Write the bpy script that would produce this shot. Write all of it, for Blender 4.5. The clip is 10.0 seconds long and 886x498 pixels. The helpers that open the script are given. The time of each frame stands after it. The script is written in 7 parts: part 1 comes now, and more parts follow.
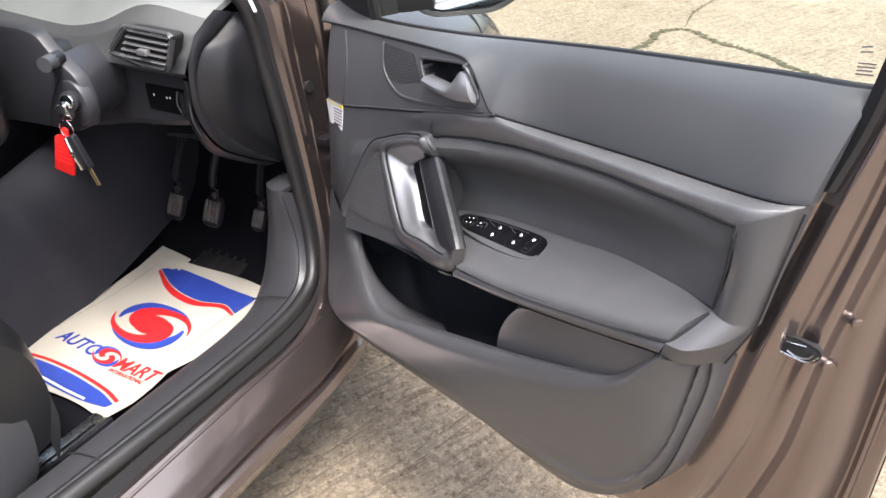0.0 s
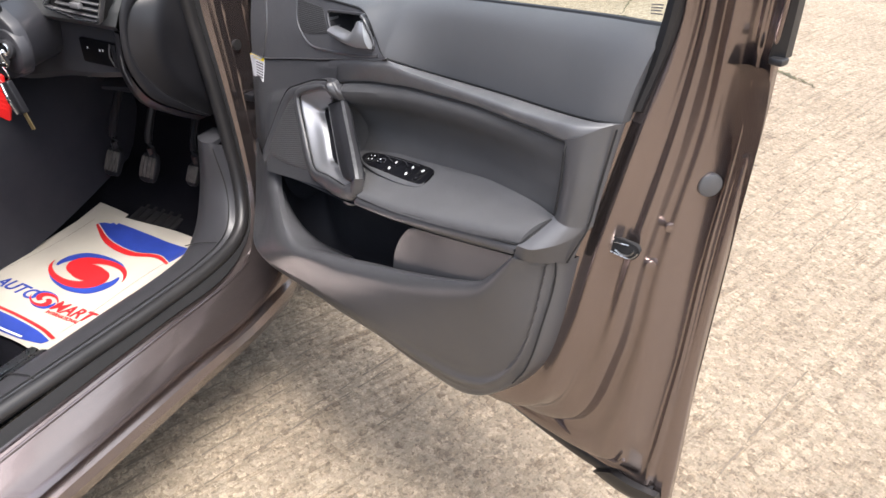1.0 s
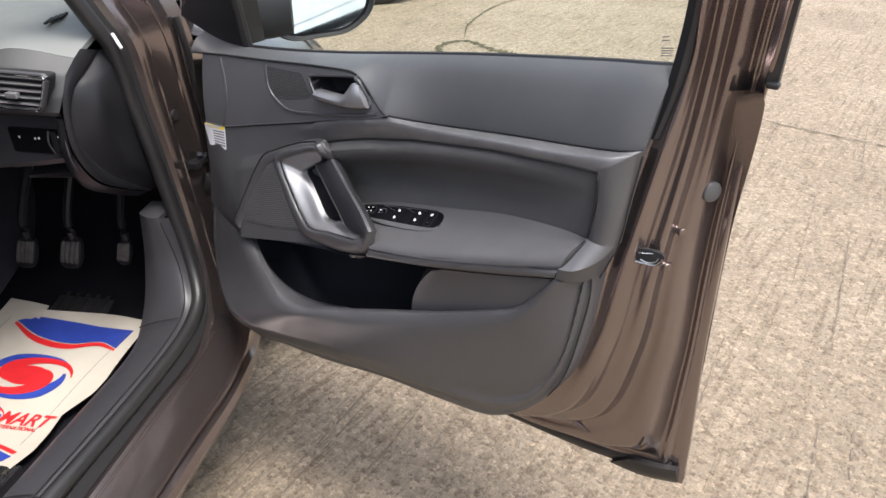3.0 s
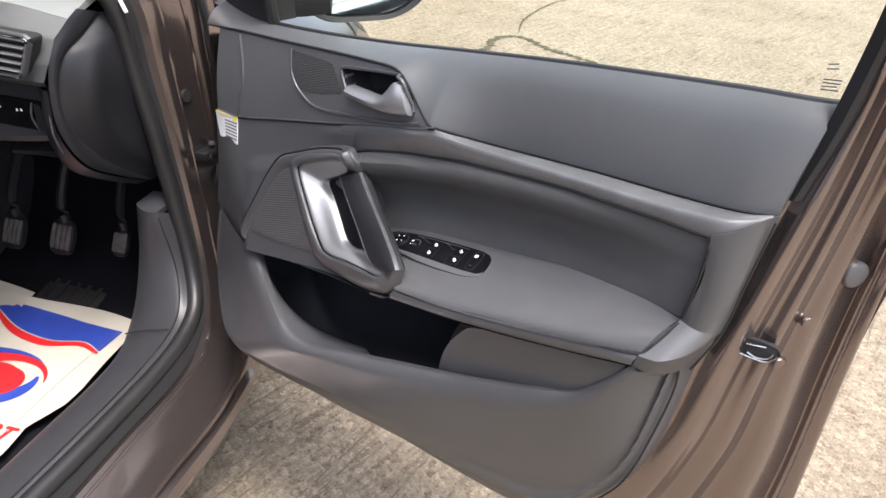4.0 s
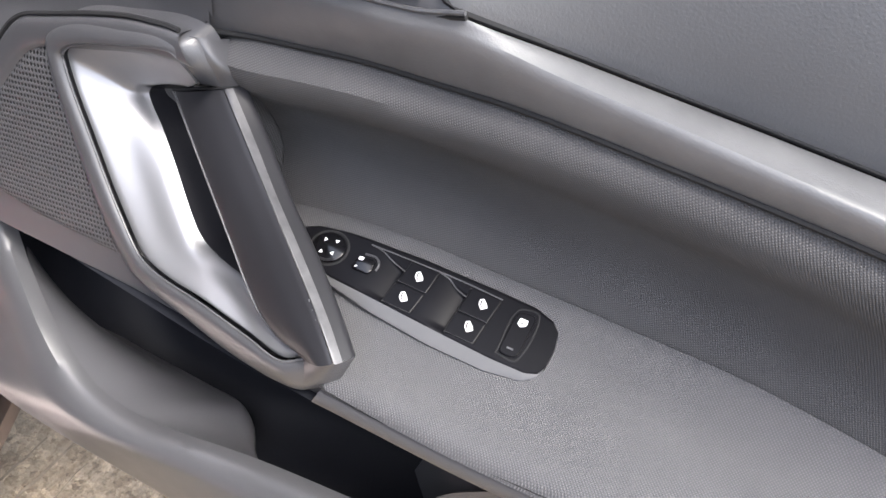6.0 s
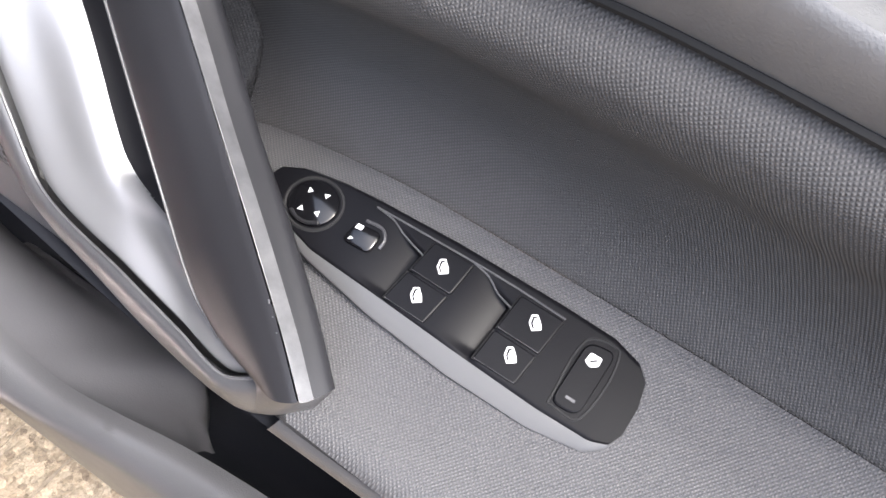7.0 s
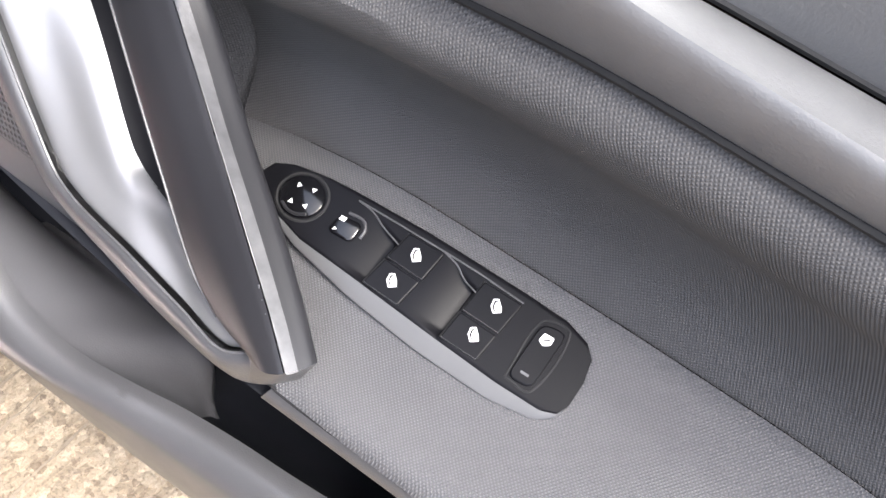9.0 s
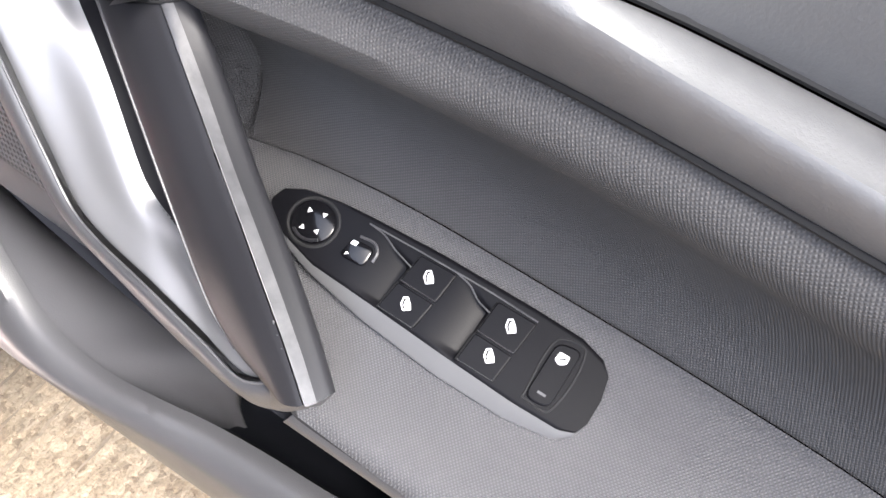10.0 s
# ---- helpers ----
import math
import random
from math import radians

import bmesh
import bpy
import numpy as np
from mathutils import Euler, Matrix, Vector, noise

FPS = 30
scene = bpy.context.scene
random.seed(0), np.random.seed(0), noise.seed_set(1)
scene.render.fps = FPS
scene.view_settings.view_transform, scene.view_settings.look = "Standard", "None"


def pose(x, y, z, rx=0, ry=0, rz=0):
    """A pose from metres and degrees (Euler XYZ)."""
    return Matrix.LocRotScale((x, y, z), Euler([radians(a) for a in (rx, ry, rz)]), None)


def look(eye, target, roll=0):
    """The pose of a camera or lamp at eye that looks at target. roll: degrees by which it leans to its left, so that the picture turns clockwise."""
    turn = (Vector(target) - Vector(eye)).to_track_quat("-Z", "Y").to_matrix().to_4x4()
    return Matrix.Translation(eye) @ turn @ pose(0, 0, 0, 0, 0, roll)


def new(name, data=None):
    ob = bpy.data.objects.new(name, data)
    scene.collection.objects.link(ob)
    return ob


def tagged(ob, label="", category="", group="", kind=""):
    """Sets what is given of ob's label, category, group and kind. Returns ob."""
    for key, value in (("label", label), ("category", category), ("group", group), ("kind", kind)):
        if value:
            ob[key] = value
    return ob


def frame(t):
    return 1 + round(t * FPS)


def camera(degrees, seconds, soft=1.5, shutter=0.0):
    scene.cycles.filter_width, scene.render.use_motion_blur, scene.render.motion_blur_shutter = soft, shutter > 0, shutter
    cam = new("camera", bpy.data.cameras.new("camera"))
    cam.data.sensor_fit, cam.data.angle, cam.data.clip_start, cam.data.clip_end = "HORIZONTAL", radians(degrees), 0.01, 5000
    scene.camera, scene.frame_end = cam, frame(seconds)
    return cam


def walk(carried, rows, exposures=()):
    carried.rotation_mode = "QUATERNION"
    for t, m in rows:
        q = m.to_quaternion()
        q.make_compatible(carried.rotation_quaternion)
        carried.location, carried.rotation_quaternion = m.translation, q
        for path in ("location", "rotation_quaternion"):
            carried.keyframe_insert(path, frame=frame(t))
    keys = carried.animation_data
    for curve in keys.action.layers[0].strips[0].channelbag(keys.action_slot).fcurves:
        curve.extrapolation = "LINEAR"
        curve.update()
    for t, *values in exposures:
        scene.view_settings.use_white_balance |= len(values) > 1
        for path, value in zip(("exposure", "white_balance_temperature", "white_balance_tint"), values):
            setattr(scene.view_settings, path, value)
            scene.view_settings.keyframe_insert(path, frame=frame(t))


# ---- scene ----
cam = camera(63.8, 10.0)
PATH = [
    (0, (0.625, -0.528, 1.223), (-0.748, 0.46, 0.156), -1.3),
    (0.5, (0.694, -0.561, 1.23), (-0.637, 0.472, 0.153), -1.0),
    (1, (0.8, -0.555, 1.218), (-0.488, 0.518, 0.127), 1.2),
    (1.5, (0.826, -0.599, 1.205), (-0.442, 0.501, 0.119), 3.6),
    (2, (0.845, -0.619, 1.226), (-0.36, 0.56, 0.15), 3.1),
    (2.5, (0.754, -0.762, 1.265), (-0.246, 0.631, 0.235), 0.1),
    (2.7, (0.699, -0.799, 1.276), (-0.295, 0.587, 0.232), -0.8),
    (3.8, (0.551, -0.588, 1.216), (-0.507, 0.805, 0.245), 3.8),
    (4, (0.496, -0.593, 1.213), (-0.557, 0.745, 0.163), 4.1),
    (4.5, (0.335, -0.637, 1.235), (-0.59, 0.718, 0.092), 2.7),
    (5, (0.228, -0.599, 1.195), (-0.428, 0.925, 0.079), 8.0),
    (5.5, (0.159, -0.394, 1.117), (-0.356, 1.141, -0.059), 12.2),
    (5.7, (0.137, -0.322, 1.079), (-0.363, 1.135, -0.197), 14.3),
    (6.8, (0.055, -0.144, 0.966), (-0.277, 1.046, -0.606), 25.0),
    (7, (0.05, -0.143, 0.954), (-0.262, 1.032, -0.634), 27.2),
    (7.5, (0.047, -0.138, 0.94), (-0.168, 1.005, -0.687), 30.4),
    (8, (0.043, -0.154, 0.961), (-0.174, 1.005, -0.655), 31.6),
    (8.5, (0.062, -0.153, 0.976), (-0.176, 0.982, -0.654), 30.6),
    (9, (0.062, -0.148, 0.987), (-0.225, 0.964, -0.651), 28.0),
    (9.5, (0.053, -0.137, 0.979), (-0.22, 0.921, -0.696), 27.1),
    (10, (0.053, -0.133, 0.998), (-0.235, 0.893, -0.695), 24.4),
]
walk(cam, [(t, look(e, g, r)) for t, e, g, r in PATH], [(0, 2.15), (1.5, 1.86), (2.5, 1.56), (4.5, 2.2), (5.5, 2.42), (7, 2.78), (8, 2.85), (10, 2.8)])
from mathutils.bvhtree import BVHTree


# ---- world, sun ----
world = bpy.data.worlds.new("sky")
scene.world = world
world.use_nodes = True
wn = world.node_tree.nodes
sky = wn.new("ShaderNodeTexSky")
sky.sky_type, sky.sun_disc = "NISHITA", False
sky.sun_elevation, sky.sun_rotation = radians(69), radians(103)
sky.air_density, sky.dust_density = 1.0, 5.0
soft_sky = wn.new("ShaderNodeHueSaturation")
soft_sky.inputs["Saturation"].default_value = 0.7
world.node_tree.links.new(sky.outputs[0], soft_sky.inputs["Color"])
world.node_tree.links.new(soft_sky.outputs[0], wn["Background"].inputs["Color"])
wn["Background"].inputs["Strength"].default_value = 0.15
sun = new("sun", bpy.data.lights.new("sun", "SUN"))
sun.data.energy, sun.data.angle, sun.data.color = 1.3, radians(20), (1.0, 0.97, 0.94)
sun.matrix_world = look((1.9, -0.45, 5.0), (0, 0, 0))

# ---- materials ----


def ramp(nt, fac, stops):
    r = nt.nodes.new("ShaderNodeValToRGB")
    el = r.color_ramp.elements
    while len(el) < len(stops):
        el.new(0.5)
    for e, (p, c) in zip(el, stops):
        e.position, e.color = p, (*c, 1)
    nt.links.new(fac, r.inputs[0])
    return r.outputs[0]


def noise_tex(nt, scale, detail=4.0, rough=0.6, stretch=None):
    co = nt.nodes.new("ShaderNodeTexCoord")
    tex = nt.nodes.new("ShaderNodeTexNoise")
    tex.inputs["Scale"].default_value = scale
    tex.inputs["Detail"].default_value = detail
    tex.inputs["Roughness"].default_value = rough
    if stretch:
        mp = nt.nodes.new("ShaderNodeMapping")
        mp.inputs["Scale"].default_value = stretch
        nt.links.new(co.outputs["Object"], mp.inputs[0])
        nt.links.new(mp.outputs[0], tex.inputs["Vector"])
    else:
        nt.links.new(co.outputs["Object"], tex.inputs["Vector"])
    return tex.outputs["Fac"]


def bump(nt, height, strength, distance):
    b = nt.nodes.new("ShaderNodeBump")
    b.inputs["Strength"].default_value = strength
    b.inputs["Distance"].default_value = distance
    nt.links.new(height, b.inputs["Height"])
    return b


def surface(name, dark, light, rough=0.5, metal=0.0, grain=600.0, relief=0.15, depth=0.0004, blotch=6.0, coat=0.0, spread=0.1, spec=0.5):
    """A surface with broad colour changes, fine grain relief and uneven gloss."""
    m = bpy.data.materials.new(name)
    m.use_nodes = True
    nt = m.node_tree
    p = nt.nodes["Principled BSDF"]
    big = noise_tex(nt, blotch, 5.0)
    nt.links.new(ramp(nt, big, [(0.3, dark), (0.7, light)]), p.inputs["Base Color"])
    mr = nt.nodes.new("ShaderNodeMapRange")
    mr.inputs["To Min"].default_value, mr.inputs["To Max"].default_value = max(0.03, rough - spread), min(1, rough + spread)
    nt.links.new(noise_tex(nt, blotch * 3.7, 6.0, 0.7), mr.inputs["Value"])
    nt.links.new(mr.outputs[0], p.inputs["Roughness"])
    p.inputs["Metallic"].default_value = metal
    p.inputs["Coat Weight"].default_value = coat
    p.inputs["Specular IOR Level"].default_value = spec
    if relief:
        nt.links.new(bump(nt, noise_tex(nt, grain, 2.0), relief, depth).outputs[0], p.inputs["Normal"])
    return m


def plain(name, colour, rough=0.4, metal=0.0, coat=0.0):
    return surface(name, tuple(c * 0.88 for c in colour), tuple(min(1, c * 1.1) for c in colour), rough, metal, relief=0.0, blotch=25.0, coat=coat, spread=0.06)


def woven(name, dark, light, pitch=0.0013, relief=0.45, weave=0.45, level=False):
    """Ribbed woven cloth: fine diagonal ribs crossed by threads, on a level or an upright face."""
    m = surface(name, dark, light, 0.85, relief=0, blotch=9.0, spec=0.35)
    nt = m.node_tree
    p = nt.nodes["Principled BSDF"]
    co = nt.nodes.new("ShaderNodeTexCoord")
    heights = []
    for turn, k in ((35, 1.0), (-50, 1.0)):
        mp = nt.nodes.new("ShaderNodeMapping")
        mp.inputs["Rotation"].default_value = (0, 0, radians(turn)) if level else (0, radians(turn), 0)
        nt.links.new(co.outputs["Object"], mp.inputs[0])
        w = nt.nodes.new("ShaderNodeTexWave")
        w.inputs["Scale"].default_value = 0.314 / pitch * k
        w.inputs["Distortion"].default_value = 0.2
        w.inputs["Detail"].default_value = 2.0
        w.inputs["Detail Scale"].default_value = 2.0
        nt.links.new(mp.outputs[0], w.inputs["Vector"])
        heights.append(w.outputs["Fac"])
    mul = nt.nodes.new("ShaderNodeMath")
    mul.operation = "MULTIPLY"
    nt.links.new(heights[0], mul.inputs[0])
    nt.links.new(heights[1], mul.inputs[1])
    nt.links.new(bump(nt, mul.outputs[0], relief, 0.0005).outputs[0], p.inputs["Normal"])
    old = p.inputs["Base Color"].links[0].from_socket
    mix = nt.nodes.new("ShaderNodeMix")
    mix.data_type, mix.blend_type = "RGBA", "MULTIPLY"
    mix.inputs["Factor"].default_value = weave
    nt.links.new(old, mix.inputs["A"])
    nt.links.new(ramp(nt, mul.outputs[0], [(0.0, (0.55, 0.55, 0.55)), (0.6, (1.25, 1.25, 1.25))]), mix.inputs["B"])
    nt.links.new(mix.outputs["Result"], p.inputs["Base Color"])
    return m


def punched(name, base, hole, pitch):
    """Plastic with close rows of small holes."""
    m = surface(name, base, tuple(c * 1.2 for c in base), 0.55, relief=0, blotch=8)
    nt = m.node_tree
    p = nt.nodes["Principled BSDF"]
    co = nt.nodes.new("ShaderNodeTexCoord")
    sp = nt.nodes.new("ShaderNodeSeparateXYZ")
    nt.links.new(co.outputs["Object"], sp.inputs[0])
    waves = []
    for a, b in ((1.0, 0.35), (-0.35, 1.0)):
        add = nt.nodes.new("ShaderNodeMath")
        add.operation = "MULTIPLY"
        add.inputs[1].default_value = a
        nt.links.new(sp.outputs["X"], add.inputs[0])
        ma = nt.nodes.new("ShaderNodeMath")
        ma.operation = "MULTIPLY_ADD"
        ma.inputs[1].default_value = b
        nt.links.new(sp.outputs["Z"], ma.inputs[0])
        nt.links.new(add.outputs[0], ma.inputs[2])
        k = nt.nodes.new("ShaderNodeMath")
        k.operation = "MULTIPLY"
        k.inputs[1].default_value = 2 * math.pi / pitch / 1.06
        nt.links.new(ma.outputs[0], k.inputs[0])
        s = nt.nodes.new("ShaderNodeMath")
        s.operation = "SINE"
        nt.links.new(k.outputs[0], s.inputs[0])
        waves.append(s.outputs[0])
    tot = nt.nodes.new("ShaderNodeMath")
    tot.operation = "ADD"
    nt.links.new(waves[0], tot.inputs[0])
    nt.links.new(waves[1], tot.inputs[1])
    f = nt.nodes.new("ShaderNodeMapRange")
    f.inputs["From Min"].default_value, f.inputs["From Max"].default_value = 0.0, 0.6
    nt.links.new(tot.outputs[0], f.inputs["Value"])
    old = p.inputs["Base Color"].links[0].from_socket
    mix = nt.nodes.new("ShaderNodeMix")
    mix.data_type = "RGBA"
    nt.links.new(f.outputs[0], mix.inputs["Factor"])
    nt.links.new(old, mix.inputs["A"])
    mix.inputs["B"].default_value = (*hole, 1)
    nt.links.new(mix.outputs["Result"], p.inputs["Base Color"])
    b = bump(nt, f.outputs[0], 0.8, 0.001)
    b.invert = True
    nt.links.new(b.outputs[0], p.inputs["Normal"])
    return m


PLASTIC = surface("grained grey plastic", (0.046, 0.046, 0.050), (0.056, 0.056, 0.060), 0.36, grain=1100, relief=0.3, depth=0.0004, spec=0.72)
SOFT = surface("soft leather-grain pad", (0.070, 0.071, 0.075), (0.086, 0.087, 0.091), 0.46, grain=900, relief=0.4, depth=0.0004)
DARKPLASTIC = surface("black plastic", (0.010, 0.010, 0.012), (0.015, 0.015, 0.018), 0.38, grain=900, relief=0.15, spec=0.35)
# far darker than the panel: the pocket's inner shade is put into it
SHADEDPOCKET = surface("pocket plastic with shade in its colour", (0.008, 0.009, 0.012), (0.012, 0.013, 0.017), 0.6, grain=700, relief=0.2, spec=0.2)
SHELFPLASTIC = surface("dark ledge plastic", (0.058, 0.058, 0.064), (0.070, 0.070, 0.076), 0.40, grain=900, relief=0.2, spec=0.6)
FABRIC = woven("dark woven cloth", (0.068, 0.067, 0.069), (0.084, 0.083, 0.085), pitch=0.00115, relief=0.65, weave=0.45)
# paler copy of the grey plastic, with sky brightness put into its colour
PALE_PLASTIC = surface("paler grained trim plastic", (0.072, 0.072, 0.077), (0.088, 0.088, 0.093), 0.45, grain=1000, relief=0.35, depth=0.0005)
# scuffs and the ledge's sky sheen are both put into this paler grey
LEDGEPLASTIC = surface("grained trim plastic with scuffs and painted sheen", (0.084, 0.084, 0.088), (0.112, 0.112, 0.116), 0.46, grain=1000, relief=0.3, depth=0.0004, blotch=30, spec=0.7)


def front_fade(m, colour, x0, x1):
    """Fade the base colour to a plain tone towards the front end of the piece."""
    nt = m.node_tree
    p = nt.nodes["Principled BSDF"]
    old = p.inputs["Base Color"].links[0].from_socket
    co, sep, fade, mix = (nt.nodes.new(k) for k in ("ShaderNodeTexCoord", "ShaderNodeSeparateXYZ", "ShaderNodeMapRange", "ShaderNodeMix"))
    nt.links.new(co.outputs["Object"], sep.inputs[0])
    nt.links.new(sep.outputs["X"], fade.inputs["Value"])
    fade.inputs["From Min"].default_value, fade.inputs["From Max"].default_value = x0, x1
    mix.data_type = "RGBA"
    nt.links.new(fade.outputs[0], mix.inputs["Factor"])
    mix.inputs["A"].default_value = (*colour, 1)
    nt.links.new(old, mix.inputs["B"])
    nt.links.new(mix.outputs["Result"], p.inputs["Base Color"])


# front end toned down to meet the darker panel beside it
front_fade(LEDGEPLASTIC, (0.052, 0.052, 0.056), -0.15, 0.01)
SHROUD = surface("dark column shroud plastic", (0.024, 0.024, 0.029), (0.032, 0.032, 0.037), 0.42, grain=700, relief=0.25, spec=0.45)
KICK = surface("dark kick panel plastic", (0.029, 0.029, 0.033), (0.037, 0.037, 0.042), 0.42, grain=900, relief=0.2)
PIANO = surface("gloss black knob", (0.004, 0.004, 0.005), (0.006, 0.006, 0.007), 0.14, relief=0)
ARMCLOTH = woven("grey woven cloth", (0.074, 0.074, 0.079), (0.088, 0.088, 0.093), pitch=0.00115, relief=0.7, weave=0.48, level=True)
GRILLE = punched("punched speaker plastic", (0.066, 0.066, 0.070), (0.002, 0.002, 0.003), 0.0033)
TWEETER = punched("fine tweeter mesh", (0.05, 0.05, 0.053), (0.004, 0.004, 0.005), 0.0030)
SATIN = surface("satin silver paint", (0.27, 0.27, 0.28), (0.31, 0.31, 0.32), 0.46, metal=0.75, grain=1500, relief=0.04)
GLOSS = surface("smooth black grip", (0.014, 0.014, 0.016), (0.021, 0.021, 0.024), 0.40, grain=1200, relief=0.08, spec=0.3)
# grey for real scuffs and for highlights drawn as pale edges
WORN_GLINT = surface("pale grey for wear and highlights", (0.048, 0.048, 0.052), (0.090, 0.090, 0.095), 0.38, grain=600, relief=0.2, blotch=90, spec=0.5)
SATINGREY = surface("satin grey switch edge", (0.062, 0.062, 0.066), (0.076, 0.076, 0.080), 0.45, grain=1500, relief=0.05)
SWITCH = surface("matt black switch plastic", (0.003, 0.003, 0.004), (0.005, 0.005, 0.0065), 0.40, grain=1500, relief=0.1, spec=0.13)
ICON = plain("white print", (0.8, 0.8, 0.8), 0.5)
PAINT = surface("brown metallic paint", (0.178, 0.148, 0.145), (0.198, 0.166, 0.163), 0.22, metal=0.9, relief=0, coat=0.4, blotch=2, spread=0.03)
PAINTIN = surface("brown shut-face paint", (0.220, 0.182, 0.174), (0.240, 0.199, 0.190), 0.20, metal=0.9, relief=0, coat=0.3, blotch=3, spread=0.04)
RUBBER = surface("black rubber", (0.012, 0.012, 0.013), (0.019, 0.018, 0.019), 0.42, grain=800, relief=0.12)
GAP = plain("shadow gap rubber", (0.006, 0.006, 0.007), 0.8)
STEEL = plain("zinc-plated steel", (0.6, 0.6, 0.6), 0.28, 1.0)
CHROME = plain("chrome", (0.8, 0.8, 0.8), 0.12, 1.0)
BRASS = plain("worn key brass", (0.55, 0.42, 0.22), 0.35, 0.9)
RED = plain("red plastic", (0.75, 0.02, 0.02), 0.35)
CARPET = surface("black carpet", (0.006, 0.006, 0.008), (0.010, 0.010, 0.013), 0.95, grain=900, relief=0.8, depth=0.002, spec=0.04)
PAPER = surface("cream paper", (0.38, 0.35, 0.30), (0.44, 0.41, 0.355), 0.75, grain=300, relief=0.1, blotch=4)
CONSOLE = surface("dark felt side trim", (0.022, 0.022, 0.028), (0.032, 0.032, 0.039), 0.8, grain=700, relief=0.3, spec=0.2)
BLUE = plain("blue ink", (0.018, 0.042, 0.27), 0.55)
INKRED = plain("red ink", (0.50, 0.012, 0.017), 0.55)
INKGREY = plain("grey ink", (0.12, 0.11, 0.12), 0.6)
WHITE = plain("white label", (0.6, 0.6, 0.62), 0.5)
YELLOW = plain("yellow label", (0.85, 0.65, 0.01), 0.5)
# one skin in two tones; the paler top has windscreen sheen in its colour
DASHTOP_SHEEN = surface("dashboard skin with sheen in its colour", (0.150, 0.156, 0.152), (0.185, 0.191, 0.187), 0.42, grain=500, relief=0.2)
DASHSKIN = surface("dark dashboard skin with sheen in its colour", (0.050, 0.051, 0.053), (0.066, 0.067, 0.069), 0.42, grain=500, relief=0.25, spec=0.7)
SEATSKIN = surface("smooth black seat skin", (0.010, 0.010, 0.011), (0.016, 0.016, 0.017), 0.36, grain=500, relief=0.3, depth=0.0006)
SEATCLOTH = woven("charcoal seat cloth", (0.017, 0.017, 0.019), (0.024, 0.024, 0.027), relief=0.3, weave=0.3)
GREY = surface("grey pedal rubber", (0.045, 0.042, 0.04), (0.11, 0.10, 0.095), 0.5, grain=300, relief=0.2, blotch=40)
WHITEBODY = plain("white car paint", (0.75, 0.76, 0.78), 0.3, 0.0, coat=0.5)
GROOVE = surface("dirt in a broom groove", (0.10, 0.080, 0.058), (0.17, 0.138, 0.103), 0.95, grain=200, relief=0.8, depth=0.004, blotch=40)
SOIL = surface("dark soil and moss", (0.035, 0.033, 0.018), (0.085, 0.075, 0.035), 0.95, grain=120, relief=0.8, depth=0.01, blotch=14)
WALLPAINT = surface("weathered render", (0.11, 0.105, 0.10), (0.16, 0.152, 0.145), 0.85, grain=60, relief=0.3, depth=0.003, blotch=1.5)
CARDARK = plain("dark car paint", (0.03, 0.035, 0.04), 0.25, 0.2, coat=0.7)
MIRROR = plain("mirror", (0.9, 0.9, 0.9), 0.02, 1.0)

GLASS = bpy.data.materials.new("tinted side glass")
GLASS.use_nodes = True
gt = GLASS.node_tree
gt.nodes.remove(gt.nodes["Principled BSDF"])
clear, shine, blend, fr = (gt.nodes.new(k) for k in ("ShaderNodeBsdfTransparent", "ShaderNodeBsdfGlossy", "ShaderNodeMixShader", "ShaderNodeFresnel"))
clear.inputs[0].default_value = (0.86, 0.92, 0.87, 1)
shine.inputs["Roughness"].default_value = 0.02
fr.inputs[0].default_value = 1.35
gt.links.new(fr.outputs[0], blend.inputs[0])
gt.links.new(clear.outputs[0], blend.inputs[1])
gt.links.new(shine.outputs[0], blend.inputs[2])
gt.links.new(blend.outputs[0], gt.nodes["Material Output"].inputs[0])

# concrete: pale matrix with pebbles of two sizes, pits, broken brush lines and broad stains
CONCRETE = bpy.data.materials.new("brushed weathered concrete")
CONCRETE.use_nodes = True
ct = CONCRETE.node_tree
cp = ct.nodes["Principled BSDF"]
cco = ct.nodes.new("ShaderNodeTexCoord")


def times(a, b, k):
    mx = ct.nodes.new("ShaderNodeMix")
    mx.data_type, mx.blend_type = "RGBA", "MULTIPLY"
    if isinstance(k, float):
        mx.inputs["Factor"].default_value = k
    else:
        ct.links.new(k, mx.inputs["Factor"])
    ct.links.new(a, mx.inputs["A"])
    ct.links.new(b, mx.inputs["B"])
    return mx.outputs["Result"]


def pebbles(scale):
    v = ct.nodes.new("ShaderNodeTexVoronoi")
    v.inputs["Scale"].default_value = scale
    v.inputs["Randomness"].default_value = 1.0
    warp = ct.nodes.new("ShaderNodeMix")
    warp.data_type, warp.blend_type = "RGBA", "LINEAR_LIGHT"
    warp.inputs["Factor"].default_value = 0.006
    n = ct.nodes.new("ShaderNodeTexNoise")
    n.inputs["Scale"].default_value = scale * 0.9
    ct.links.new(cco.outputs["Object"], n.inputs["Vector"])
    ct.links.new(cco.outputs["Object"], warp.inputs["A"])
    ct.links.new(n.outputs["Color"], warp.inputs["B"])
    ct.links.new(warp.outputs["Result"], v.inputs["Vector"])
    sep = ct.nodes.new("ShaderNodeSeparateColor")
    ct.links.new(v.outputs["Color"], sep.inputs[0])
    return v.outputs["Distance"], sep.outputs["Red"]


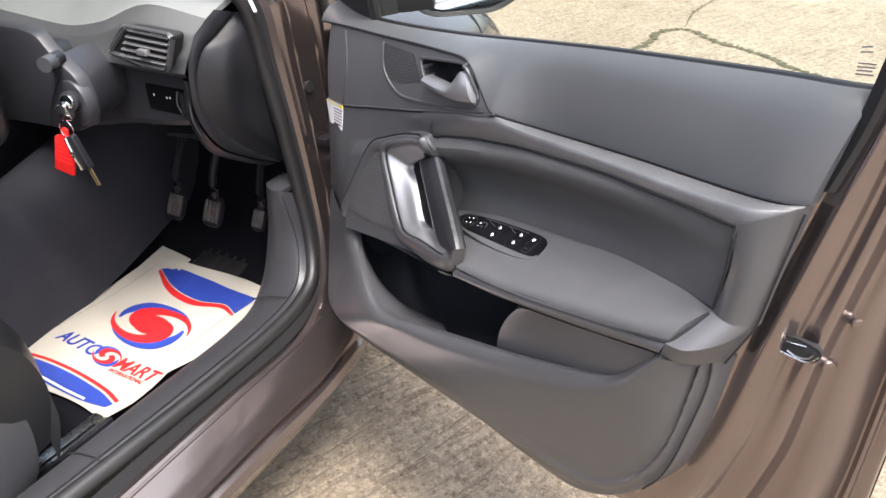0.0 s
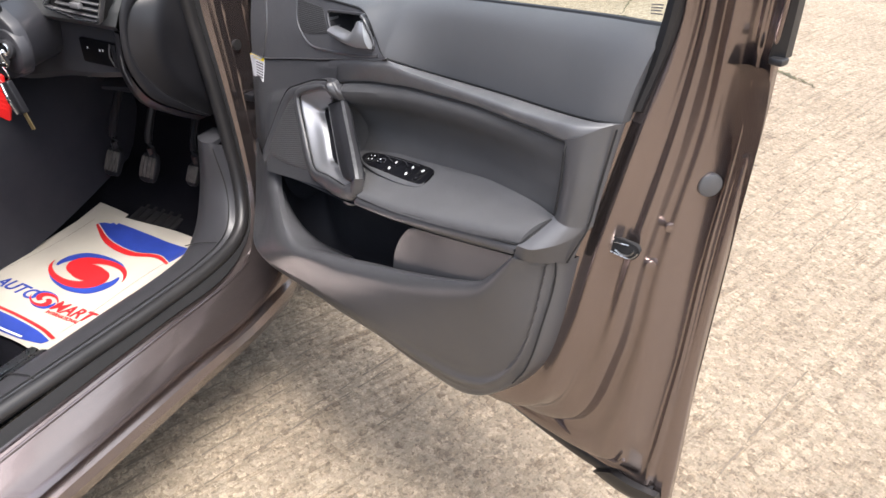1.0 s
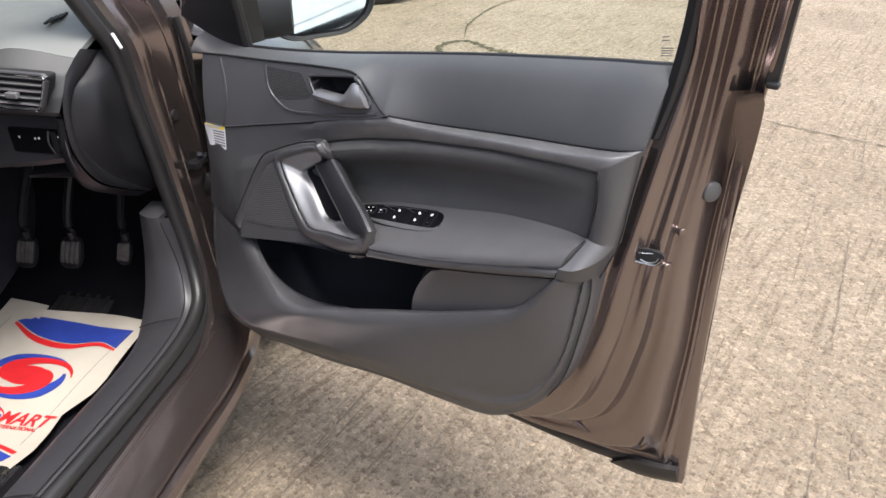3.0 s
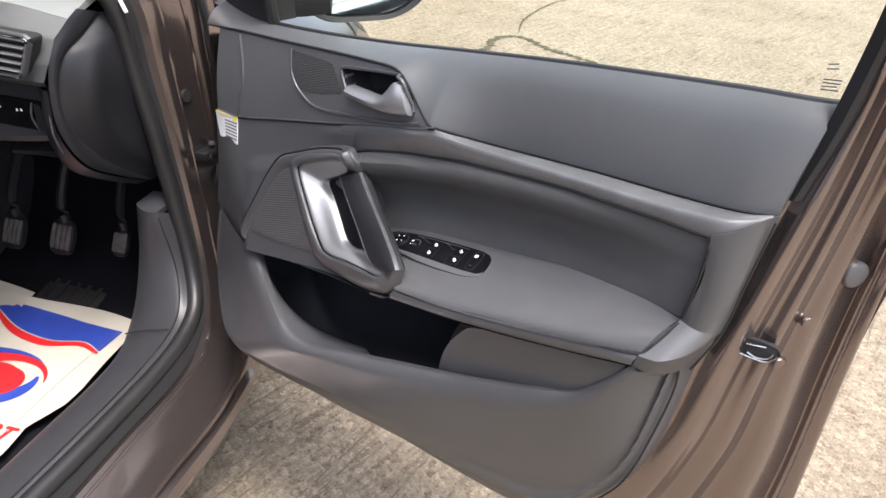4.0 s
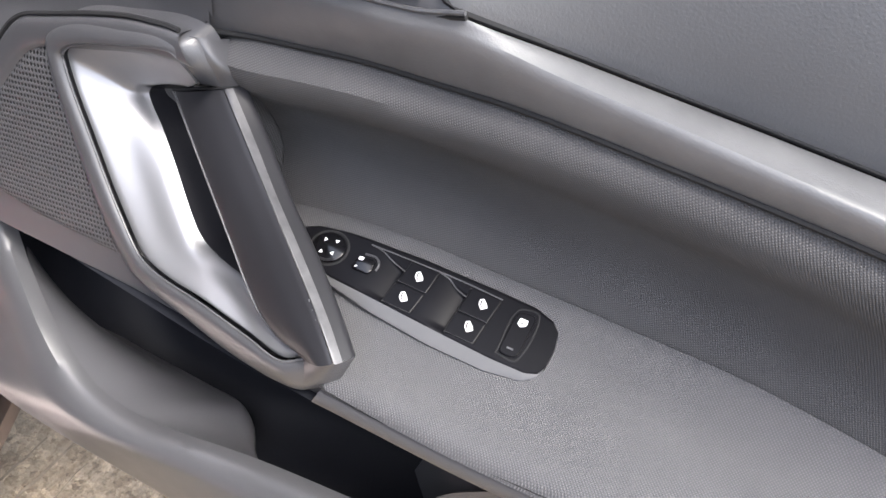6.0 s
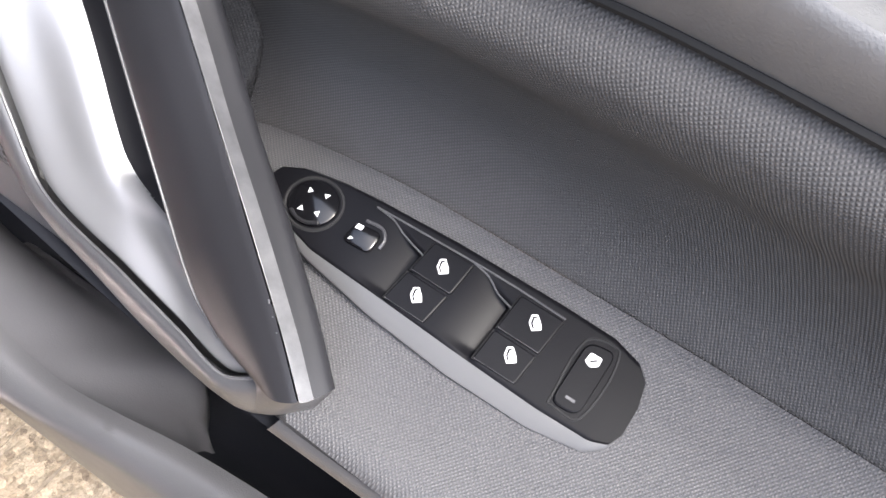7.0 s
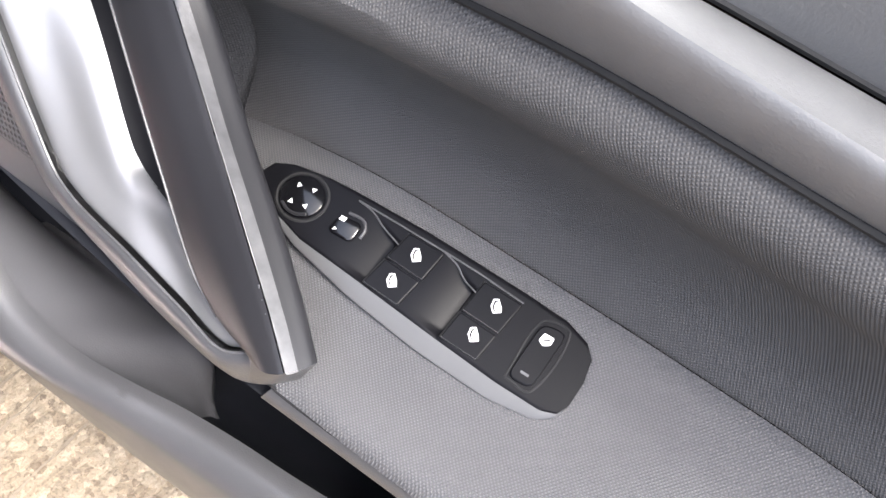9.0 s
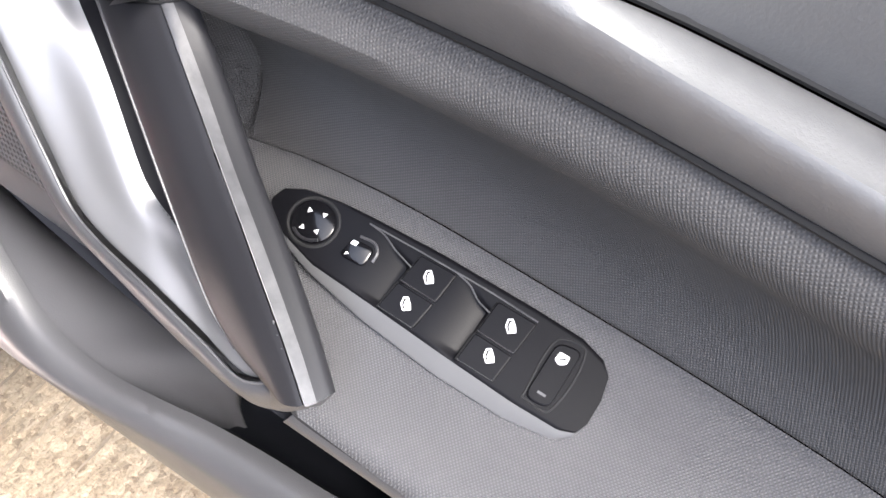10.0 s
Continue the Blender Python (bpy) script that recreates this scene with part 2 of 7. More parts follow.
stain = ramp(ct, noise_tex(ct, 0.8, 7.0, 0.7), [(0.3, (0.178, 0.145, 0.106)), (0.52, (0.236, 0.198, 0.150)), (0.75, (0.285, 0.250, 0.195))])
dist_a, tone_a = pebbles(62)
dist_b, tone_b = pebbles(150)
tint_a = ramp(ct, tone_a, [(0.0, (0.55, 0.49, 0.43)), (0.18, (0.92, 0.88, 0.84)), (0.7, (1.0, 1.0, 1.0)), (0.94, (1.4, 1.38, 1.34))])
tint_b = ramp(ct, tone_b, [(0.0, (0.42, 0.36, 0.31)), (0.3, (0.94, 0.92, 0.88)), (0.75, (1.02, 1.0, 0.98)), (0.95, (1.4, 1.36, 1.3))])
grit = noise_tex(ct, 210, 4, 0.8)
pits = ramp(ct, grit, [(0.33, (0.40, 0.35, 0.3)), (0.47, (1, 1, 1)), (0.75, (1.14, 1.12, 1.08))])
gm = ct.nodes.new("ShaderNodeMapping")
gm.inputs["Rotation"].default_value = (0, 0, radians(-6))
gm.inputs["Scale"].default_value = (48, 3.2, 1)
ct.links.new(cco.outputs["Object"], gm.inputs[0])
brush = ct.nodes.new("ShaderNodeTexNoise")
brush.inputs["Scale"].default_value = 1.0
brush.inputs["Detail"].default_value = 7.0
brush.inputs["Roughness"].default_value = 0.72
brush.inputs["Distortion"].default_value = 0.35
ct.links.new(gm.outputs[0], brush.inputs["Vector"])
lines = ramp(ct, brush.outputs["Fac"], [(0.40, (0.50, 0.44, 0.38)), (0.48, (1, 1, 1)), (0.8, (1.08, 1.06, 1.04))])
where = ramp(ct, noise_tex(ct, 1.7, 4, 0.6), [(0.34, (0.12, 0.12, 0.12)), (0.60, (0.75, 0.75, 0.75))])
tone = times(stain, tint_a, 0.65)
tone = times(tone, tint_b, 0.65)
tone = times(tone, pits, 0.65)
tone = times(tone, lines, where)
ct.links.new(tone, cp.inputs["Base Color"])
cp.inputs["Roughness"].default_value = 0.9
hsum = None
for src, k in ((grit, 0.6), (brush.outputs["Fac"], 0.9), (dist_a, -0.8), (dist_b, -0.4)):
    ma = ct.nodes.new("ShaderNodeMath")
    ma.operation = "MULTIPLY_ADD"
    ma.inputs[1].default_value = k
    ct.links.new(src, ma.inputs[0])
    if hsum:
        ct.links.new(hsum, ma.inputs[2])
    hsum = ma.outputs[0]
ct.links.new(bump(ct, hsum, 0.9, 0.008).outputs[0], cp.inputs["Normal"])

# ---- building helpers ----
V = Vector


def thing(name, base, label, category, group="", kind=""):
    e = new(name)
    e.location = base
    e.empty_display_size = 0.05
    bpy.context.view_layer.update()
    return tagged(e, label, category, group, kind)


def part(name, bm, material, parent=None, label="", smooth=True, angle=40):
    """Link a bmesh as one mesh object under a thing or a part."""
    me = bpy.data.meshes.new(name)
    bm.normal_update()
    for f in bm.faces:
        f.smooth = smooth
    if smooth:
        lim = radians(angle)
        for e in bm.edges:
            if len(e.link_faces) == 2 and e.calc_face_angle(0) > lim:
                e.smooth = False
    bm.to_mesh(me)
    bm.free()
    for m in (material if isinstance(material, (list, tuple)) else [material]):
        me.materials.append(m)
    ob = new(name, me)
    if parent:
        ob.parent = parent
        if parent.type == "EMPTY":
            ob.matrix_parent_inverse = Matrix.Translation(-parent.location)
    if label:
        ob["label"] = label
    return ob


def curve(ctrl, n, even=True):
    """n points on a smooth line through the control points: evenly spaced, or the same share for each stretch."""
    p = [V(c) for c in ctrl]
    if len(p) == 2:
        return [p[0].lerp(p[1], i / (n - 1)) for i in range(n)]
    p = [p[0] * 2 - p[1]] + p + [p[-1] * 2 - p[-2]]
    fine = []
    for i in range(1, len(p) - 2):
        a, b, c, d = p[i - 1:i + 3]
        ta, tb = (c - a) * 0.5, (d - b) * 0.5
        la, lb, lc = max((b - a).length, 1e-6), max((c - b).length, 1e-6), max((d - c).length, 1e-6)
        ta = (c - a) * (lb / (la + lb))
        tb = (d - b) * (lb / (lb + lc))
        for k in range(16):
            t = k / 16
            t2, t3 = t * t, t * t * t
            fine.append(b * (2 * t3 - 3 * t2 + 1) + ta * (t3 - 2 * t2 + t) + c * (-2 * t3 + 3 * t2) + tb * (t3 - t2))
    fine.append(p[-2])
    cum = [0.0]
    for i in range(1, len(fine)):
        cum.append(cum[-1] + (fine[i] - fine[i - 1]).length)
    out, j = [], 0
    if not even:
        cum = list(range(len(fine)))
    for i in range(n):
        s = cum[-1] * i / (n - 1)
        while j < len(fine) - 2 and cum[j + 1] < s:
            j += 1
        w = (s - cum[j]) / max(cum[j + 1] - cum[j], 1e-9)
        out.append(fine[j].lerp(fine[j + 1], min(max(w, 0), 1)))
    return out


def grid_of(rows, nu, nv, smooth=True, even=True):
    """A grid of points over control rows: nu along each row, nv across all rows."""
    lines = [curve(r, nu, even) for r in rows]
    cols = []
    for i in range(nu):
        c = [ln[i] for ln in lines]
        if smooth:
            cols.append(curve(c, nv))
        else:
            k = max(2, nv // (len(c) - 1))
            col = []
            for a, b in zip(c, c[1:]):
                col += [a.lerp(b, q / k) for q in range(k)]
            cols.append(col + [c[-1]])
    return [[cols[i][j] for i in range(nu)] for j in range(len(cols[0]))]


def sheet(grid, back=None, keep=None):
    """Faces over a grid of points; back: how far the second side lies behind; keep(centre): which faces stay."""
    bm = bmesh.new()
    vs = [[bm.verts.new(p) for p in row] for row in grid]
    for j in range(len(grid) - 1):
        for i in range(len(grid[0]) - 1):
            q = (vs[j][i], vs[j][i + 1], vs[j + 1][i + 1], vs[j + 1][i])
            if keep is None or keep(sum((v.co for v in q), V()) / 4):
                try:
                    bm.faces.new(q)
                except ValueError:
                    pass
    loose = [v for v in bm.verts if not v.link_faces]
    bmesh.ops.delete(bm, geom=loose, context="VERTS")
    if back is not None:
        b = V(back)
        edge = [e for e in bm.edges if len(e.link_faces) == 1]
        ring = {}
        for e in edge:
            for v in e.verts:
                if v not in ring:
                    ring[v] = bm.verts.new(v.co + b)
        for e in edge:
            a, c = e.verts
            bm.faces.new((a, c, ring[c], ring[a]))
    bmesh.ops.remove_doubles(bm, verts=bm.verts, dist=1e-6)
    bmesh.ops.recalc_face_normals(bm, faces=bm.faces)
    return bm


def loft(rows, nu=48, nv=16, back=(0, 0.02, 0), smooth=True, keep=None, even=True):
    return sheet(grid_of(rows, nu, nv, smooth, even), back, keep)


def tube(ctrl, r, n=40, sides=8, flat=1.0, closed=False):
    """A rod along a smooth line; flat squeezes it upright."""
    pts = curve(list(ctrl) + ([ctrl[0]] if closed else []), n)
    bm = bmesh.new()
    rings = []
    up = V((0, 0, 1))
    for i, p in enumerate(pts):
        d = (pts[min(i + 1, n - 1)] - pts[max(i - 1, 0)]).normalized()
        s = d.cross(up)
        s = s.normalized() if s.length > 1e-3 else V((1, 0, 0))
        w = s.cross(d)
        rings.append([bm.verts.new(p + (s * math.cos(2 * math.pi * k / sides) + w * math.sin(2 * math.pi * k / sides) * flat) * r) for k in range(sides)])
    for a, b in zip(rings, rings[1:]):
        for k in range(sides):
            bm.faces.new((a[k], a[(k + 1) % sides], b[(k + 1) % sides], b[k]))
    bm.faces.new(rings[0][::-1])
    bm.faces.new(rings[-1])
    bmesh.ops.recalc_face_normals(bm, faces=bm.faces)
    return bm


def rounded(outline, r, steps=4):
    """A 2D outline with its corners rounded."""
    out, n = [], len(outline)
    for i in range(n):
        a, b, c = V(outline[i - 1]).to_2d(), V(outline[i]).to_2d(), V(outline[(i + 1) % n]).to_2d()
        da, dc = (a - b), (c - b)
        k = min(r, da.length * 0.45, dc.length * 0.45)
        p, q = b + da.normalized() * k, b + dc.normalized() * k
        for s in range(steps + 1):
            t = s / steps
            out.append((p * (1 - t) ** 2 + b * 2 * t * (1 - t) + q * t * t)[:])
    return out


def slab(outline, place, low, high, bevel=0.0, taper=0.0, mat=0, bm=None):
    """A plate over a 2D outline, from low to high along place's third axis; the upper edge is bevelled."""
    bm = bm or bmesh.new()
    c = sum((V(p).to_2d() for p in outline), V((0, 0))) / len(outline)
    levels = [(low, 0.0), (high - bevel, taper)] + ([(high - bevel * 0.3, taper + bevel * 0.3), (high, taper + bevel)] if bevel else [])
    rings = []
    for h, inset in levels:
        ring = []
        for p in outline:
            d = V(p).to_2d() - c
            k = max(0.0, 1 - inset / max(d.length, 1e-6))
            ring.append(bm.verts.new(place @ V((*(c + d * k), h))))
        rings.append(ring)
    n = len(outline)
    faces = []
    for a, b in zip(rings, rings[1:]):
        for i in range(n):
            faces.append(bm.faces.new((a[i], a[(i + 1) % n], b[(i + 1) % n], b[i])))
    faces.append(bm.faces.new(rings[-1]))
    faces.append(bm.faces.new(rings[0][::-1]))
    for f in faces:
        f.material_index = mat
    bmesh.ops.recalc_face_normals(bm, faces=faces)
    return bm


def box(lo, hi, bevel=0.003, place=None):
    """A block with rounded edges."""
    place = place or Matrix.Identity(4)
    bm = bmesh.new()
    bmesh.ops.create_cube(bm, size=1)
    for v in bm.verts:
        v.co = place @ V([lo[i] + (v.co[i] + 0.5) * (hi[i] - lo[i]) for i in range(3)])
    if bevel:
        bmesh.ops.bevel(bm, geom=bm.edges[:], offset=bevel, segments=2, affect="EDGES", profile=0.5)
    return bm


def inside(p, poly):
    x, z = p
    hit, n = False, len(poly)
    for i in range(n):
        (xa, za), (xb, zb) = poly[i - 1], poly[i]
        if (za > z) != (zb > z) and x < (xb - xa) * (z - za) / (zb - za) + xa:
            hit = not hit
    return hit


def tree_of(bm):
    return BVHTree.FromBMesh(bm)


def drape(outline, tree, lift, rings=8, axis=(0, 1, 0), start=-0.3, edge=0.003):
    """A thin patch over an (x, z) outline, laid on a surface."""
    bm = bmesh.new()
    n = len(outline)
    c = sum((V(p).to_2d() for p in outline), V((0, 0))) / n
    loops = []
    for k in range(rings + 1):
        t = 1 - k / rings
        row = []
        for p in outline:
            q = c + (V(p).to_2d() - c) * max(t, 0.001)
            hit = tree.ray_cast(V((q.x, start, q.y)), V(axis))[0]
            y = hit.y if hit else 0.0
            row.append(bm.verts.new((q.x, y - lift, q.y)))
        loops.append(row)
    skirt = [bm.verts.new(v.co + V((0, lift + edge, 0))) for v in loops[0]]
    loops = [skirt] + loops
    for a, b in zip(loops, loops[1:]):
        for i in range(n):
            bm.faces.new((a[i], a[(i + 1) % n], b[(i + 1) % n], b[i]))
    bm.faces.new(loops[-1])
    bmesh.ops.recalc_face_normals(bm, faces=bm.faces)
    if bm.faces and sum(f.normal.y * f.calc_area() for f in bm.faces) > 0:
        bmesh.ops.reverse_faces(bm, faces=bm.faces)
    return bm


def on(tree, pts, lift=0.001):
    """(x, z) points laid on a surface."""
    out = []
    for x, z in pts:
        hit = tree.ray_cast(V((x, -0.3, z)), V((0, 1, 0)))[0]
        out.append((x, (hit.y if hit else 0) - lift, z))
    return out


# car axes: a runs rearwards along the sill, b outwards, from the door hinge
REAR, OUT, HINGE = V((math.cos(radians(65)), -math.sin(radians(65)), 0)), V((math.sin(radians(65)), math.cos(radians(65)), 0)), V((-0.58, 0.06, 0))


def car(a, b, z):
    return HINGE + REAR * a + OUT * b + V((0, 0, z))


def cars(pts):
    return [car(*p) for p in pts]


CARM = Matrix((( REAR.x, OUT.x, 0, HINGE.x), (REAR.y, OUT.y, 0, HINGE.y), (0, 0, 1, 0), (0, 0, 0, 1)))

# ---- ground ----
bm = bmesh.new()
gx = [-400, -60, -20, -8, -4, -2.5, -1.5, -0.75, 0, 0.75, 1.5, 3, 6, 15, 60, 400]
vs = [[bm.verts.new((x, y, 0)) for x in gx] for y in gx]
for j in range(len(gx) - 1):
    for i in range(len(gx) - 1):
        bm.faces.new((vs[j][i], vs[j][i + 1], vs[j + 1][i + 1], vs[j + 1][i]))
tagged(part("ground", bm, CONCRETE, smooth=False), "pale weathered brushed concrete yard with small stones", "ground", kind="structure")



def ribbon(path, w, seed, z=0.004, n=60):
    """A ragged flat strip of soil lying in a crack."""
    rnd = random.Random(seed)
    pts = curve([(x, y, 0) for x, y in path], n)
    bm = bmesh.new()
    prev = None
    for i, p in enumerate(pts):
        d = (pts[min(i + 1, n - 1)] - pts[max(i - 1, 0)]).normalized()
        s = V((-d.y, d.x, 0))
        end = min(1.0, 6 * min(i, n - 1 - i) / n + 0.05)
        k = (rnd.uniform(-1.2, 1.2) * w)
        a, b = p + s * (w * end * rnd.uniform(0.15, 1.5) + k * 0.4), p - s * (w * end * rnd.uniform(0.15, 1.5) - k * 0.4)
        pair = [bm.verts.new((a.x, a.y, z)), bm.verts.new((b.x, b.y, z))]
        if prev:
            bm.faces.new((prev[0], prev[1], pair[1], pair[0]))
        prev = pair
    return bm


ground = bpy.data.objects["ground"]
for k, (path, w) in enumerate((
        ([(-1.95, 2.45), (-1.98, 2.66), (-2.03, 2.91), (-2.12, 3.1), (-2.07, 3.28), (-1.78, 3.2), (-1.51, 3.18), (-1.25, 3.10), (-1.05, 3.07), (-0.85, 3.09), (-0.60, 3.0)], 0.024),
        ([(-0.60, 3.0), (-0.31, 2.92), (-0.08, 2.89), (0.07, 2.85), (0.3, 2.84), (0.64, 2.83), (1.4, 2.8), (2.6, 2.85)], 0.0035),
        ([(-2.07, 3.28), (-2.3, 3.7), (-2.45, 4.4), (-2.3, 5.2)], 0.008))):
    part("crack", ribbon(path, w, 31 + k, n=160), SOIL, ground, smooth=False)
# long broom grooves, broken and ragged, dense under the door and sparse further out
rnd = random.Random(77)
grooves = bmesh.new()
x = -1.5
while x < 2.4:
    y = rnd.uniform(-1.6, -0.6)
    while y < 2.75:
        run = rnd.uniform(0.10, 0.9)
        if rnd.random() < (0.75 if x < 0.0 else 0.5):
            n = max(4, int(run / 0.018))
            prev = None
            for k in range(n):
                t = k / (n - 1)
                w = rnd.uniform(0.0006, 0.0034) * min(1.0, 6 * min(t, 1 - t) + 0.2)
                cx = x - 0.10 * (y + run * t) + rnd.uniform(-0.0022, 0.0022)
                pair = [grooves.verts.new((cx - w, y + run * t, 0.0035)), grooves.verts.new((cx + w, y + run * t, 0.0035))]
                if prev and rnd.random() < 0.82:
                    grooves.faces.new((prev[0], prev[1], pair[1], pair[0]))
                prev = pair
        y += run + rnd.uniform(0.03, 0.35)
    x += rnd.uniform(0.02, 0.06) if x < 0.0 else rnd.uniform(0.05, 0.18)
tagged(part("broom_grooves", grooves, GROOVE, ground, smooth=False), kind="stuff")
# unseen wall behind the camera, added to darken what paint and plastic reflect
wall = part("unseen_wall", box((-10, -7.4, 0), (10, -7.1, 2.6), 0.02), WALLPAINT)
tagged(wall, "plain unseen wall added to darken reflections", "wall", kind="structure")

# ---- car door ----
auto = thing("car", (-0.35, -0.5, 0.0), "brown metallic hatchback with its driver door open", "car")
skin = [
    [(-0.50, 0.10, 0.29), (-0.2, 0.145, 0.28), (0.05, 0.158, 0.278), (0.32, 0.158, 0.286), (0.488, 0.158, 0.306)],
    [(-0.52, 0.13, 0.50), (-0.2, 0.19, 0.50), (0.05, 0.20, 0.50), (0.32, 0.185, 0.52), (0.479, 0.159, 0.55)],
    [(-0.52, 0.13, 0.78), (-0.2, 0.19, 0.78), (0.05, 0.20, 0.78), (0.32, 0.185, 0.78), (0.474, 0.158, 0.78)],
    [(-0.52, 0.10, 0.875), (-0.2, 0.13, 0.89), (0.05, 0.14, 0.92), (0.32, 0.135, 0.955), (0.487, 0.112, 0.99)],
    [(-0.50, 0.085, 0.885), (-0.2, 0.10, 0.90), (0.05, 0.105, 0.93), (0.32, 0.105, 0.965), (0.47, 0.095, 1.0)],
]
door = part("door", loft(skin, 50, 40, None), PAINT, auto, "open brown metallic car door with grey and black trim")

BELT = [(-0.53, 0.058, 0.965), (-0.47, 0.058, 0.944), (-0.40, 0.060, 0.932), (-0.30, 0.060, 0.937), (-0.142, 0.060, 0.955), (0.007, 0.060, 0.977), (0.13, 0.062, 0.994), (0.307, 0.066, 1.014), (0.370, 0.069, 1.019), (0.390, 0.080, 1.019)]
PADLOW = [(-0.47, 0.022, 0.915), (-0.385, 0.020, 0.924), (-0.27, 0.016, 0.934), (-0.17, 0.012, 0.944), (-0.105, 0.010, 0.949), (-0.074, 0.009, 0.9505), (-0.060, 0.008, 0.9475), (-0.050, 0.007, 0.941), (-0.040, 0.006, 0.931), (-0.026, 0.004, 0.917), (-0.012, 0.001, 0.905), (-0.003, 0.0, 0.9003), (0.006, 0.004, 0.8985), (0.040, 0.022, 0.8935), (0.089, 0.032, 0.8935), (0.132, 0.034, 0.897), (0.208, 0.034, 0.904), (0.271, 0.032, 0.9095), (0.319, 0.030, 0.9145), (0.350, 0.030, 0.9185), (0.378, 0.040, 0.921)]
CREASE = [(-0.44, 0.004, 0.792), (-0.383, 0.0, 0.798), (-0.28, 0.0, 0.824), (-0.181, 0.0, 0.849), (-0.08, 0.0, 0.876), (-0.019, 0.0, 0.890), (0.004, 0.0, 0.899)]
ARCH = [(-0.15, -0.004, 0.822), (-0.113, 0.003, 0.833), (-0.073, 0.006, 0.844), (-0.043, 0.009, 0.851), (-0.008, 0.012, 0.857), (0.035, 0.012, 0.866), (0.102, 0.012, 0.875), (0.175, 0.011, 0.884), (0.231, 0.009, 0.888), (0.283, 0.007, 0.892), (0.321, 0.005, 0.894), (0.336, 0.004, 0.895)]
LEDGE = [(-0.15, -0.002, 0.857), (-0.08, -0.002, 0.875), (-0.019, -0.002, 0.888), (0.001, 0.0, 0.8935), (0.047, 0.007, 0.892), (0.098, 0.010, 0.8945), (0.141, 0.010, 0.8975), (0.215, 0.009, 0.9035), (0.277, 0.007, 0.9085), (0.324, 0.006, 0.9145), (0.345, 0.008, 0.917), (0.360, 0.018, 0.919), (0.376, 0.036, 0.920)]
ARMTOP = [(-0.10, 0.02, 0.717), (-0.065, 0.026, 0.727), (-0.015, 0.0285, 0.7415), (0.045, 0.030, 0.753), (0.12, 0.030, 0.768), (0.193, 0.026, 0.784), (0.282, 0.016, 0.795), (0.330, 0.006, 0.798)]
ARMLOW = [(0.004, -0.0605, 0.705), (0.09, -0.056, 0.719), (0.169, -0.050, 0.737), (0.255, -0.042, 0.755), (0.311, -0.032, 0.765)]
STRIPLOW = [(0.0, -0.062, 0.688), (0.11, -0.055, 0.706), (0.231, -0.042, 0.730), (0.307, -0.034, 0.748)]
LIP = [(-0.315, -0.037, 0.613), (-0.279, -0.056, 0.596), (-0.246, -0.070, 0.576), (-0.210, -0.081, 0.559), (-0.170, -0.089, 0.550), (-0.127, -0.089, 0.554), (-0.086, -0.083, 0.565), (-0.049, -0.075, 0.573), (-0.010, -0.070, 0.585), (0.028, -0.067, 0.598), (0.122, -0.056, 0.627), (0.23, -0.043, 0.668), (0.262, -0.039, 0.688), (0.307, -0.034, 0.748)]
BULGE = [(-0.452, -0.002, 0.62), (-0.470, -0.006, 0.545), (-0.452, -0.024, 0.492), (-0.405, -0.055, 0.464), (-0.352, -0.084, 0.458), (-0.307, -0.097, 0.461), (-0.267, -0.100, 0.463), (-0.205, -0.098, 0.471), (-0.104, -0.091, 0.486), (-0.013, -0.082, 0.493), (0.070, -0.068, 0.494), (0.146, -0.048, 0.490), (0.21, -0.030, 0.486), (0.262, -0.018, 0.506), (0.300, -0.011, 0.560), (0.322, -0.008, 0.628), (0.336, -0.004, 0.741)]
BOTTOM = [(-0.445, -0.002, 0.60), (-0.46, 0.004, 0.50), (-0.465, 0.006, 0.40), (-0.447, 0.004, 0.342), (-0.39, -0.002, 0.328), (-0.312, -0.011, 0.348), (-0.157, -0.027, 0.384), (0.0, -0.030, 0.418), (0.122, -0.023, 0.424), (0.20, -0.015, 0.430), (0.25, -0.010, 0.458), (0.287, -0.006, 0.499), (0.319, -0.002, 0.558), (0.334, 0.0, 0.628), (0.344, 0.004, 0.741)]


def off(line, dx=0.0, dy=0.0, dz=0.0):
    return [(x + dx, y + dy, z + dz) for x, y, z in line]


def between(a, b, t, n=12, dy=0.0):
    return [tuple(p.lerp(q, t) + V((0, dy, 0))) for p, q in zip(curve(a, n), curve(b, n))]


def at_x(line, xs):
    """Points of a line that runs rearwards, at the given x."""
    fine = curve(line, 400)
    out, j = [], 0
    for x in xs:
        while j < len(fine) - 2 and fine[j + 1].x < x:
            j += 1
        a, b = fine[j], fine[j + 1]
        w = min(max((x - a.x) / max(b.x - a.x, 1e-6), 0), 1)
        p = a.lerp(b, w)
        out.append(V((x, p.y, p.z)))
    return out


# upper soft pad, rolled over at the top
PADX = [-0.47 + 0.01 * k for k in range(38)] + [-0.09 + 0.0025 * k for k in range(44)] + [0.02 + 0.01 * k for k in range(36)] + [0.377]
belt_x, low_x = at_x(BELT, [x + 0.0125 * max(0.0, (x - 0.30) / 0.077) for x in PADX]), at_x(PADLOW, PADX)


def pad_row(t, dy):
    return [p.lerp(q, t) + V((0, dy, 0)) for p, q in zip(belt_x, low_x)]


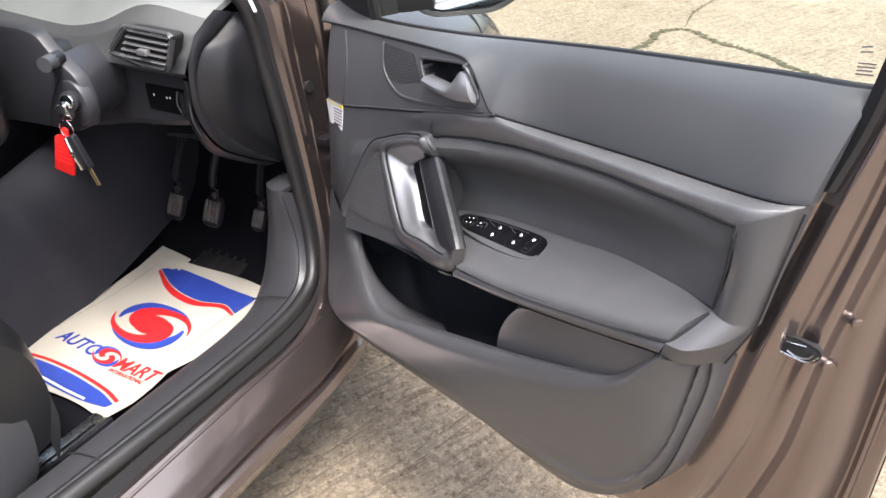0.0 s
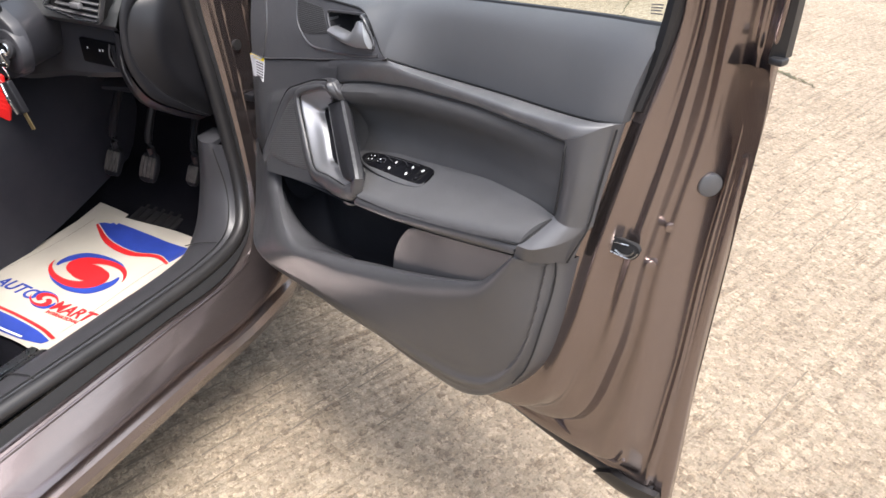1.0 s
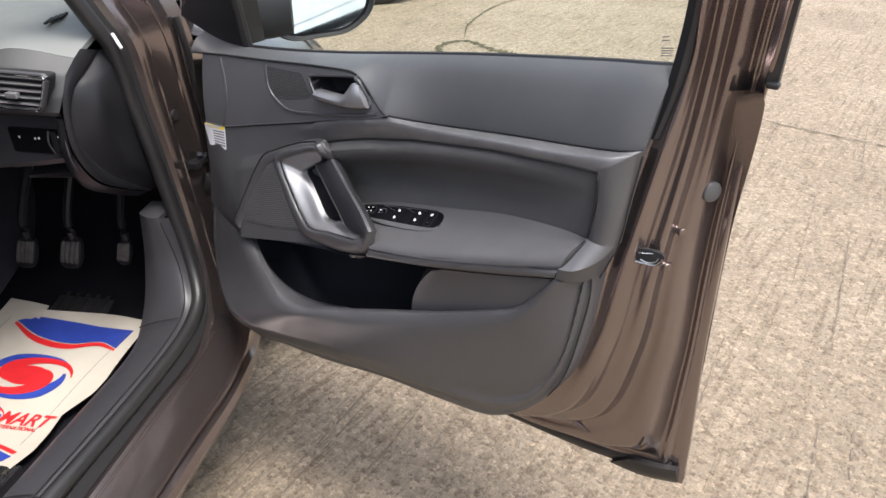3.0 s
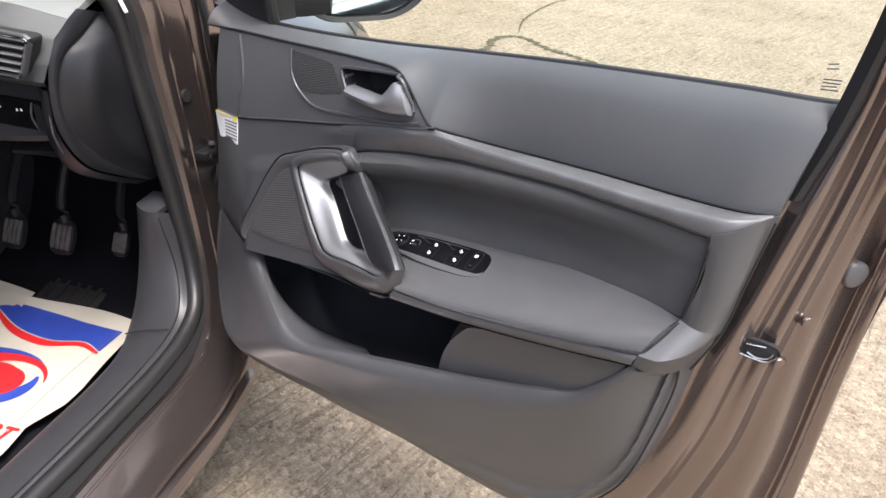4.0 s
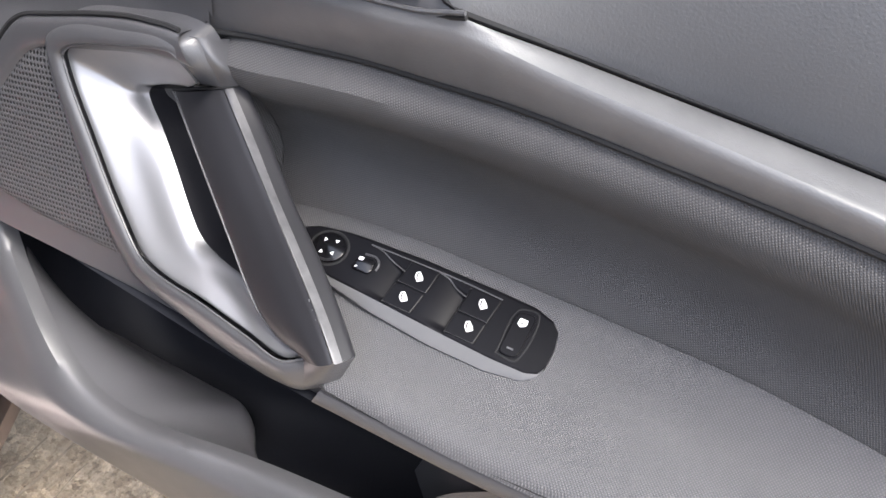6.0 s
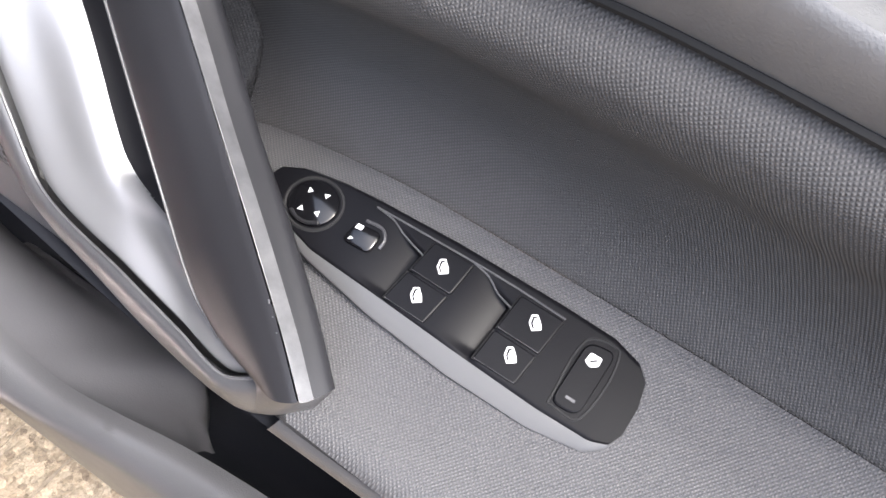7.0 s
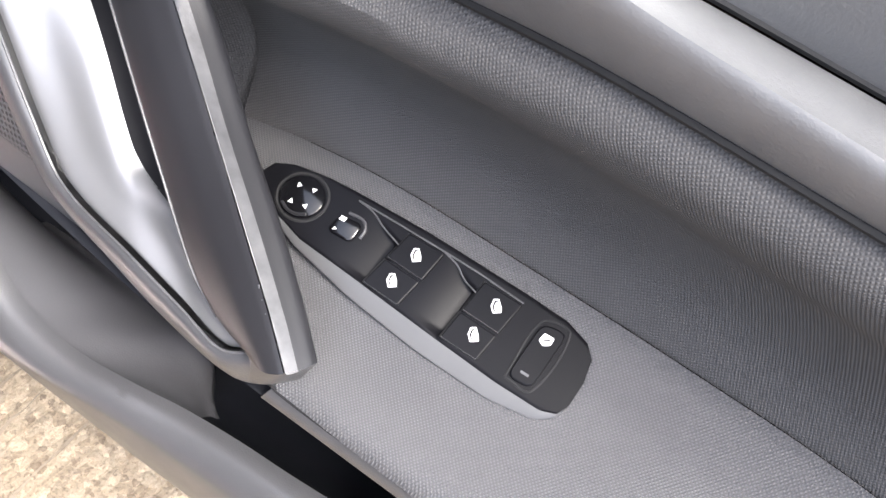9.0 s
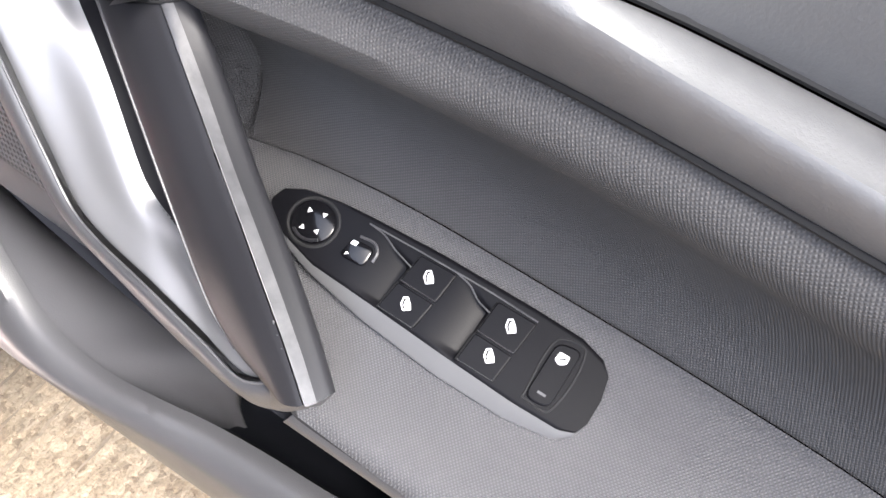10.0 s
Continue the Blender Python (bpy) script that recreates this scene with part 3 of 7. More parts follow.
pad_grid = [[p + V((0, 0.012, -0.012)) for p in belt_x], belt_x] + [pad_row(t, dy) for t, dy in ((0.05, -0.006), (0.12, -0.010), (0.22, -0.012), (0.35, -0.012), (0.5, -0.011), (0.65, -0.009), (0.8, -0.006), (0.92, -0.003), (0.98, -0.001))] + [low_x, [p + V((0, 0.012, 0)) for p in low_x]]
part("upper_pad", sheet(pad_grid, (0, 0.02, 0)), SOFT, door, "grey leather-grain padded door top")
part("pad_seam", tube(off(PADLOW, dy=0.001), 0.0017, 110, 6), GAP, door)

# bezel panel round the pull handle
BEZX = [-0.44 + 0.008 * k for k in range(44)] + [-0.09 + 0.0022 * k for k in range(42)]
bez_top, bez_low = at_x(PADLOW, BEZX), at_x(CREASE, BEZX)
CUP = rounded([(-0.163, 0.930), (-0.048, 0.947), (-0.026, 0.903), (-0.138, 0.897)], 0.012)
bez_grid = [[p.lerp(q, k / 44) + V((0, 0.002 * (1 - k / 44) - 0.004 * math.sin(math.pi * k / 44) * min(1, (0.004 - p.x) / 0.08), 0)) for p, q in zip(bez_top, bez_low)] for k in range(45)]
bez_bm = sheet(bez_grid, (0, 0.015, 0), keep=lambda c: not inside((c.x, c.z), CUP))
bez_full = sheet(bez_grid)
bez_tree = tree_of(bez_full)
bez_full.free()
part("handle_panel", bez_bm, PALE_PLASTIC, door, "smooth dark grey plastic panel")
# pale rod drawn for the highlight line along the crease
part("panel_edge", tube(off(CREASE, dy=-0.0012, dz=0.0024), 0.0011, 60, 6), WORN_GLINT, door)
part("panel_seam", tube(off(CREASE, dy=0.0005), 0.0014, 60, 6), GAP, door)
# hand cup: a bowl behind the opening
bm = bmesh.new()
levels = [(1.03, -0.003), (1.0, -0.0035), (0.985, 0.0), (0.96, 0.018), (0.8, 0.034), (0.4, 0.040), (0.02, 0.041)]
cc = V((sum(p[0] for p in CUP), sum(p[1] for p in CUP))) / len(CUP)
rings = []
for k, dy in levels:
    ring = []
    for p in CUP:
        q = cc + (V(p) - cc) * k
        base = on(bez_tree, [tuple(q)], 0)[0][1]
        ring.append(bm.verts.new((q.x, base + dy, q.y)))
    rings.append(ring)
for a, b in zip(rings, rings[1:]):
    for i in range(len(CUP)):
        bm.faces.new((a[i], a[(i + 1) % len(CUP)], b[(i + 1) % len(CUP)], b[i]))
bm.faces.new(rings[-1])
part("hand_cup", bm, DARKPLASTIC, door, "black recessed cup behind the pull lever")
rim = on(bez_tree, CUP, 0.0015)
part("cup_rim", tube(rim, 0.0022, 90, 8, closed=True), PLASTIC, door)
# silver pull lever: a bar along the lower edge that widens to a paddle
lever = [
    [(-0.140, -0.001, 0.9115), (-0.110, -0.004, 0.9125), (-0.082, -0.006, 0.9145), (-0.066, -0.007, 0.928), (-0.057, -0.006, 0.939), (-0.047, -0.004, 0.938)],
    [(-0.140, -0.008, 0.9065), (-0.110, -0.012, 0.9070), (-0.080, -0.014, 0.908), (-0.062, -0.015, 0.916), (-0.050, -0.013, 0.924), (-0.038, -0.010, 0.924)],
    [(-0.139, -0.004, 0.9000), (-0.110, -0.008, 0.9000), (-0.080, -0.011, 0.901), (-0.060, -0.012, 0.903), (-0.045, -0.011, 0.906), (-0.031, -0.008, 0.908)],
    [(-0.137, 0.006, 0.898), (-0.110, 0.004, 0.898), (-0.080, 0.002, 0.899), (-0.060, 0.0, 0.900), (-0.045, 0.0, 0.902), (-0.030, 0.002, 0.9045)],
]
part("pull_lever", loft(lever, 30, 14, (0, 0.012, 0)), SATIN, door, "satin silver door pull lever")
# tweeter cloth patch
TWEET = rounded([(-0.266, 0.926), (-0.178, 0.930), (-0.152, 0.898), (-0.205, 0.884), (-0.238, 0.880), (-0.255, 0.895)], 0.006)
part("tweeter_grille", drape(TWEET, bez_tree, 0.0008), TWEETER, door, "dark fine-mesh tweeter cover")
part("tweeter_edge", tube(on(bez_tree, [(-0.267, 0.927), (-0.257, 0.896), (-0.240, 0.879), (-0.208, 0.866), (-0.150, 0.872), (-0.08, 0.884), (-0.035, 0.894), (-0.018, 0.899)], 0.0), 0.0024, 60, 8), PLASTIC, door, "raised light plastic ridge")
part("front_ridge", tube(on(bez_tree, [(-0.388, 0.918), (-0.374, 0.885), (-0.370, 0.855), (-0.379, 0.812), (-0.384, 0.800)], 0.0), 0.0028, 40, 8), PLASTIC, door)

# front panel with speaker grille
front_cols = [
    [(-0.445, 0.004, 0.792), (-0.452, 0.002, 0.70), (-0.474, 0.006, 0.617)],
    [(-0.38, 0.0, 0.799), (-0.385, -0.022, 0.705), (-0.38, -0.024, 0.605)],
    [(-0.30, 0.0, 0.819), (-0.325, -0.034, 0.69), (-0.312, -0.041, 0.618)],
    [(-0.20, 0.0, 0.844), (-0.235, -0.026, 0.73), (-0.218, -0.053, 0.642)],
    [(-0.13, 0.0, 0.863), (-0.15, -0.022, 0.76), (-0.131, -0.060, 0.664)],
    [(-0.115, -0.006, 0.835), (-0.085, -0.028, 0.77), (-0.05, -0.063, 0.679)],
    [(-0.105, -0.004, 0.838), (-0.060, -0.022, 0.765), (0.004, -0.062, 0.690)],
]


def handle_y(x, z):
    """The plane in which the pull handle, its surround and the speaker grille lie."""
    return -0.026 - 0.0588 * (x + 0.224) + 0.2176 * (z - 0.78)


front_grid = grid_of(front_cols, 60, 100)
HOLE = [(-0.085, 0.875), (-0.120, 0.872), (-0.127, 0.834), (-0.172, 0.816), (-0.210, 0.799), (-0.221, 0.784), (-0.194, 0.738), (-0.164, 0.705), (-0.136, 0.685), (-0.084, 0.690), (-0.020, 0.699), (0.02, 0.705), (0.02, 0.76), (-0.07, 0.82)]
ft = sheet(front_grid)
front_tree = tree_of(ft)
ft.free()
front_bm = sheet(front_grid, None, keep=lambda c: not inside((c.x, c.z), HOLE))
for v in front_bm.verts:
    flat = handle_y(v.co.x, v.co.z) + 0.0015
    near = min(1.0, max(0.0, (v.co.x + 0.345) / 0.03)) * min(1.0, max(0.0, (0.80 + 0.40 * (v.co.x + 0.22) - v.co.z) / 0.02))
    v.co.y += (max(flat, v.co.y - 0.03) - v.co.y) * near
    blend = min(1.0, max(0.0, (v.co.x + 0.21) / 0.06)) * min(1.0, max(0.0, (v.co.z - 0.816) / 0.014))
    level = 0.0012 - 0.0058 * min(1.0, max(0.0, (0.8575 + 0.25 * (v.co.x + 0.15) - v.co.z) / 0.010))
    v.co.y += (level - v.co.y) * blend * blend * (3 - 2 * blend)
part("front_panel", front_bm, PLASTIC, door, "dark grey plastic panel round the speaker")
SPK = rounded([(-0.249, 0.771), (-0.227, 0.781), (-0.212, 0.756), (-0.179, 0.717), (-0.149, 0.690), (-0.157, 0.677), (-0.235, 0.658), (-0.308, 0.648), (-0.316, 0.664), (-0.285, 0.722)], 0.006)
spk = bmesh.new()
spk_c = V((-0.225, 0.705))
spk_rings = []
for k in range(9):
    ring = []
    for p in SPK:
        q = spk_c + (V(p) - spk_c) * max(1 - k / 8, 0.001)
        ring.append(spk.verts.new((q.x, handle_y(*q) - (0.0004 if k else -0.002), q.y)))
    spk_rings.append(ring)
for a, b in zip(spk_rings, spk_rings[1:]):
    for i in range(len(SPK)):
        spk.faces.new((a[i], a[(i + 1) % len(SPK)], b[(i + 1) % len(SPK)], b[i]))
bmesh.ops.recalc_face_normals(spk, faces=spk.faces)
part("speaker_grille", spk, GRILLE, door, "punched plastic speaker grille")


def flat(pts, lift=0.0):
    """(x, z) points in the handle's plane, raised towards the cabin."""
    return [(x, handle_y(x, z) - lift, z) for x, z in pts]


SUR = [(-0.331, 0.645), (-0.328, 0.656), (-0.302, 0.706), (-0.281, 0.746), (-0.263, 0.774), (-0.250, 0.786), (-0.234, 0.794), (-0.173, 0.821), (-0.140, 0.831), (-0.131, 0.8325)]
part("surround_edge", loft([flat(SUR, -0.010), flat(SUR, 0.0005), flat([(x + 0.004, z - 0.004) for x, z in SUR], 0.0022), flat([(x + 0.010, z - 0.010) for x, z in SUR], 0.0010), flat([(x + 0.013, z - 0.013) for x, z in SUR], -0.003)], 70, 14, None), PLASTIC, door, "raised rim round the speaker and handle")
part("surround_gap", tube(flat([(x - 0.0015, z + 0.0015) for x, z in SUR], -0.001), 0.0014, 80, 6), GAP, door)

# band under the pad
CREASE_R = [(-0.15, 0.0, 0.858), (-0.08, 0.0, 0.876), (-0.019, 0.0, 0.8905), (-0.002, 0.0, 0.8985)] + [(x, y - 0.001, z - 0.0015) for x, y, z in PADLOW[12:-1]] + [(0.365, 0.034, 0.919), (0.378, 0.043, 0.920)]
ARCH_END = ARCH + [(0.352, 0.008, 0.899), (0.366, 0.020, 0.903), (0.376, 0.036, 0.905)]
BANDX = [-0.15 + 0.005 * k for k in range(106)]
seam_x, ledge_x, arch_x = at_x(CREASE_R, BANDX), at_x(LEDGE, BANDX), at_x(ARCH_END, BANDX)
band = [[p + V((0, 0.006, -0.004)) for p in seam_x], seam_x]
band += [[p.lerp(q, t) + V((0, 0, dz)) for p, q in zip(seam_x, ledge_x)] for t, dz in ((0.25, 0.0012), (0.5, 0.0015), (0.75, 0.001), (0.92, -0.0003))]
band += [[q.lerp(r, t) + V((0, dy, 0)) for q, r in zip(ledge_x, arch_x)] for t, dy in ((0.03, -0.0008), (0.10, -0.0022), (0.25, -0.0030), (0.45, -0.0030), (0.65, -0.0024), (0.85, -0.0012), (1.0, 0.0))]
band += [[r + V((0, 0.012, 0.001)) for r in arch_x]]
for row in band:
    for p in row:
        p.y += 0.0012 * max(0.0, 1 - (p.x + 0.15) / 0.075) ** 1.5
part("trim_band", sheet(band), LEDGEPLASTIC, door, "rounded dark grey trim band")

# cloth insert, sunk behind band and armrest
ins_low = ARMTOP[:-1] + [(0.331, 0.007, 0.799)]
ins_top = [(-0.14, 0.014, 0.825)] + off(ARCH[1:], dy=0.004)
def sunk(t, d, n=18):
    """A line of the insert, sunk by d; shallow towards its rear end."""
    return [tuple(p.lerp(q, t) + V((0, d * (1 - 0.85 * min(1, max(0, (p.x - 0.12) / 0.2)) + 0.6 * min(1, max(0, (0.06 - p.x) / 0.1))), 0))) for p, q in zip(curve(ins_top, n), curve(ins_low, n))]


ins = [off(ins_top, dy=-0.001), sunk(0.12, -0.010), sunk(0.27, -0.006), sunk(0.46, 0.008), sunk(0.75, 0.013), off(ins_low, dy=0.002, dz=-0.002)]
part("cloth_insert", loft(ins, 70, 24, (0, 0.01, 0)), FABRIC, door, "dark ribbed cloth door insert")
part("insert_seam", tube(off(ARCH, dy=-0.0005) + [(0.3385, -0.002, 0.890), (0.3375, -0.0005, 0.85), (0.332, 0.002, 0.802)], 0.0015, 90, 6), GAP, door)

# armrest
arm = [
    ARMTOP,
    [(-0.10, 0.0, 0.708), (0.0, 0.002, 0.7345), (0.10, 0.004, 0.751), (0.20, 0.003, 0.769), (0.29, -0.002, 0.784), (0.326, 0.0, 0.792)],
    [(-0.06, -0.035, 0.706), (0.02, -0.036, 0.7205), (0.10, -0.034, 0.735), (0.20, -0.030, 0.753), (0.28, -0.025, 0.772), (0.322, -0.016, 0.783)],
    [(-0.02, -0.055, 0.705), (0.03, -0.057, 0.7155), (0.10, -0.053, 0.727), (0.19, -0.047, 0.743), (0.27, -0.039, 0.762), (0.317, -0.027, 0.774)],
    [(-0.005, -0.062, 0.704), (0.06, -0.060, 0.712), (0.12, -0.056, 0.722), (0.19, -0.050, 0.736), (0.265, -0.042, 0.754), (0.312, -0.032, 0.765)],
    off(ARMLOW, dy=0.004, dz=-0.003),
]
arm = [[(x, y, z + lift * min(1, max(0, (x - 0.09) / 0.08))) for x, y, z in row] for row, lift in zip(arm, (0, 0.002, 0.007, 0.006, 0.001, 0))]
arm_grid = grid_of(arm, 80, 30)
part("armrest", sheet(arm_grid, (0, 0.004, -0.01)), ARMCLOTH, door, "padded grey cloth armrest")
part("armrest_seam", tube([(-0.002, -0.058, 0.722), (0.0, -0.0605, 0.711), (0.008, -0.0605, 0.7035)] + ARMLOW[1:] + [(0.3195, -0.024, 0.775), (0.331, 0.0, 0.797)], 0.0016, 90, 6), GAP, door)
strip = [off(ARMLOW, dy=0.001, dz=-0.001), between(ARMLOW, STRIPLOW, 0.5, 10, -0.003), STRIPLOW, off(STRIPLOW, dy=0.015, dz=-0.001), off(STRIPLOW, dy=0.05, dz=0.01)]
part("armrest_strip", loft(strip, 50, 14, None), PLASTIC, door)
POCKETTOP = [(-0.312, -0.041, 0.617), (-0.218, -0.053, 0.641), (-0.131, -0.060, 0.663), (-0.05, -0.063, 0.678), (0.004, -0.062, 0.689), (0.11, -0.055, 0.705), (0.231, -0.042, 0.729), (0.307, -0.034, 0.747)]
part("pocket_ceiling", loft([POCKETTOP, off(POCKETTOP, dy=0.015), off(POCKETTOP, dy=0.092, dz=0.011)], 50, 8, None), SHADEDPOCKET, door)

# rear corner of the trim, beside the insert and armrest
STEPTOP = [(0.3305, 0.003, 0.7995), (0.343, -0.002, 0.7995), (0.355, 0.0, 0.798), (0.362, 0.010, 0.796), (0.368, 0.026, 0.793)]
STEPLOW = [(0.3115, -0.0345, 0.764), (0.332, -0.033, 0.768), (0.348, -0.018, 0.774), (0.357, 0.002, 0.779), (0.363, 0.024, 0.785)]
STEPFOOT = [(0.308, -0.0345, 0.748), (0.324, -0.029, 0.746), (0.338, -0.014, 0.744), (0.346, 0.004, 0.742), (0.353, 0.022, 0.742)]
rear = [
    [(0.337, 0.0, 0.9), (0.350, 0.002, 0.906), (0.362, 0.008, 0.914), (0.372, 0.020, 0.921), (0.379, 0.040, 0.922)],
    [(0.340, 0.001, 0.85), (0.350, 0.000, 0.85), (0.360, 0.003, 0.85), (0.368, 0.013, 0.85), (0.373, 0.030, 0.85)],
    STEPTOP,
]
part("rear_trim", loft(rear, 30, 24, (0.0, 0.004, 0)), PLASTIC, door, "dark grey plastic corner piece")
# upward facet in the paler plastic, which gives it its highlight
part("armrest_step", loft([STEPTOP, STEPLOW], 24, 8, None), PALE_PLASTIC, door)
part("rear_trim_foot", loft([STEPLOW, STEPFOOT], 24, 8, None), PLASTIC, door)
part("edge_line", tube([(0.3795, 0.030, 0.918), (0.3735, 0.024, 0.85), (0.3685, 0.020, 0.795), (0.360, 0.014, 0.765), (0.352, 0.012, 0.742)], 0.0012, 50, 6), GAP, door)

# lower panel, with a rounded pocket lip
lip_in = off(LIP, dy=0.012, dz=-0.002)
low_rows = [lip_in, off(LIP, dy=0.004), LIP, between(LIP, BULGE, 0.08, 24, -0.007), between(LIP, BULGE, 0.2, 24, -0.010), between(LIP, BULGE, 0.55, 24, -0.008), between(LIP, BULGE, 0.88, 24, -0.003), BULGE, between(BULGE, BOTTOM, 0.25, 24, -0.006), between(BULGE, BOTTOM, 0.7, 24, 0.0), BOTTOM, off(BOTTOM, dx=0.004, dy=0.012), off(BOTTOM, dx=0.008, dy=0.036)]
part("lower_panel", loft(low_rows, 120, 60, None), PLASTIC, door, "dark grey plastic lower door panel")
rear_low = [[(0.308, -0.034, 0.749), (0.325, -0.020, 0.746), (0.345, 0.004, 0.742)], [(0.308, -0.036, 0.742), (0.325, -0.022, 0.738), (0.344, 0.004, 0.735)]]
part("trim_joint", loft(rear_low, 14, 4, None), PLASTIC, door)
part("panel_cut", tube([(0.325, -0.0235, 0.747), (0.3445, 0.001, 0.742), (0.336, -0.004, 0.63), (0.321, -0.006, 0.56), (0.302, -0.009, 0.52)], 0.0013, 40, 6), GAP, door)

# map pocket: back wall and floor inside the opening
SHELF = [(-0.300, -0.030, 0.512), (-0.265, -0.022, 0.500), (-0.19, -0.016, 0.507), (-0.123, -0.013, 0.519), (-0.092, -0.014, 0.527), (-0.073, -0.021, 0.522), (-0.060, -0.034, 0.517), (-0.040, -0.044, 0.522), (0.0, -0.048, 0.540), (0.07, -0.046, 0.565)]
SHELFLIP = [p for p in LIP if p[0] < 0.1]
shelf_in = off(SHELFLIP, dy=0.010, dz=-0.003)
part("pocket_shelf", loft([shelf_in, between(shelf_in, SHELF, 0.2, 14, 0.0), between(shelf_in, SHELF, 0.75, 14, -0.002), off(SHELF, dy=-0.005, dz=0.0005), off(SHELF, dy=0.001, dz=-0.004), off(SHELF, dy=0.003, dz=-0.05)], 70, 34, None), SHELFPLASTIC, door, "dark grey plastic ledge inside the map pocket")
deep = off(LIP, dy=0.104, dz=-0.060)
part("map_pocket", loft([off(LIP, dy=0.011, dz=-0.002), off(LIP, dy=0.024, dz=-0.045), off(LIP, dy=0.050, dz=-0.075), off(LIP, dy=0.080, dz=-0.078), deep, between(deep, off(POCKETTOP, dy=0.090, dz=0.010), 0.5, 16), off(POCKETTOP, dy=0.090, dz=0.010)], 70, 40, None), SHADEDPOCKET, door, "plastic map pocket liner, pocket shade in its black")
part("pocket_end", loft([[(-0.316, -0.034, 0.630), (-0.330, 0.08, 0.655)], [(-0.312, -0.030, 0.58), (-0.325, 0.08, 0.58)], [(-0.300, -0.026, 0.47), (-0.310, 0.08, 0.47)]], 8, 10, None), SHADEDPOCKET, door)
grey_part = [[(x - 0.012, y + 0.034, z), (x + 0.012, y + 0.010, z + 0.003)] + row for row in [[(0.128, -0.046, 0.704), (0.2, -0.036, 0.727), (0.305, -0.030, 0.75)], [(0.112, -0.046, 0.694), (0.195, -0.036, 0.715), (0.299, -0.031, 0.738)], [(0.096, -0.046, 0.676), (0.19, -0.036, 0.700), (0.293, -0.032, 0.727)], [(0.083, -0.046, 0.655), (0.18, -0.036, 0.676), (0.282, -0.032, 0.708)], [(0.074, -0.046, 0.629), (0.168, -0.036, 0.650), (0.270, -0.032, 0.690)], [(0.068, -0.045, 0.592), (0.155, -0.036, 0.620), (0.258, -0.032, 0.670)]] for x, y, z in row[:1]]
part("pocket_flap", loft(grey_part, 30, 26, (0, 0.012, 0)), PLASTIC, door, "grey plastic rear part of the map pocket")

# ---- grab handle ----
OUTER = [(-0.1255, -0.013, 0.8047), (-0.1263, -0.0200, 0.8172), (-0.134, -0.0232, 0.824), (-0.171, -0.0242, 0.809), (-0.205, -0.0250, 0.792), (-0.214, -0.0258, 0.780), (-0.185, -0.036, 0.737), (-0.158, -0.0455, 0.709), (-0.132, -0.0535, 0.694), (-0.078, -0.0600, 0.7045), (-0.043, -0.0635, 0.7095), (-0.020, -0.0660, 0.7135), (-0.007, -0.0610, 0.7230)]
INNER = [(-0.136, -0.008, 0.796), (-0.145, -0.004, 0.789), (-0.158, -0.001, 0.781), (-0.172, 0.001, 0.772), (-0.181, 0.001, 0.766), (-0.183, -0.0005, 0.760), (-0.166, -0.0075, 0.749), (-0.150, -0.0145, 0.737), (-0.119, -0.029, 0.714), (-0.107, -0.032, 0.709), (-0.086, -0.037, 0.713), (-0.060, -0.046, 0.7245), (-0.030, -0.056, 0.7235)]
BASE = [(-0.117, -0.006, 0.8037), (-0.1185, -0.0125, 0.819), (-0.129, -0.0155, 0.8315), (-0.175, -0.018, 0.8185), (-0.214, -0.020, 0.802), (-0.228, -0.025, 0.784), (-0.206, -0.034, 0.736), (-0.178, -0.044, 0.700), (-0.150, -0.050, 0.672), (-0.098, -0.057, 0.675), (-0.055, -0.061, 0.679), (-0.010, -0.062, 0.691), (0.006, -0.058, 0.705)]


def ease(t, out):
    """A line between the base of the surround and the silver inlay."""
    return [tuple(V(p).lerp(V(q), t) + V((0, -out * min(1.0, 0.2 + 0.25 * k), 0))) for k, (p, q) in enumerate(zip(BASE, OUTER))]


surround = [[(x, y + 0.012, z + 0.003) for x, y, z in BASE], ease(0.0, 0.0), ease(0.25, 0.004), ease(0.6, 0.005), ease(0.92, 0.0035), ease(0.99, 0.0005)]
part("grab_handle", loft(surround, 120, 20, None, even=False), PLASTIC, door, "black plastic pull handle surround")
step = [tuple(V(p).lerp(V(q), 0.12) + V((0, -0.0005, 0))) for p, q in zip(OUTER, INNER)]
dish = [tuple(V(p).lerp(V(q), 0.9) + V((0, -0.0035, 0))) for p, q in zip(OUTER, INNER)]
part("handle_inlay", loft([[(x, y + 0.002, z) for x, y, z in OUTER], step, tuple(V(p).lerp(V(q), 0.5) + V((0, -0.0015, 0)) for p, q in zip(OUTER, INNER)), dish, INNER, [(x + 0.0015, y + 0.002, z) for x, y, z in INNER]], 130, 24, None, even=False), SATIN, door, "satin silver inlay of the pull handle")
part("inlay_edge", tube([(x, y - 0.0012, z) for x, y, z in OUTER], 0.0007, 120, 6), WORN_GLINT, door)
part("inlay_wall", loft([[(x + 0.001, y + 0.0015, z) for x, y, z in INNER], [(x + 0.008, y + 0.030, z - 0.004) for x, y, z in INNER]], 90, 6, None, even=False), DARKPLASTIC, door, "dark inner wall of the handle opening")
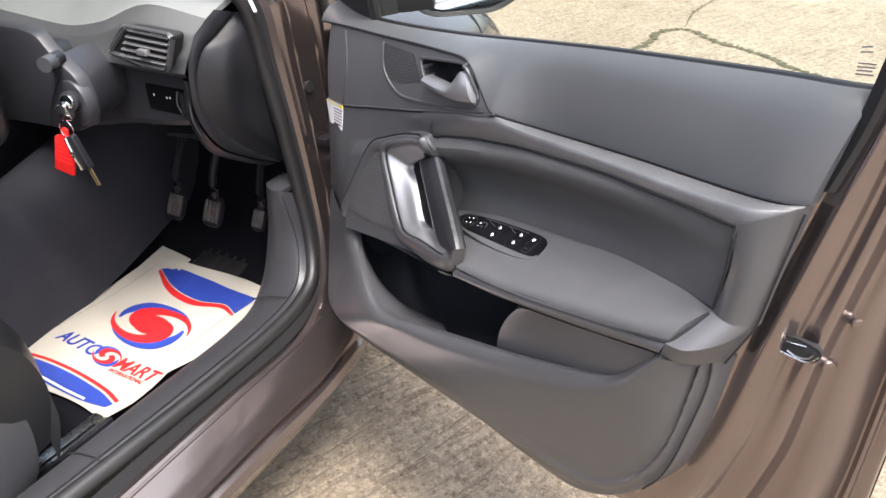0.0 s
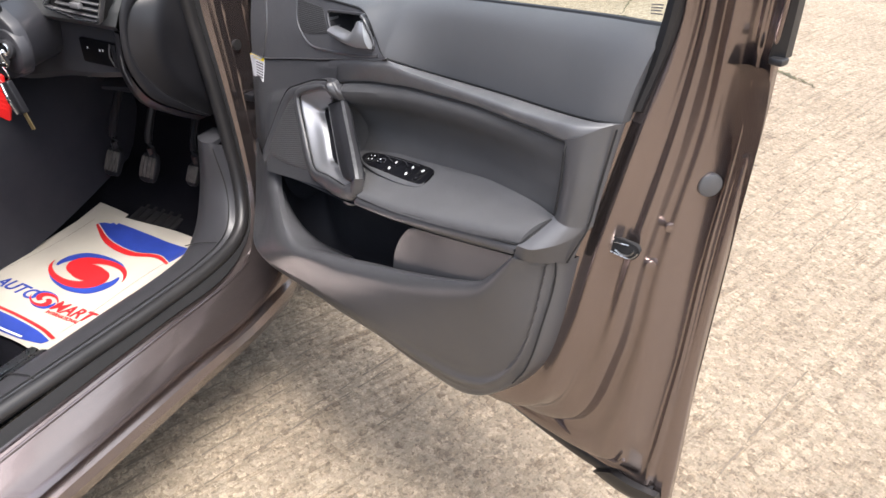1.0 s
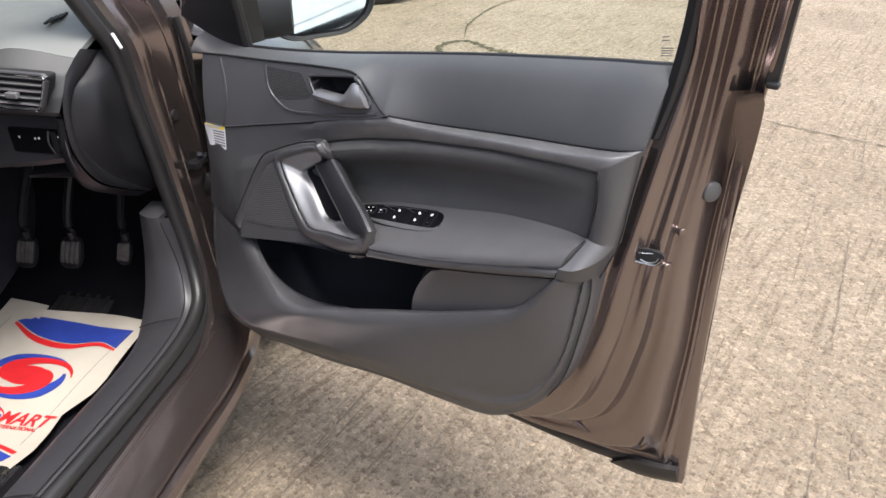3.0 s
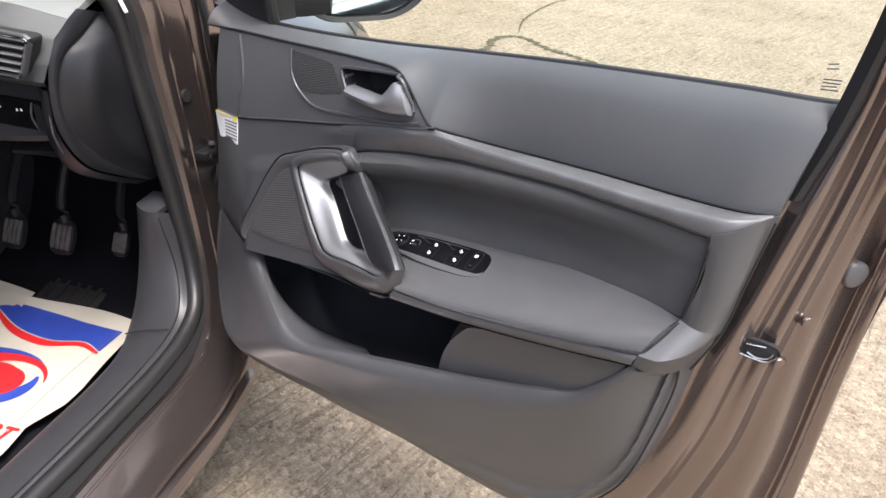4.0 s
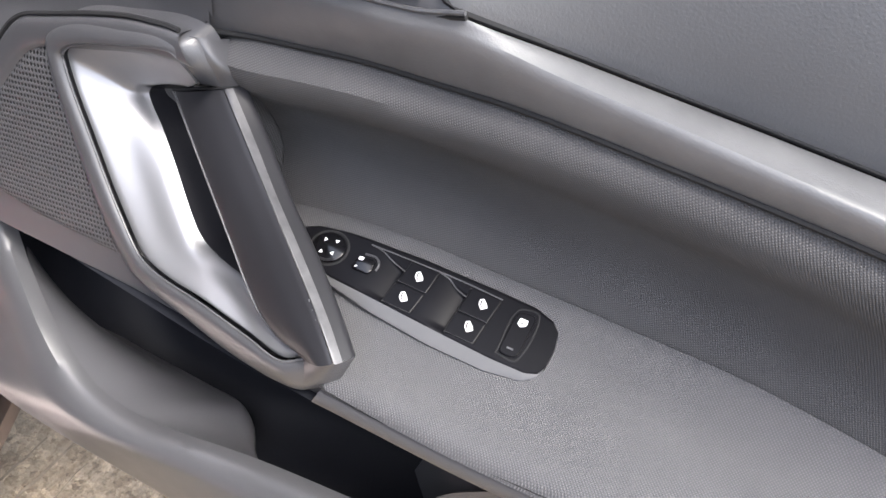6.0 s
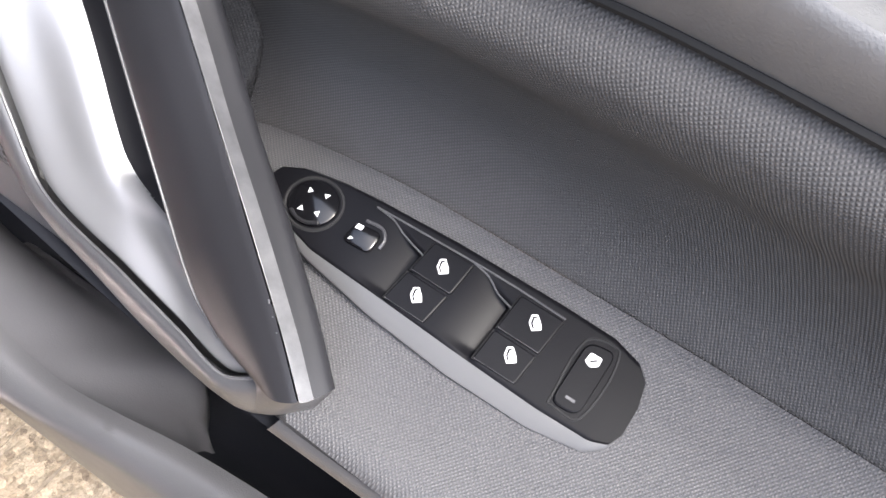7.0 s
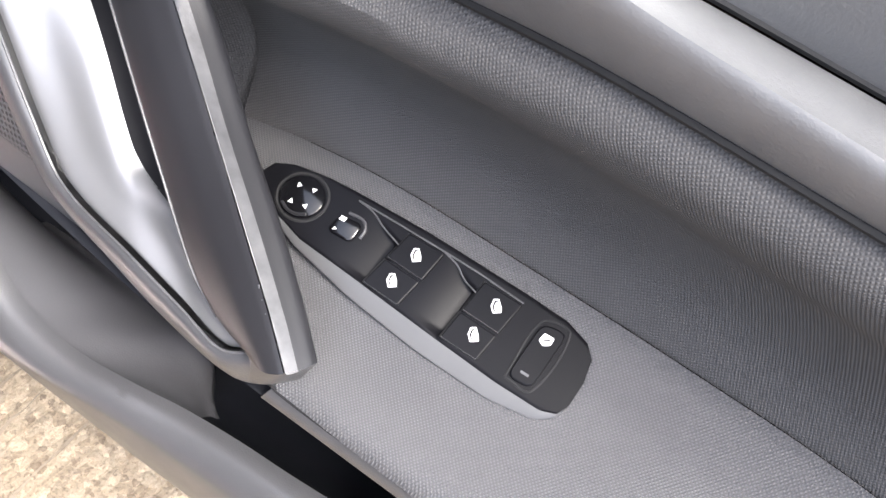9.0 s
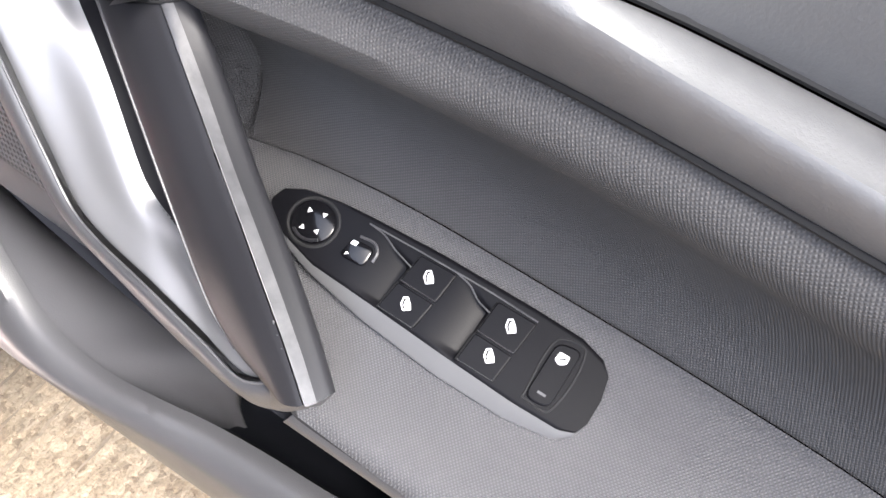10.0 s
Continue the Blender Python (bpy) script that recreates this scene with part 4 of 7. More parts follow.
# grip: front edge, ridge and pale outer edge run from the top seam to the tip
GRIPL = [(-0.148, -0.009, 0.7865), (-0.113, -0.0255, 0.767), (-0.077, -0.042, 0.7465), (-0.046, -0.055, 0.7255), (-0.028, -0.060, 0.7215), (-0.008, -0.0625, 0.7245)]
GRIPR = [(-0.117, -0.005, 0.803), (-0.094, -0.016, 0.793), (-0.066, -0.029, 0.780), (-0.034, -0.044, 0.765), (-0.007, -0.0565, 0.7505), (0.010, -0.0645, 0.7375)]
GRIPO = [(-0.109, 0.003, 0.8055), (-0.086, -0.006, 0.791), (-0.058, -0.019, 0.7745), (-0.026, -0.033, 0.7595), (-0.001, -0.045, 0.747), (0.0155, -0.0535, 0.7365)]


def grip_line(a, b, t, out):
    return [tuple(V(p).lerp(V(q), t) + V((0, -out, 0))) for p, q in zip(a, b)]


back_l = [(x + 0.010, y + 0.016, z + 0.003) for x, y, z in GRIPL]
back_o = [(x - 0.010, y + 0.003, z - 0.024) for x, y, z in GRIPO]
grip_rows = [back_l, grip_line(back_l, GRIPL, 0.8, 0.0), GRIPL, grip_line(GRIPL, GRIPR, 0.06, 0.0022), grip_line(GRIPL, GRIPR, 0.3, 0.0040), grip_line(GRIPL, GRIPR, 0.65, 0.0045), grip_line(GRIPL, GRIPR, 0.93, 0.0022), grip_line(GRIPL, GRIPR, 0.995, 0.0008)]
part("handle_grip", loft(grip_rows, 50, 44, None, even=False), GLOSS, door, "smooth black grip bar", angle=75)
# lighter stripe: scuffs, plus the grip's sky reflection put into its colour
part("grip_sheen", loft([GRIPR, grip_line(GRIPR, GRIPO, 0.08, 0.0014), grip_line(GRIPR, GRIPO, 0.3, 0.0026), grip_line(GRIPR, GRIPO, 0.56, 0.0026)], 50, 14, None, even=False), WORN_GLINT, door, "pale scuffed stripe standing for sheen on the grip")
part("grip_back", loft([grip_line(GRIPR, GRIPO, 0.55, 0.0026), grip_line(GRIPR, GRIPO, 0.75, 0.0018), grip_line(GRIPR, GRIPO, 0.93, 0.0), [(x - 0.0006, y + 0.0015, z - 0.002) for x, y, z in GRIPO], grip_line(GRIPO, back_o, 0.5, 0.0), back_o], 50, 20, None, even=False), GLOSS, door, "black rounded back of the grip")
part("grip_bead", tube([(x - 0.0003, y - 0.0012, z) for x, y, z in GRIPL[:5]], 0.0006, 50, 6), WORN_GLINT, door)
tip = [
    [(0.0035, -0.050, 0.700), (-0.012, -0.058, 0.691), (-0.024, -0.061, 0.690), (-0.036, -0.059, 0.686)],
    [(0.010, -0.055, 0.711), (-0.002, -0.064, 0.702), (-0.014, -0.0655, 0.699), (-0.026, -0.062, 0.697)],
    [(0.0155, -0.0535, 0.7362), (0.010, -0.0647, 0.7372), (-0.001, -0.0650, 0.729), (-0.0085, -0.0630, 0.7240)],
]
part("handle_tip", loft(tip, 26, 16, (-0.008, 0.003, -0.016), even=False), PLASTIC, door)
for q in ((-0.016, -0.0535, 0.7555), (-0.012, -0.0555, 0.7525), (-0.008, -0.0575, 0.7500), (-0.012, -0.0570, 0.7485)):
    part("scuff", tube([V(q), V(q) + V((0.0012, -0.0006, -0.0022)), V(q) + V((0.0016, -0.0005, -0.0045))], 0.0004, 6, 5), WORN_GLINT, door)
cap = [
    [(-0.129, -0.0160, 0.8315), (-0.125, -0.0130, 0.8315), (-0.122, -0.0080, 0.830), (-0.120, 0.004, 0.827)],
    [(-0.1185, -0.0130, 0.819), (-0.1150, -0.0105, 0.819), (-0.1125, -0.0060, 0.8175), (-0.110, 0.008, 0.815)],
    [(-0.117, -0.0068, 0.8037), (-0.1125, -0.0035, 0.8050), (-0.109, 0.0022, 0.8056), (-0.110, 0.012, 0.803)],
]
part("handle_cap", loft(cap, 24, 20, None, even=False), PLASTIC, door)
part("grip_seam", tube([(-0.148, -0.0105, 0.787), (-0.132, -0.0095, 0.796), (-0.117, -0.0072, 0.8037), (-0.109, 0.0015, 0.8062)], 0.0007, 20, 6), GAP, door)
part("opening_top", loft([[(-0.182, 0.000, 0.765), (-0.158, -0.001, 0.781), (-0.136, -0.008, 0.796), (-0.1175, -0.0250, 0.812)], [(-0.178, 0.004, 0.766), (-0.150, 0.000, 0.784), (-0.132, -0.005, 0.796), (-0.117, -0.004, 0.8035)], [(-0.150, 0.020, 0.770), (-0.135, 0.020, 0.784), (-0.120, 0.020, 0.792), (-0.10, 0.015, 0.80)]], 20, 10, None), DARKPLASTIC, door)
part("hand_recess", loft([[(-0.20, 0.012, 0.80), (-0.14, 0.045, 0.84), (-0.08, 0.100, 0.845)], [(-0.17, 0.010, 0.74), (-0.115, 0.048, 0.765), (-0.05, 0.110, 0.79)], [(-0.15, -0.004, 0.69), (-0.085, 0.034, 0.70), (-0.02, 0.100, 0.722)]], 20, 14, None), FABRIC, door)

# ---- window switches on the armrest ----
e1 = V((1, 0.03, 0.15)).normalized()
e2 = V((0.05, 0.92, 0.39))
e2 = (e2 - e1 * e1.dot(e2)).normalized()
e3 = e1.cross(e2)
SW = Matrix(((e1.x, e2.x, e3.x, 0.0135), (e1.y, e2.y, e3.y, 0.001), (e1.z, e2.z, e3.z, 0.7395), (0, 0, 0, 1)))


def mm(pts):
    return [(x / 1000, y / 1000) for x, y in pts]


TOPY = [(-78, 0.0), (-76, 6.0), (-68, 10.5), (-50, 14.0), (-35, 15.5), (0, 17.8), (45, 18.8), (66, 18.6), (77, 15.6), (82, 11), (84, 2.0)]
LOWY = [(-78, -1.0), (-76, -6.0), (-66, -11.0), (-45, -15.6), (-13, -16.2), (23, -17.2), (56, -17.6), (76, -16.6), (82, -14.0), (84, -9.0)]
FOOTY = [(-78, -2.0), (-76, -8.0), (-66, -13.6), (-45, -19.0), (-13, -23.4), (23, -25.4), (56, -24.6), (76, -20.8), (82, -16.0), (84, -10.0)]


def y_on(line, x):
    for (xa, ya), (xb, yb) in zip(line, line[1:]):
        if x <= xb:
            return ya + (yb - ya) * max(0.0, (x - xa) / (xb - xa))
    return line[-1][1]


SCOOPS = ((-33.0, -8.0, 13.0, 5.8), (9.5, 29.6, 14.6, 7.2))


def panel_h(x, y):
    """Height of the switch panel in mm: two finger hollows ahead of the buttons."""
    h = 1.4
    for xa, xb, ya, yb in SCOOPS:
        t = (x - xa) / (xb - xa)
        if 0 < t < 1:
            edge = ya + (yb - ya) * (3 * t * t - 2 * t ** 3)
            side = min(1.0, max(0.0, (edge + 2.2 - y) / 2.6)) * min(1.0, max(0.0, (y + 17.5) / 5))
            h -= 3.4 * t * t * side * min(1.0, (1 - t) * 12)
    return h


panel_xs = [-78 + 162 * (0.5 - 0.5 * math.cos(math.pi * k / 180)) for k in range(181)]
panel_grid = []
for j in range(37):
    row = []
    for x in panel_xs:
        lo, hi = y_on(LOWY, x), y_on(TOPY, x)
        y = lo + (hi - lo) * j / 36
        row.append(SW @ V((x / 1000, y / 1000, (panel_h(x, y) - (0.7 if j in (0, 36) else 0)) / 1000)))
    panel_grid.append(row)
part("switch_panel", sheet(panel_grid, tuple(e3 * -0.012)), SWITCH, door, "black window switch panel with white symbols")
edge_rows = [[SW @ V((x / 1000, (y_on(LOWY, x) + (y_on(FOOTY, x) - y_on(LOWY, x)) * t) / 1000, z / 1000)) for x in panel_xs[6:-6:3]] for t, z in ((-0.02, 0.9), (0.15, 0.8), (0.8, 0.0), (0.97, -0.5), (1.02, -8.0))]
part("front_edge", sheet(edge_rows), SATINGREY, door, "pale grey sloped front edge")


def window_icon(bm, x, y, z, place):
    """A small car-window symbol: a white pane with a slanted corner and a dark frame line."""
    def leaning(pts):
        return mm([(0.121 * a + 0.142 * b, 0.092 * a - 0.122 * b) for a, b in pts])

    o = leaning([(-14, 15), (-14, -2), (-1, -17), (13, -16), (13, 3), (9, 15)])
    slab([(p[0] + x, p[1] + y) for p in rounded(o, 0.0003, 2)], place, z, z + 0.00012, mat=1, bm=bm)
    line = leaning([(-10, 11), (-10, 0), (0, -13), (9, -12.5), (9, -9.5), (3, -9.5), (-6, 1), (-6, 11)])
    slab([(p[0] + x, p[1] + y) for p in line], place, z + 0.0001, z + 0.0002, mat=0, bm=bm)


for quad, lift, (x0, y0) in (
        (((-8.7, -1.1), (-7.2, 12.6), (10.2, 13.2), (9.2, -1.0)), 2.6, (0.9, 6.2)), (((-10.6, -15.2), (-9.0, -2.0), (8.8, -1.9), (7.2, -15.0)), 2.4, (-0.9, -8.0)),
        (((29.4, -1.6), (30.2, 13.2), (48.2, 13.6), (46.9, -1.5)), 2.6, (39.9, 7.2)), (((28.5, -15.4), (29.2, -2.5), (46.7, -2.4), (45.7, -15.0)), 2.4, (39.0, -7.3))):
    bm = slab(rounded(mm(quad), 0.0009, 3), SW, -0.003, lift / 1000, 0.0008)
    window_icon(bm, x0 / 1000, y0 / 1000, lift / 1000 + 0.00002, SW)
    # paler strip imitates the highlight on the button's front edge
    (xa, ya), (xb, yb) = quad[0], quad[3]
    slab(mm([(xa + 0.6, ya + 0.25), (xb - 0.6, yb + 0.25), (xb - 0.6, yb + 0.85), (xa + 0.6, ya + 0.85)]), SW, 0.0, lift / 1000 - 0.0001, mat=2, bm=bm)
    part("window_button", bm, [SWITCH, ICON, SATINGREY], door, angle=12)
    part("button_gap", tube([SW @ V((x / 1000, y / 1000, 0.0012)) for x, y in (quad[0], quad[1])], 0.0006, 8, 6), GAP, door)
# pale rods stand in for the highlight lines round the finger hollows
part("scoop_edge", tube([SW @ V((x / 1000, y / 1000, 0.0016)) for x, y in ((-34, 12.4), (0, 14.0), (25, 14.8), (48, 14.6))], 0.0004, 30, 6), WORN_GLINT, door)
for pts in (((-34, 12.4), (-26, 11.6), (-18, 8.6), (-8, 6.0)), ((9.6, 14.2), (17, 12.6), (23, 9.2), (30, 7.4))):
    part("scoop_edge", tube([SW @ V((x / 1000, y / 1000, 0.0016)) for x, y in pts], 0.0004, 20, 6), WORN_GLINT, door)
lock = slab(rounded(mm([(58.5, -13.2), (58.5, 12.2), (69, 14.2), (69, -12)]), 0.004), SW, 0.0, 0.0026, 0.0008)
slab(rounded(mm([(61, 5.5), (61.4, 9.2), (65.8, 9.4), (66, 6.2), (63.5, 4.4)]), 0.0006, 2), SW, 0.00262, 0.00275, mat=1, bm=lock)
slab(mm([(62.4, 6.4), (64.6, 8.2), (64.9, 7.6), (62.8, 6.0)]), SW, 0.0027, 0.00285, mat=0, bm=lock)
slab(mm([(62, -9.0), (65.6, -8.9), (65.6, -7.9), (62, -8)]), SW, 0.00262, 0.00272, mat=2, bm=lock)
part("lock_button", lock, [SWITCH, ICON, WORN_GLINT], door, "child lock button", angle=12)
part("lock_groove", tube([SW @ V((x / 1000, y / 1000, 0.0012)) for x, y in ((58, -13.6), (58, 12.6), (69.5, 14.8), (69.5, -12.4))], 0.0006, 60, 6, closed=True), GAP, door)
disc = [(math.cos(2 * math.pi * k / 28) * 0.0105 - 0.0555, math.sin(2 * math.pi * k / 28) * 0.0095) for k in range(28)]
knob = slab(disc, SW, 0.0, 0.0028, 0.0012)
for ax, ay, rot in ((-59.5, 3.4, 135), (-52.4, 5.0, 45), (-58.0, -4.6, 225), (-51.2, -3.0, 315)):
    tri = [(ax / 1000 + 0.0014 * math.cos(radians(rot + q)), ay / 1000 + 0.0014 * math.sin(radians(rot + q))) for q in (0, 125, 235)]
    slab(tri, SW, 0.0028, 0.00295, mat=1, bm=knob)
part("mirror_knob", knob, [PIANO, ICON], door, "round mirror adjuster with four white arrows")
part("knob_ring", tube([SW @ V((math.cos(2 * math.pi * k / 16) * 0.0118 - 0.0555, math.sin(2 * math.pi * k / 16) * 0.0108, 0.0012)) for k in range(16)], 0.0008, 50, 6, closed=True), GAP, door)
part("knob_lip", tube([SW @ V((math.cos(radians(q)) * 0.0095 - 0.0555, math.sin(radians(q)) * 0.0085, 0.0031)) for q in (235, 262, 290, 318)], 0.0008, 16, 6), GLOSS, door)
fold = slab(rounded(mm([(-37.5, -6), (-36.5, 3), (-25.5, 4.5), (-25, -5)]), 0.003), SW, 0.0, 0.003, 0.001)
slab(mm([(-35.5, 0.6), (-35.3, 2.6), (-32.6, 2.9), (-32.8, 0.9)]), SW, 0.003, 0.00315, mat=1, bm=fold)
slab(mm([(-35, -4.6), (-33.4, -3.4), (-34.8, -3.0)]), SW, 0.003, 0.00315, mat=1, bm=fold)
part("fold_knob", fold, [PIANO, ICON], door, "mirror selector knob")
part("fold_edge", tube([SW @ V((x / 1000, y / 1000, 0.0016)) for x, y in ((-34, 5.6), (-27, 6.2), (-23.5, 3), (-23.2, -1))], 0.0007, 20, 6), PLASTIC, door)

# ---- label on the front edge of the door ----
label_bm = drape([(-0.440, 0.793), (-0.383, 0.799), (-0.373, 0.760), (-0.434, 0.753)], front_tree, 0.0006, 4)
part("warning_label", label_bm, WHITE, door, "white sticker with yellow top and dark bars")
part("label_band", drape([(-0.440, 0.793), (-0.383, 0.799), (-0.3815, 0.793), (-0.439, 0.787)], front_tree, 0.0010, 2), YELLOW, door)
for k in range(6):
    z = 0.786 - k * 0.0045
    x = -0.418 + k * 0.0011
    part("label_bar", drape([(x, z - 0.001), (x + 0.0365, z + 0.0035), (x + 0.037, z + 0.0015), (x + 0.0005, z - 0.003)], front_tree, 0.0010, 2), INKGREY, door)

# ---- door shell ----
def up(*pts):
    """A shut-face line, carried on up the window post."""
    x, y, z = pts[-1]
    return list(pts) + [(x + 0.006, y - 0.016, 1.10), (x + 0.02, y - 0.06, 1.23), (x + 0.04, y - 0.13, 1.40)]


M = [
    up((0.05, 0.02, 0.43), (0.20, 0.012, 0.435), (0.285, 0.016, 0.505), (0.330, 0.022, 0.63), (0.348, 0.030, 0.75), (0.372, 0.050, 0.92), (0.392, 0.070, 1.03)),
    up((0.05, 0.04, 0.400), (0.21, 0.032, 0.408), (0.308, 0.028, 0.480), (0.350, 0.032, 0.62), (0.366, 0.038, 0.75), (0.390, 0.052, 0.92), (0.404, 0.068, 1.03)),
    up((0.05, 0.055, 0.385), (0.215, 0.045, 0.395), (0.325, 0.038, 0.470), (0.368, 0.040, 0.61), (0.384, 0.046, 0.75), (0.404, 0.060, 0.92), (0.414, 0.072, 1.03)),
    up((0.05, 0.085, 0.375), (0.225, 0.078, 0.383), (0.340, 0.068, 0.455), (0.386, 0.064, 0.60), (0.402, 0.066, 0.75), (0.418, 0.080, 0.92), (0.424, 0.080, 1.03)),
    up((0.05, 0.098, 0.350), (0.245, 0.096, 0.362), (0.370, 0.092, 0.430), (0.412, 0.090, 0.58), (0.420, 0.092, 0.75), (0.432, 0.104, 0.92), (0.440, 0.090, 1.03)),
    up((0.05, 0.105, 0.325), (0.27, 0.105, 0.338), (0.425, 0.104, 0.385), (0.442, 0.110, 0.56), (0.440, 0.122, 0.75), (0.446, 0.130, 0.92), (0.455, 0.097, 1.03)),
    up((0.05, 0.132, 0.312), (0.30, 0.132, 0.322), (0.450, 0.136, 0.352), (0.458, 0.140, 0.56), (0.455, 0.142, 0.75), (0.458, 0.140, 0.92), (0.468, 0.103, 1.03)),
    up((0.05, 0.134, 0.300), (0.31, 0.134, 0.308), (0.468, 0.136, 0.330), (0.468, 0.140, 0.56), (0.464, 0.142, 0.76), (0.466, 0.138, 0.92), (0.478, 0.101, 1.03)),
    up((0.05, 0.150, 0.278), (0.32, 0.150, 0.286), (0.490, 0.151, 0.306), (0.478, 0.151, 0.56), (0.473, 0.150, 0.78), (0.476, 0.142, 0.93), (0.490, 0.104, 1.03)),
    up((0.05, 0.158, 0.278), (0.32, 0.158, 0.286), (0.490, 0.159, 0.306), (0.478, 0.159, 0.56), (0.473, 0.158, 0.78), (0.476, 0.150, 0.93), (0.490, 0.112, 1.03)),
]


def mixed(a, b, t, dy):
    return [(p[0] + (q[0] - p[0]) * t, p[1] + (q[1] - p[1]) * t + dy, p[2] + (q[2] - p[2]) * t) for p, q in zip(a, b)]


SECTION = ((0.0, 0.0), (0.4, 3.0), (1.5, -4.0), (2.1, 3.0), (2.5, 5.0), (3.2, -5.0), (3.45, -5.0), (3.75, 4.0), (4.5, -7.0), (4.8, -6.0), (5.7, 4.0), (6.4, -4.0), (6.8, 1.0), (7.1, 0.0), (8.0, -4.0), (9.0, 0.0))


def section_row(g, d):
    k = min(int(g), 8)
    fade = [0.5, 0.7, 1.0, 1.0, 1.0, 1.0, 0.7, 0.8, 0.8, 0.8]
    return [(x, y + d * 0.0015 * f, z) for (x, y, z), f in zip(mixed(M[k], M[k + 1], g - k, 0.0), fade)]


def cornered(row, sharp):
    """The line made dense; its lower corner drawn towards straight edges."""
    pts = curve(row, 8 * (len(row) - 1) + 1, even=False)
    for k in (1, 2):
        for q in range(9):
            straight = V(row[k]).lerp(V(row[k + 1]), q / 8)
            pts[k * 8 + q] = pts[k * 8 + q].lerp(straight, sharp)
    return pts


M = [cornered(section_row(g, d), min(0.9, max(0.0, (g - 4.2) / 2))) for g, d in SECTION]
part("shut_face", loft(M, 145, 150, None, even=False), PAINTIN, door, "brown painted inner door edge", angle=70)
part("bottom_panel", loft([[(-0.48, 0.10, 0.30), (0.05, 0.15, 0.285)], [(-0.47, 0.04, 0.36), (0.05, 0.04, 0.40)]], 30, 6, None), PAINTIN, door)
part("front_edge", loft([[(-0.50, 0.10, 0.29), (-0.52, 0.13, 0.5), (-0.52, 0.13, 0.78), (-0.51, 0.08, 0.92)], [(-0.47, 0.02, 0.34), (-0.48, 0.015, 0.5), (-0.465, 0.012, 0.78), (-0.48, 0.03, 0.92)]], 40, 6, None), PAINTIN, door)
part("bottom_seal", loft([[(0.05, 0.150, 0.2785), (0.2, 0.150, 0.282), (0.33, 0.150, 0.288), (0.478, 0.151, 0.306)], [(0.05, 0.130, 0.288), (0.2, 0.130, 0.291), (0.33, 0.131, 0.298), (0.470, 0.134, 0.320)], [(0.05, 0.126, 0.304), (0.2, 0.126, 0.308), (0.33, 0.127, 0.316), (0.43, 0.129, 0.330), (0.468, 0.131, 0.342)], [(0.05, 0.132, 0.312), (0.2, 0.132, 0.316), (0.33, 0.133, 0.324), (0.43, 0.136, 0.340), (0.470, 0.140, 0.352)]], 50, 14, (0, 0.006, 0)), RUBBER, door, "black rubber seal along the bottom edge")
part("seal_corner", loft([[(0.37, 0.125, 0.300), (0.43, 0.125, 0.305), (0.483, 0.140, 0.308)], [(0.385, 0.119, 0.318), (0.44, 0.118, 0.322), (0.484, 0.130, 0.325)], [(0.405, 0.117, 0.336), (0.445, 0.115, 0.346), (0.481, 0.124, 0.350)]], 20, 10, (0, 0.012, 0)), RUBBER, door, "black rubber corner of the bottom seal")
part("pressing", tube([(0.300, 0.091, 0.394), (0.33, 0.093, 0.384), (0.39, 0.096, 0.386), (0.425, 0.097, 0.393), (0.434, 0.098, 0.406)], 0.003, 40, 8), PAINTIN, door, "pressed groove in the metal")
part("drain_plug", slab([(0.014 * math.cos(2 * math.pi * k / 20), 0.014 * math.sin(2 * math.pi * k / 20)) for k in range(20)], look((0.445, 0.126, 0.850), (0.30, 0.22, 0.84)) @ Matrix.Identity(4), -0.004, 0.004, 0.002), PLASTIC, door, "round grey plastic plug")
# latch: a dark slot with a steel fork and screws
LP = look((0.399, 0.053, 0.770), (0.385, 0.13, 0.772))
part("latch", slab(rounded([(-0.016, -0.010), (0.012, -0.009), (0.020, 0.003), (0.015, 0.010), (-0.014, 0.010)], 0.003), LP, -0.006, 0.0015, 0.0004), GAP, door, "black and steel door latch")
part("latch_frame", tube([LP @ V((x, y, 0.0012)) for x, y in ((-0.016, -0.010), (0.012, -0.009), (0.020, 0.003), (0.015, 0.010), (-0.014, 0.010))], 0.0009, 60, 6, closed=True), GAP, door)
part("fork", tube([LP @ V((-0.015, -0.009, 0.002)), LP @ V((-0.002, -0.0095, 0.0025)), LP @ V((0.011, -0.0085, 0.002)), LP @ V((0.019, 0.002, 0.002))], 0.0008, 24, 6), STEEL, door)
part("latch_claw", tube([LP @ V((-0.009, -0.004, 0.003)), LP @ V((0.0, -0.006, 0.004)), LP @ V((0.010, -0.003, 0.004)), LP @ V((0.014, 0.003, 0.003))], 0.0013, 20, 8, flat=0.7), STEEL, door, "steel latch claw")
part("latch_pin", tube([LP @ V((-0.012, 0.005, 0.002)), LP @ V((-0.004, 0.007, 0.003)), LP @ V((0.006, 0.008, 0.002))], 0.0007, 14, 6), STEEL, door)
for c in ((0.4265, 0.0975, 0.795), (0.4295, 0.1015, 0.762), (0.4175, 0.0875, 0.742)):
    part("screw", slab([(0.0065 * math.cos(2 * math.pi * k / 12), 0.0065 * math.sin(2 * math.pi * k / 12)) for k in range(12)], look(c, V(c) + V((-0.6, 0.5, 0))), -0.003, 0.0012, 0.001), PAINTIN, door)
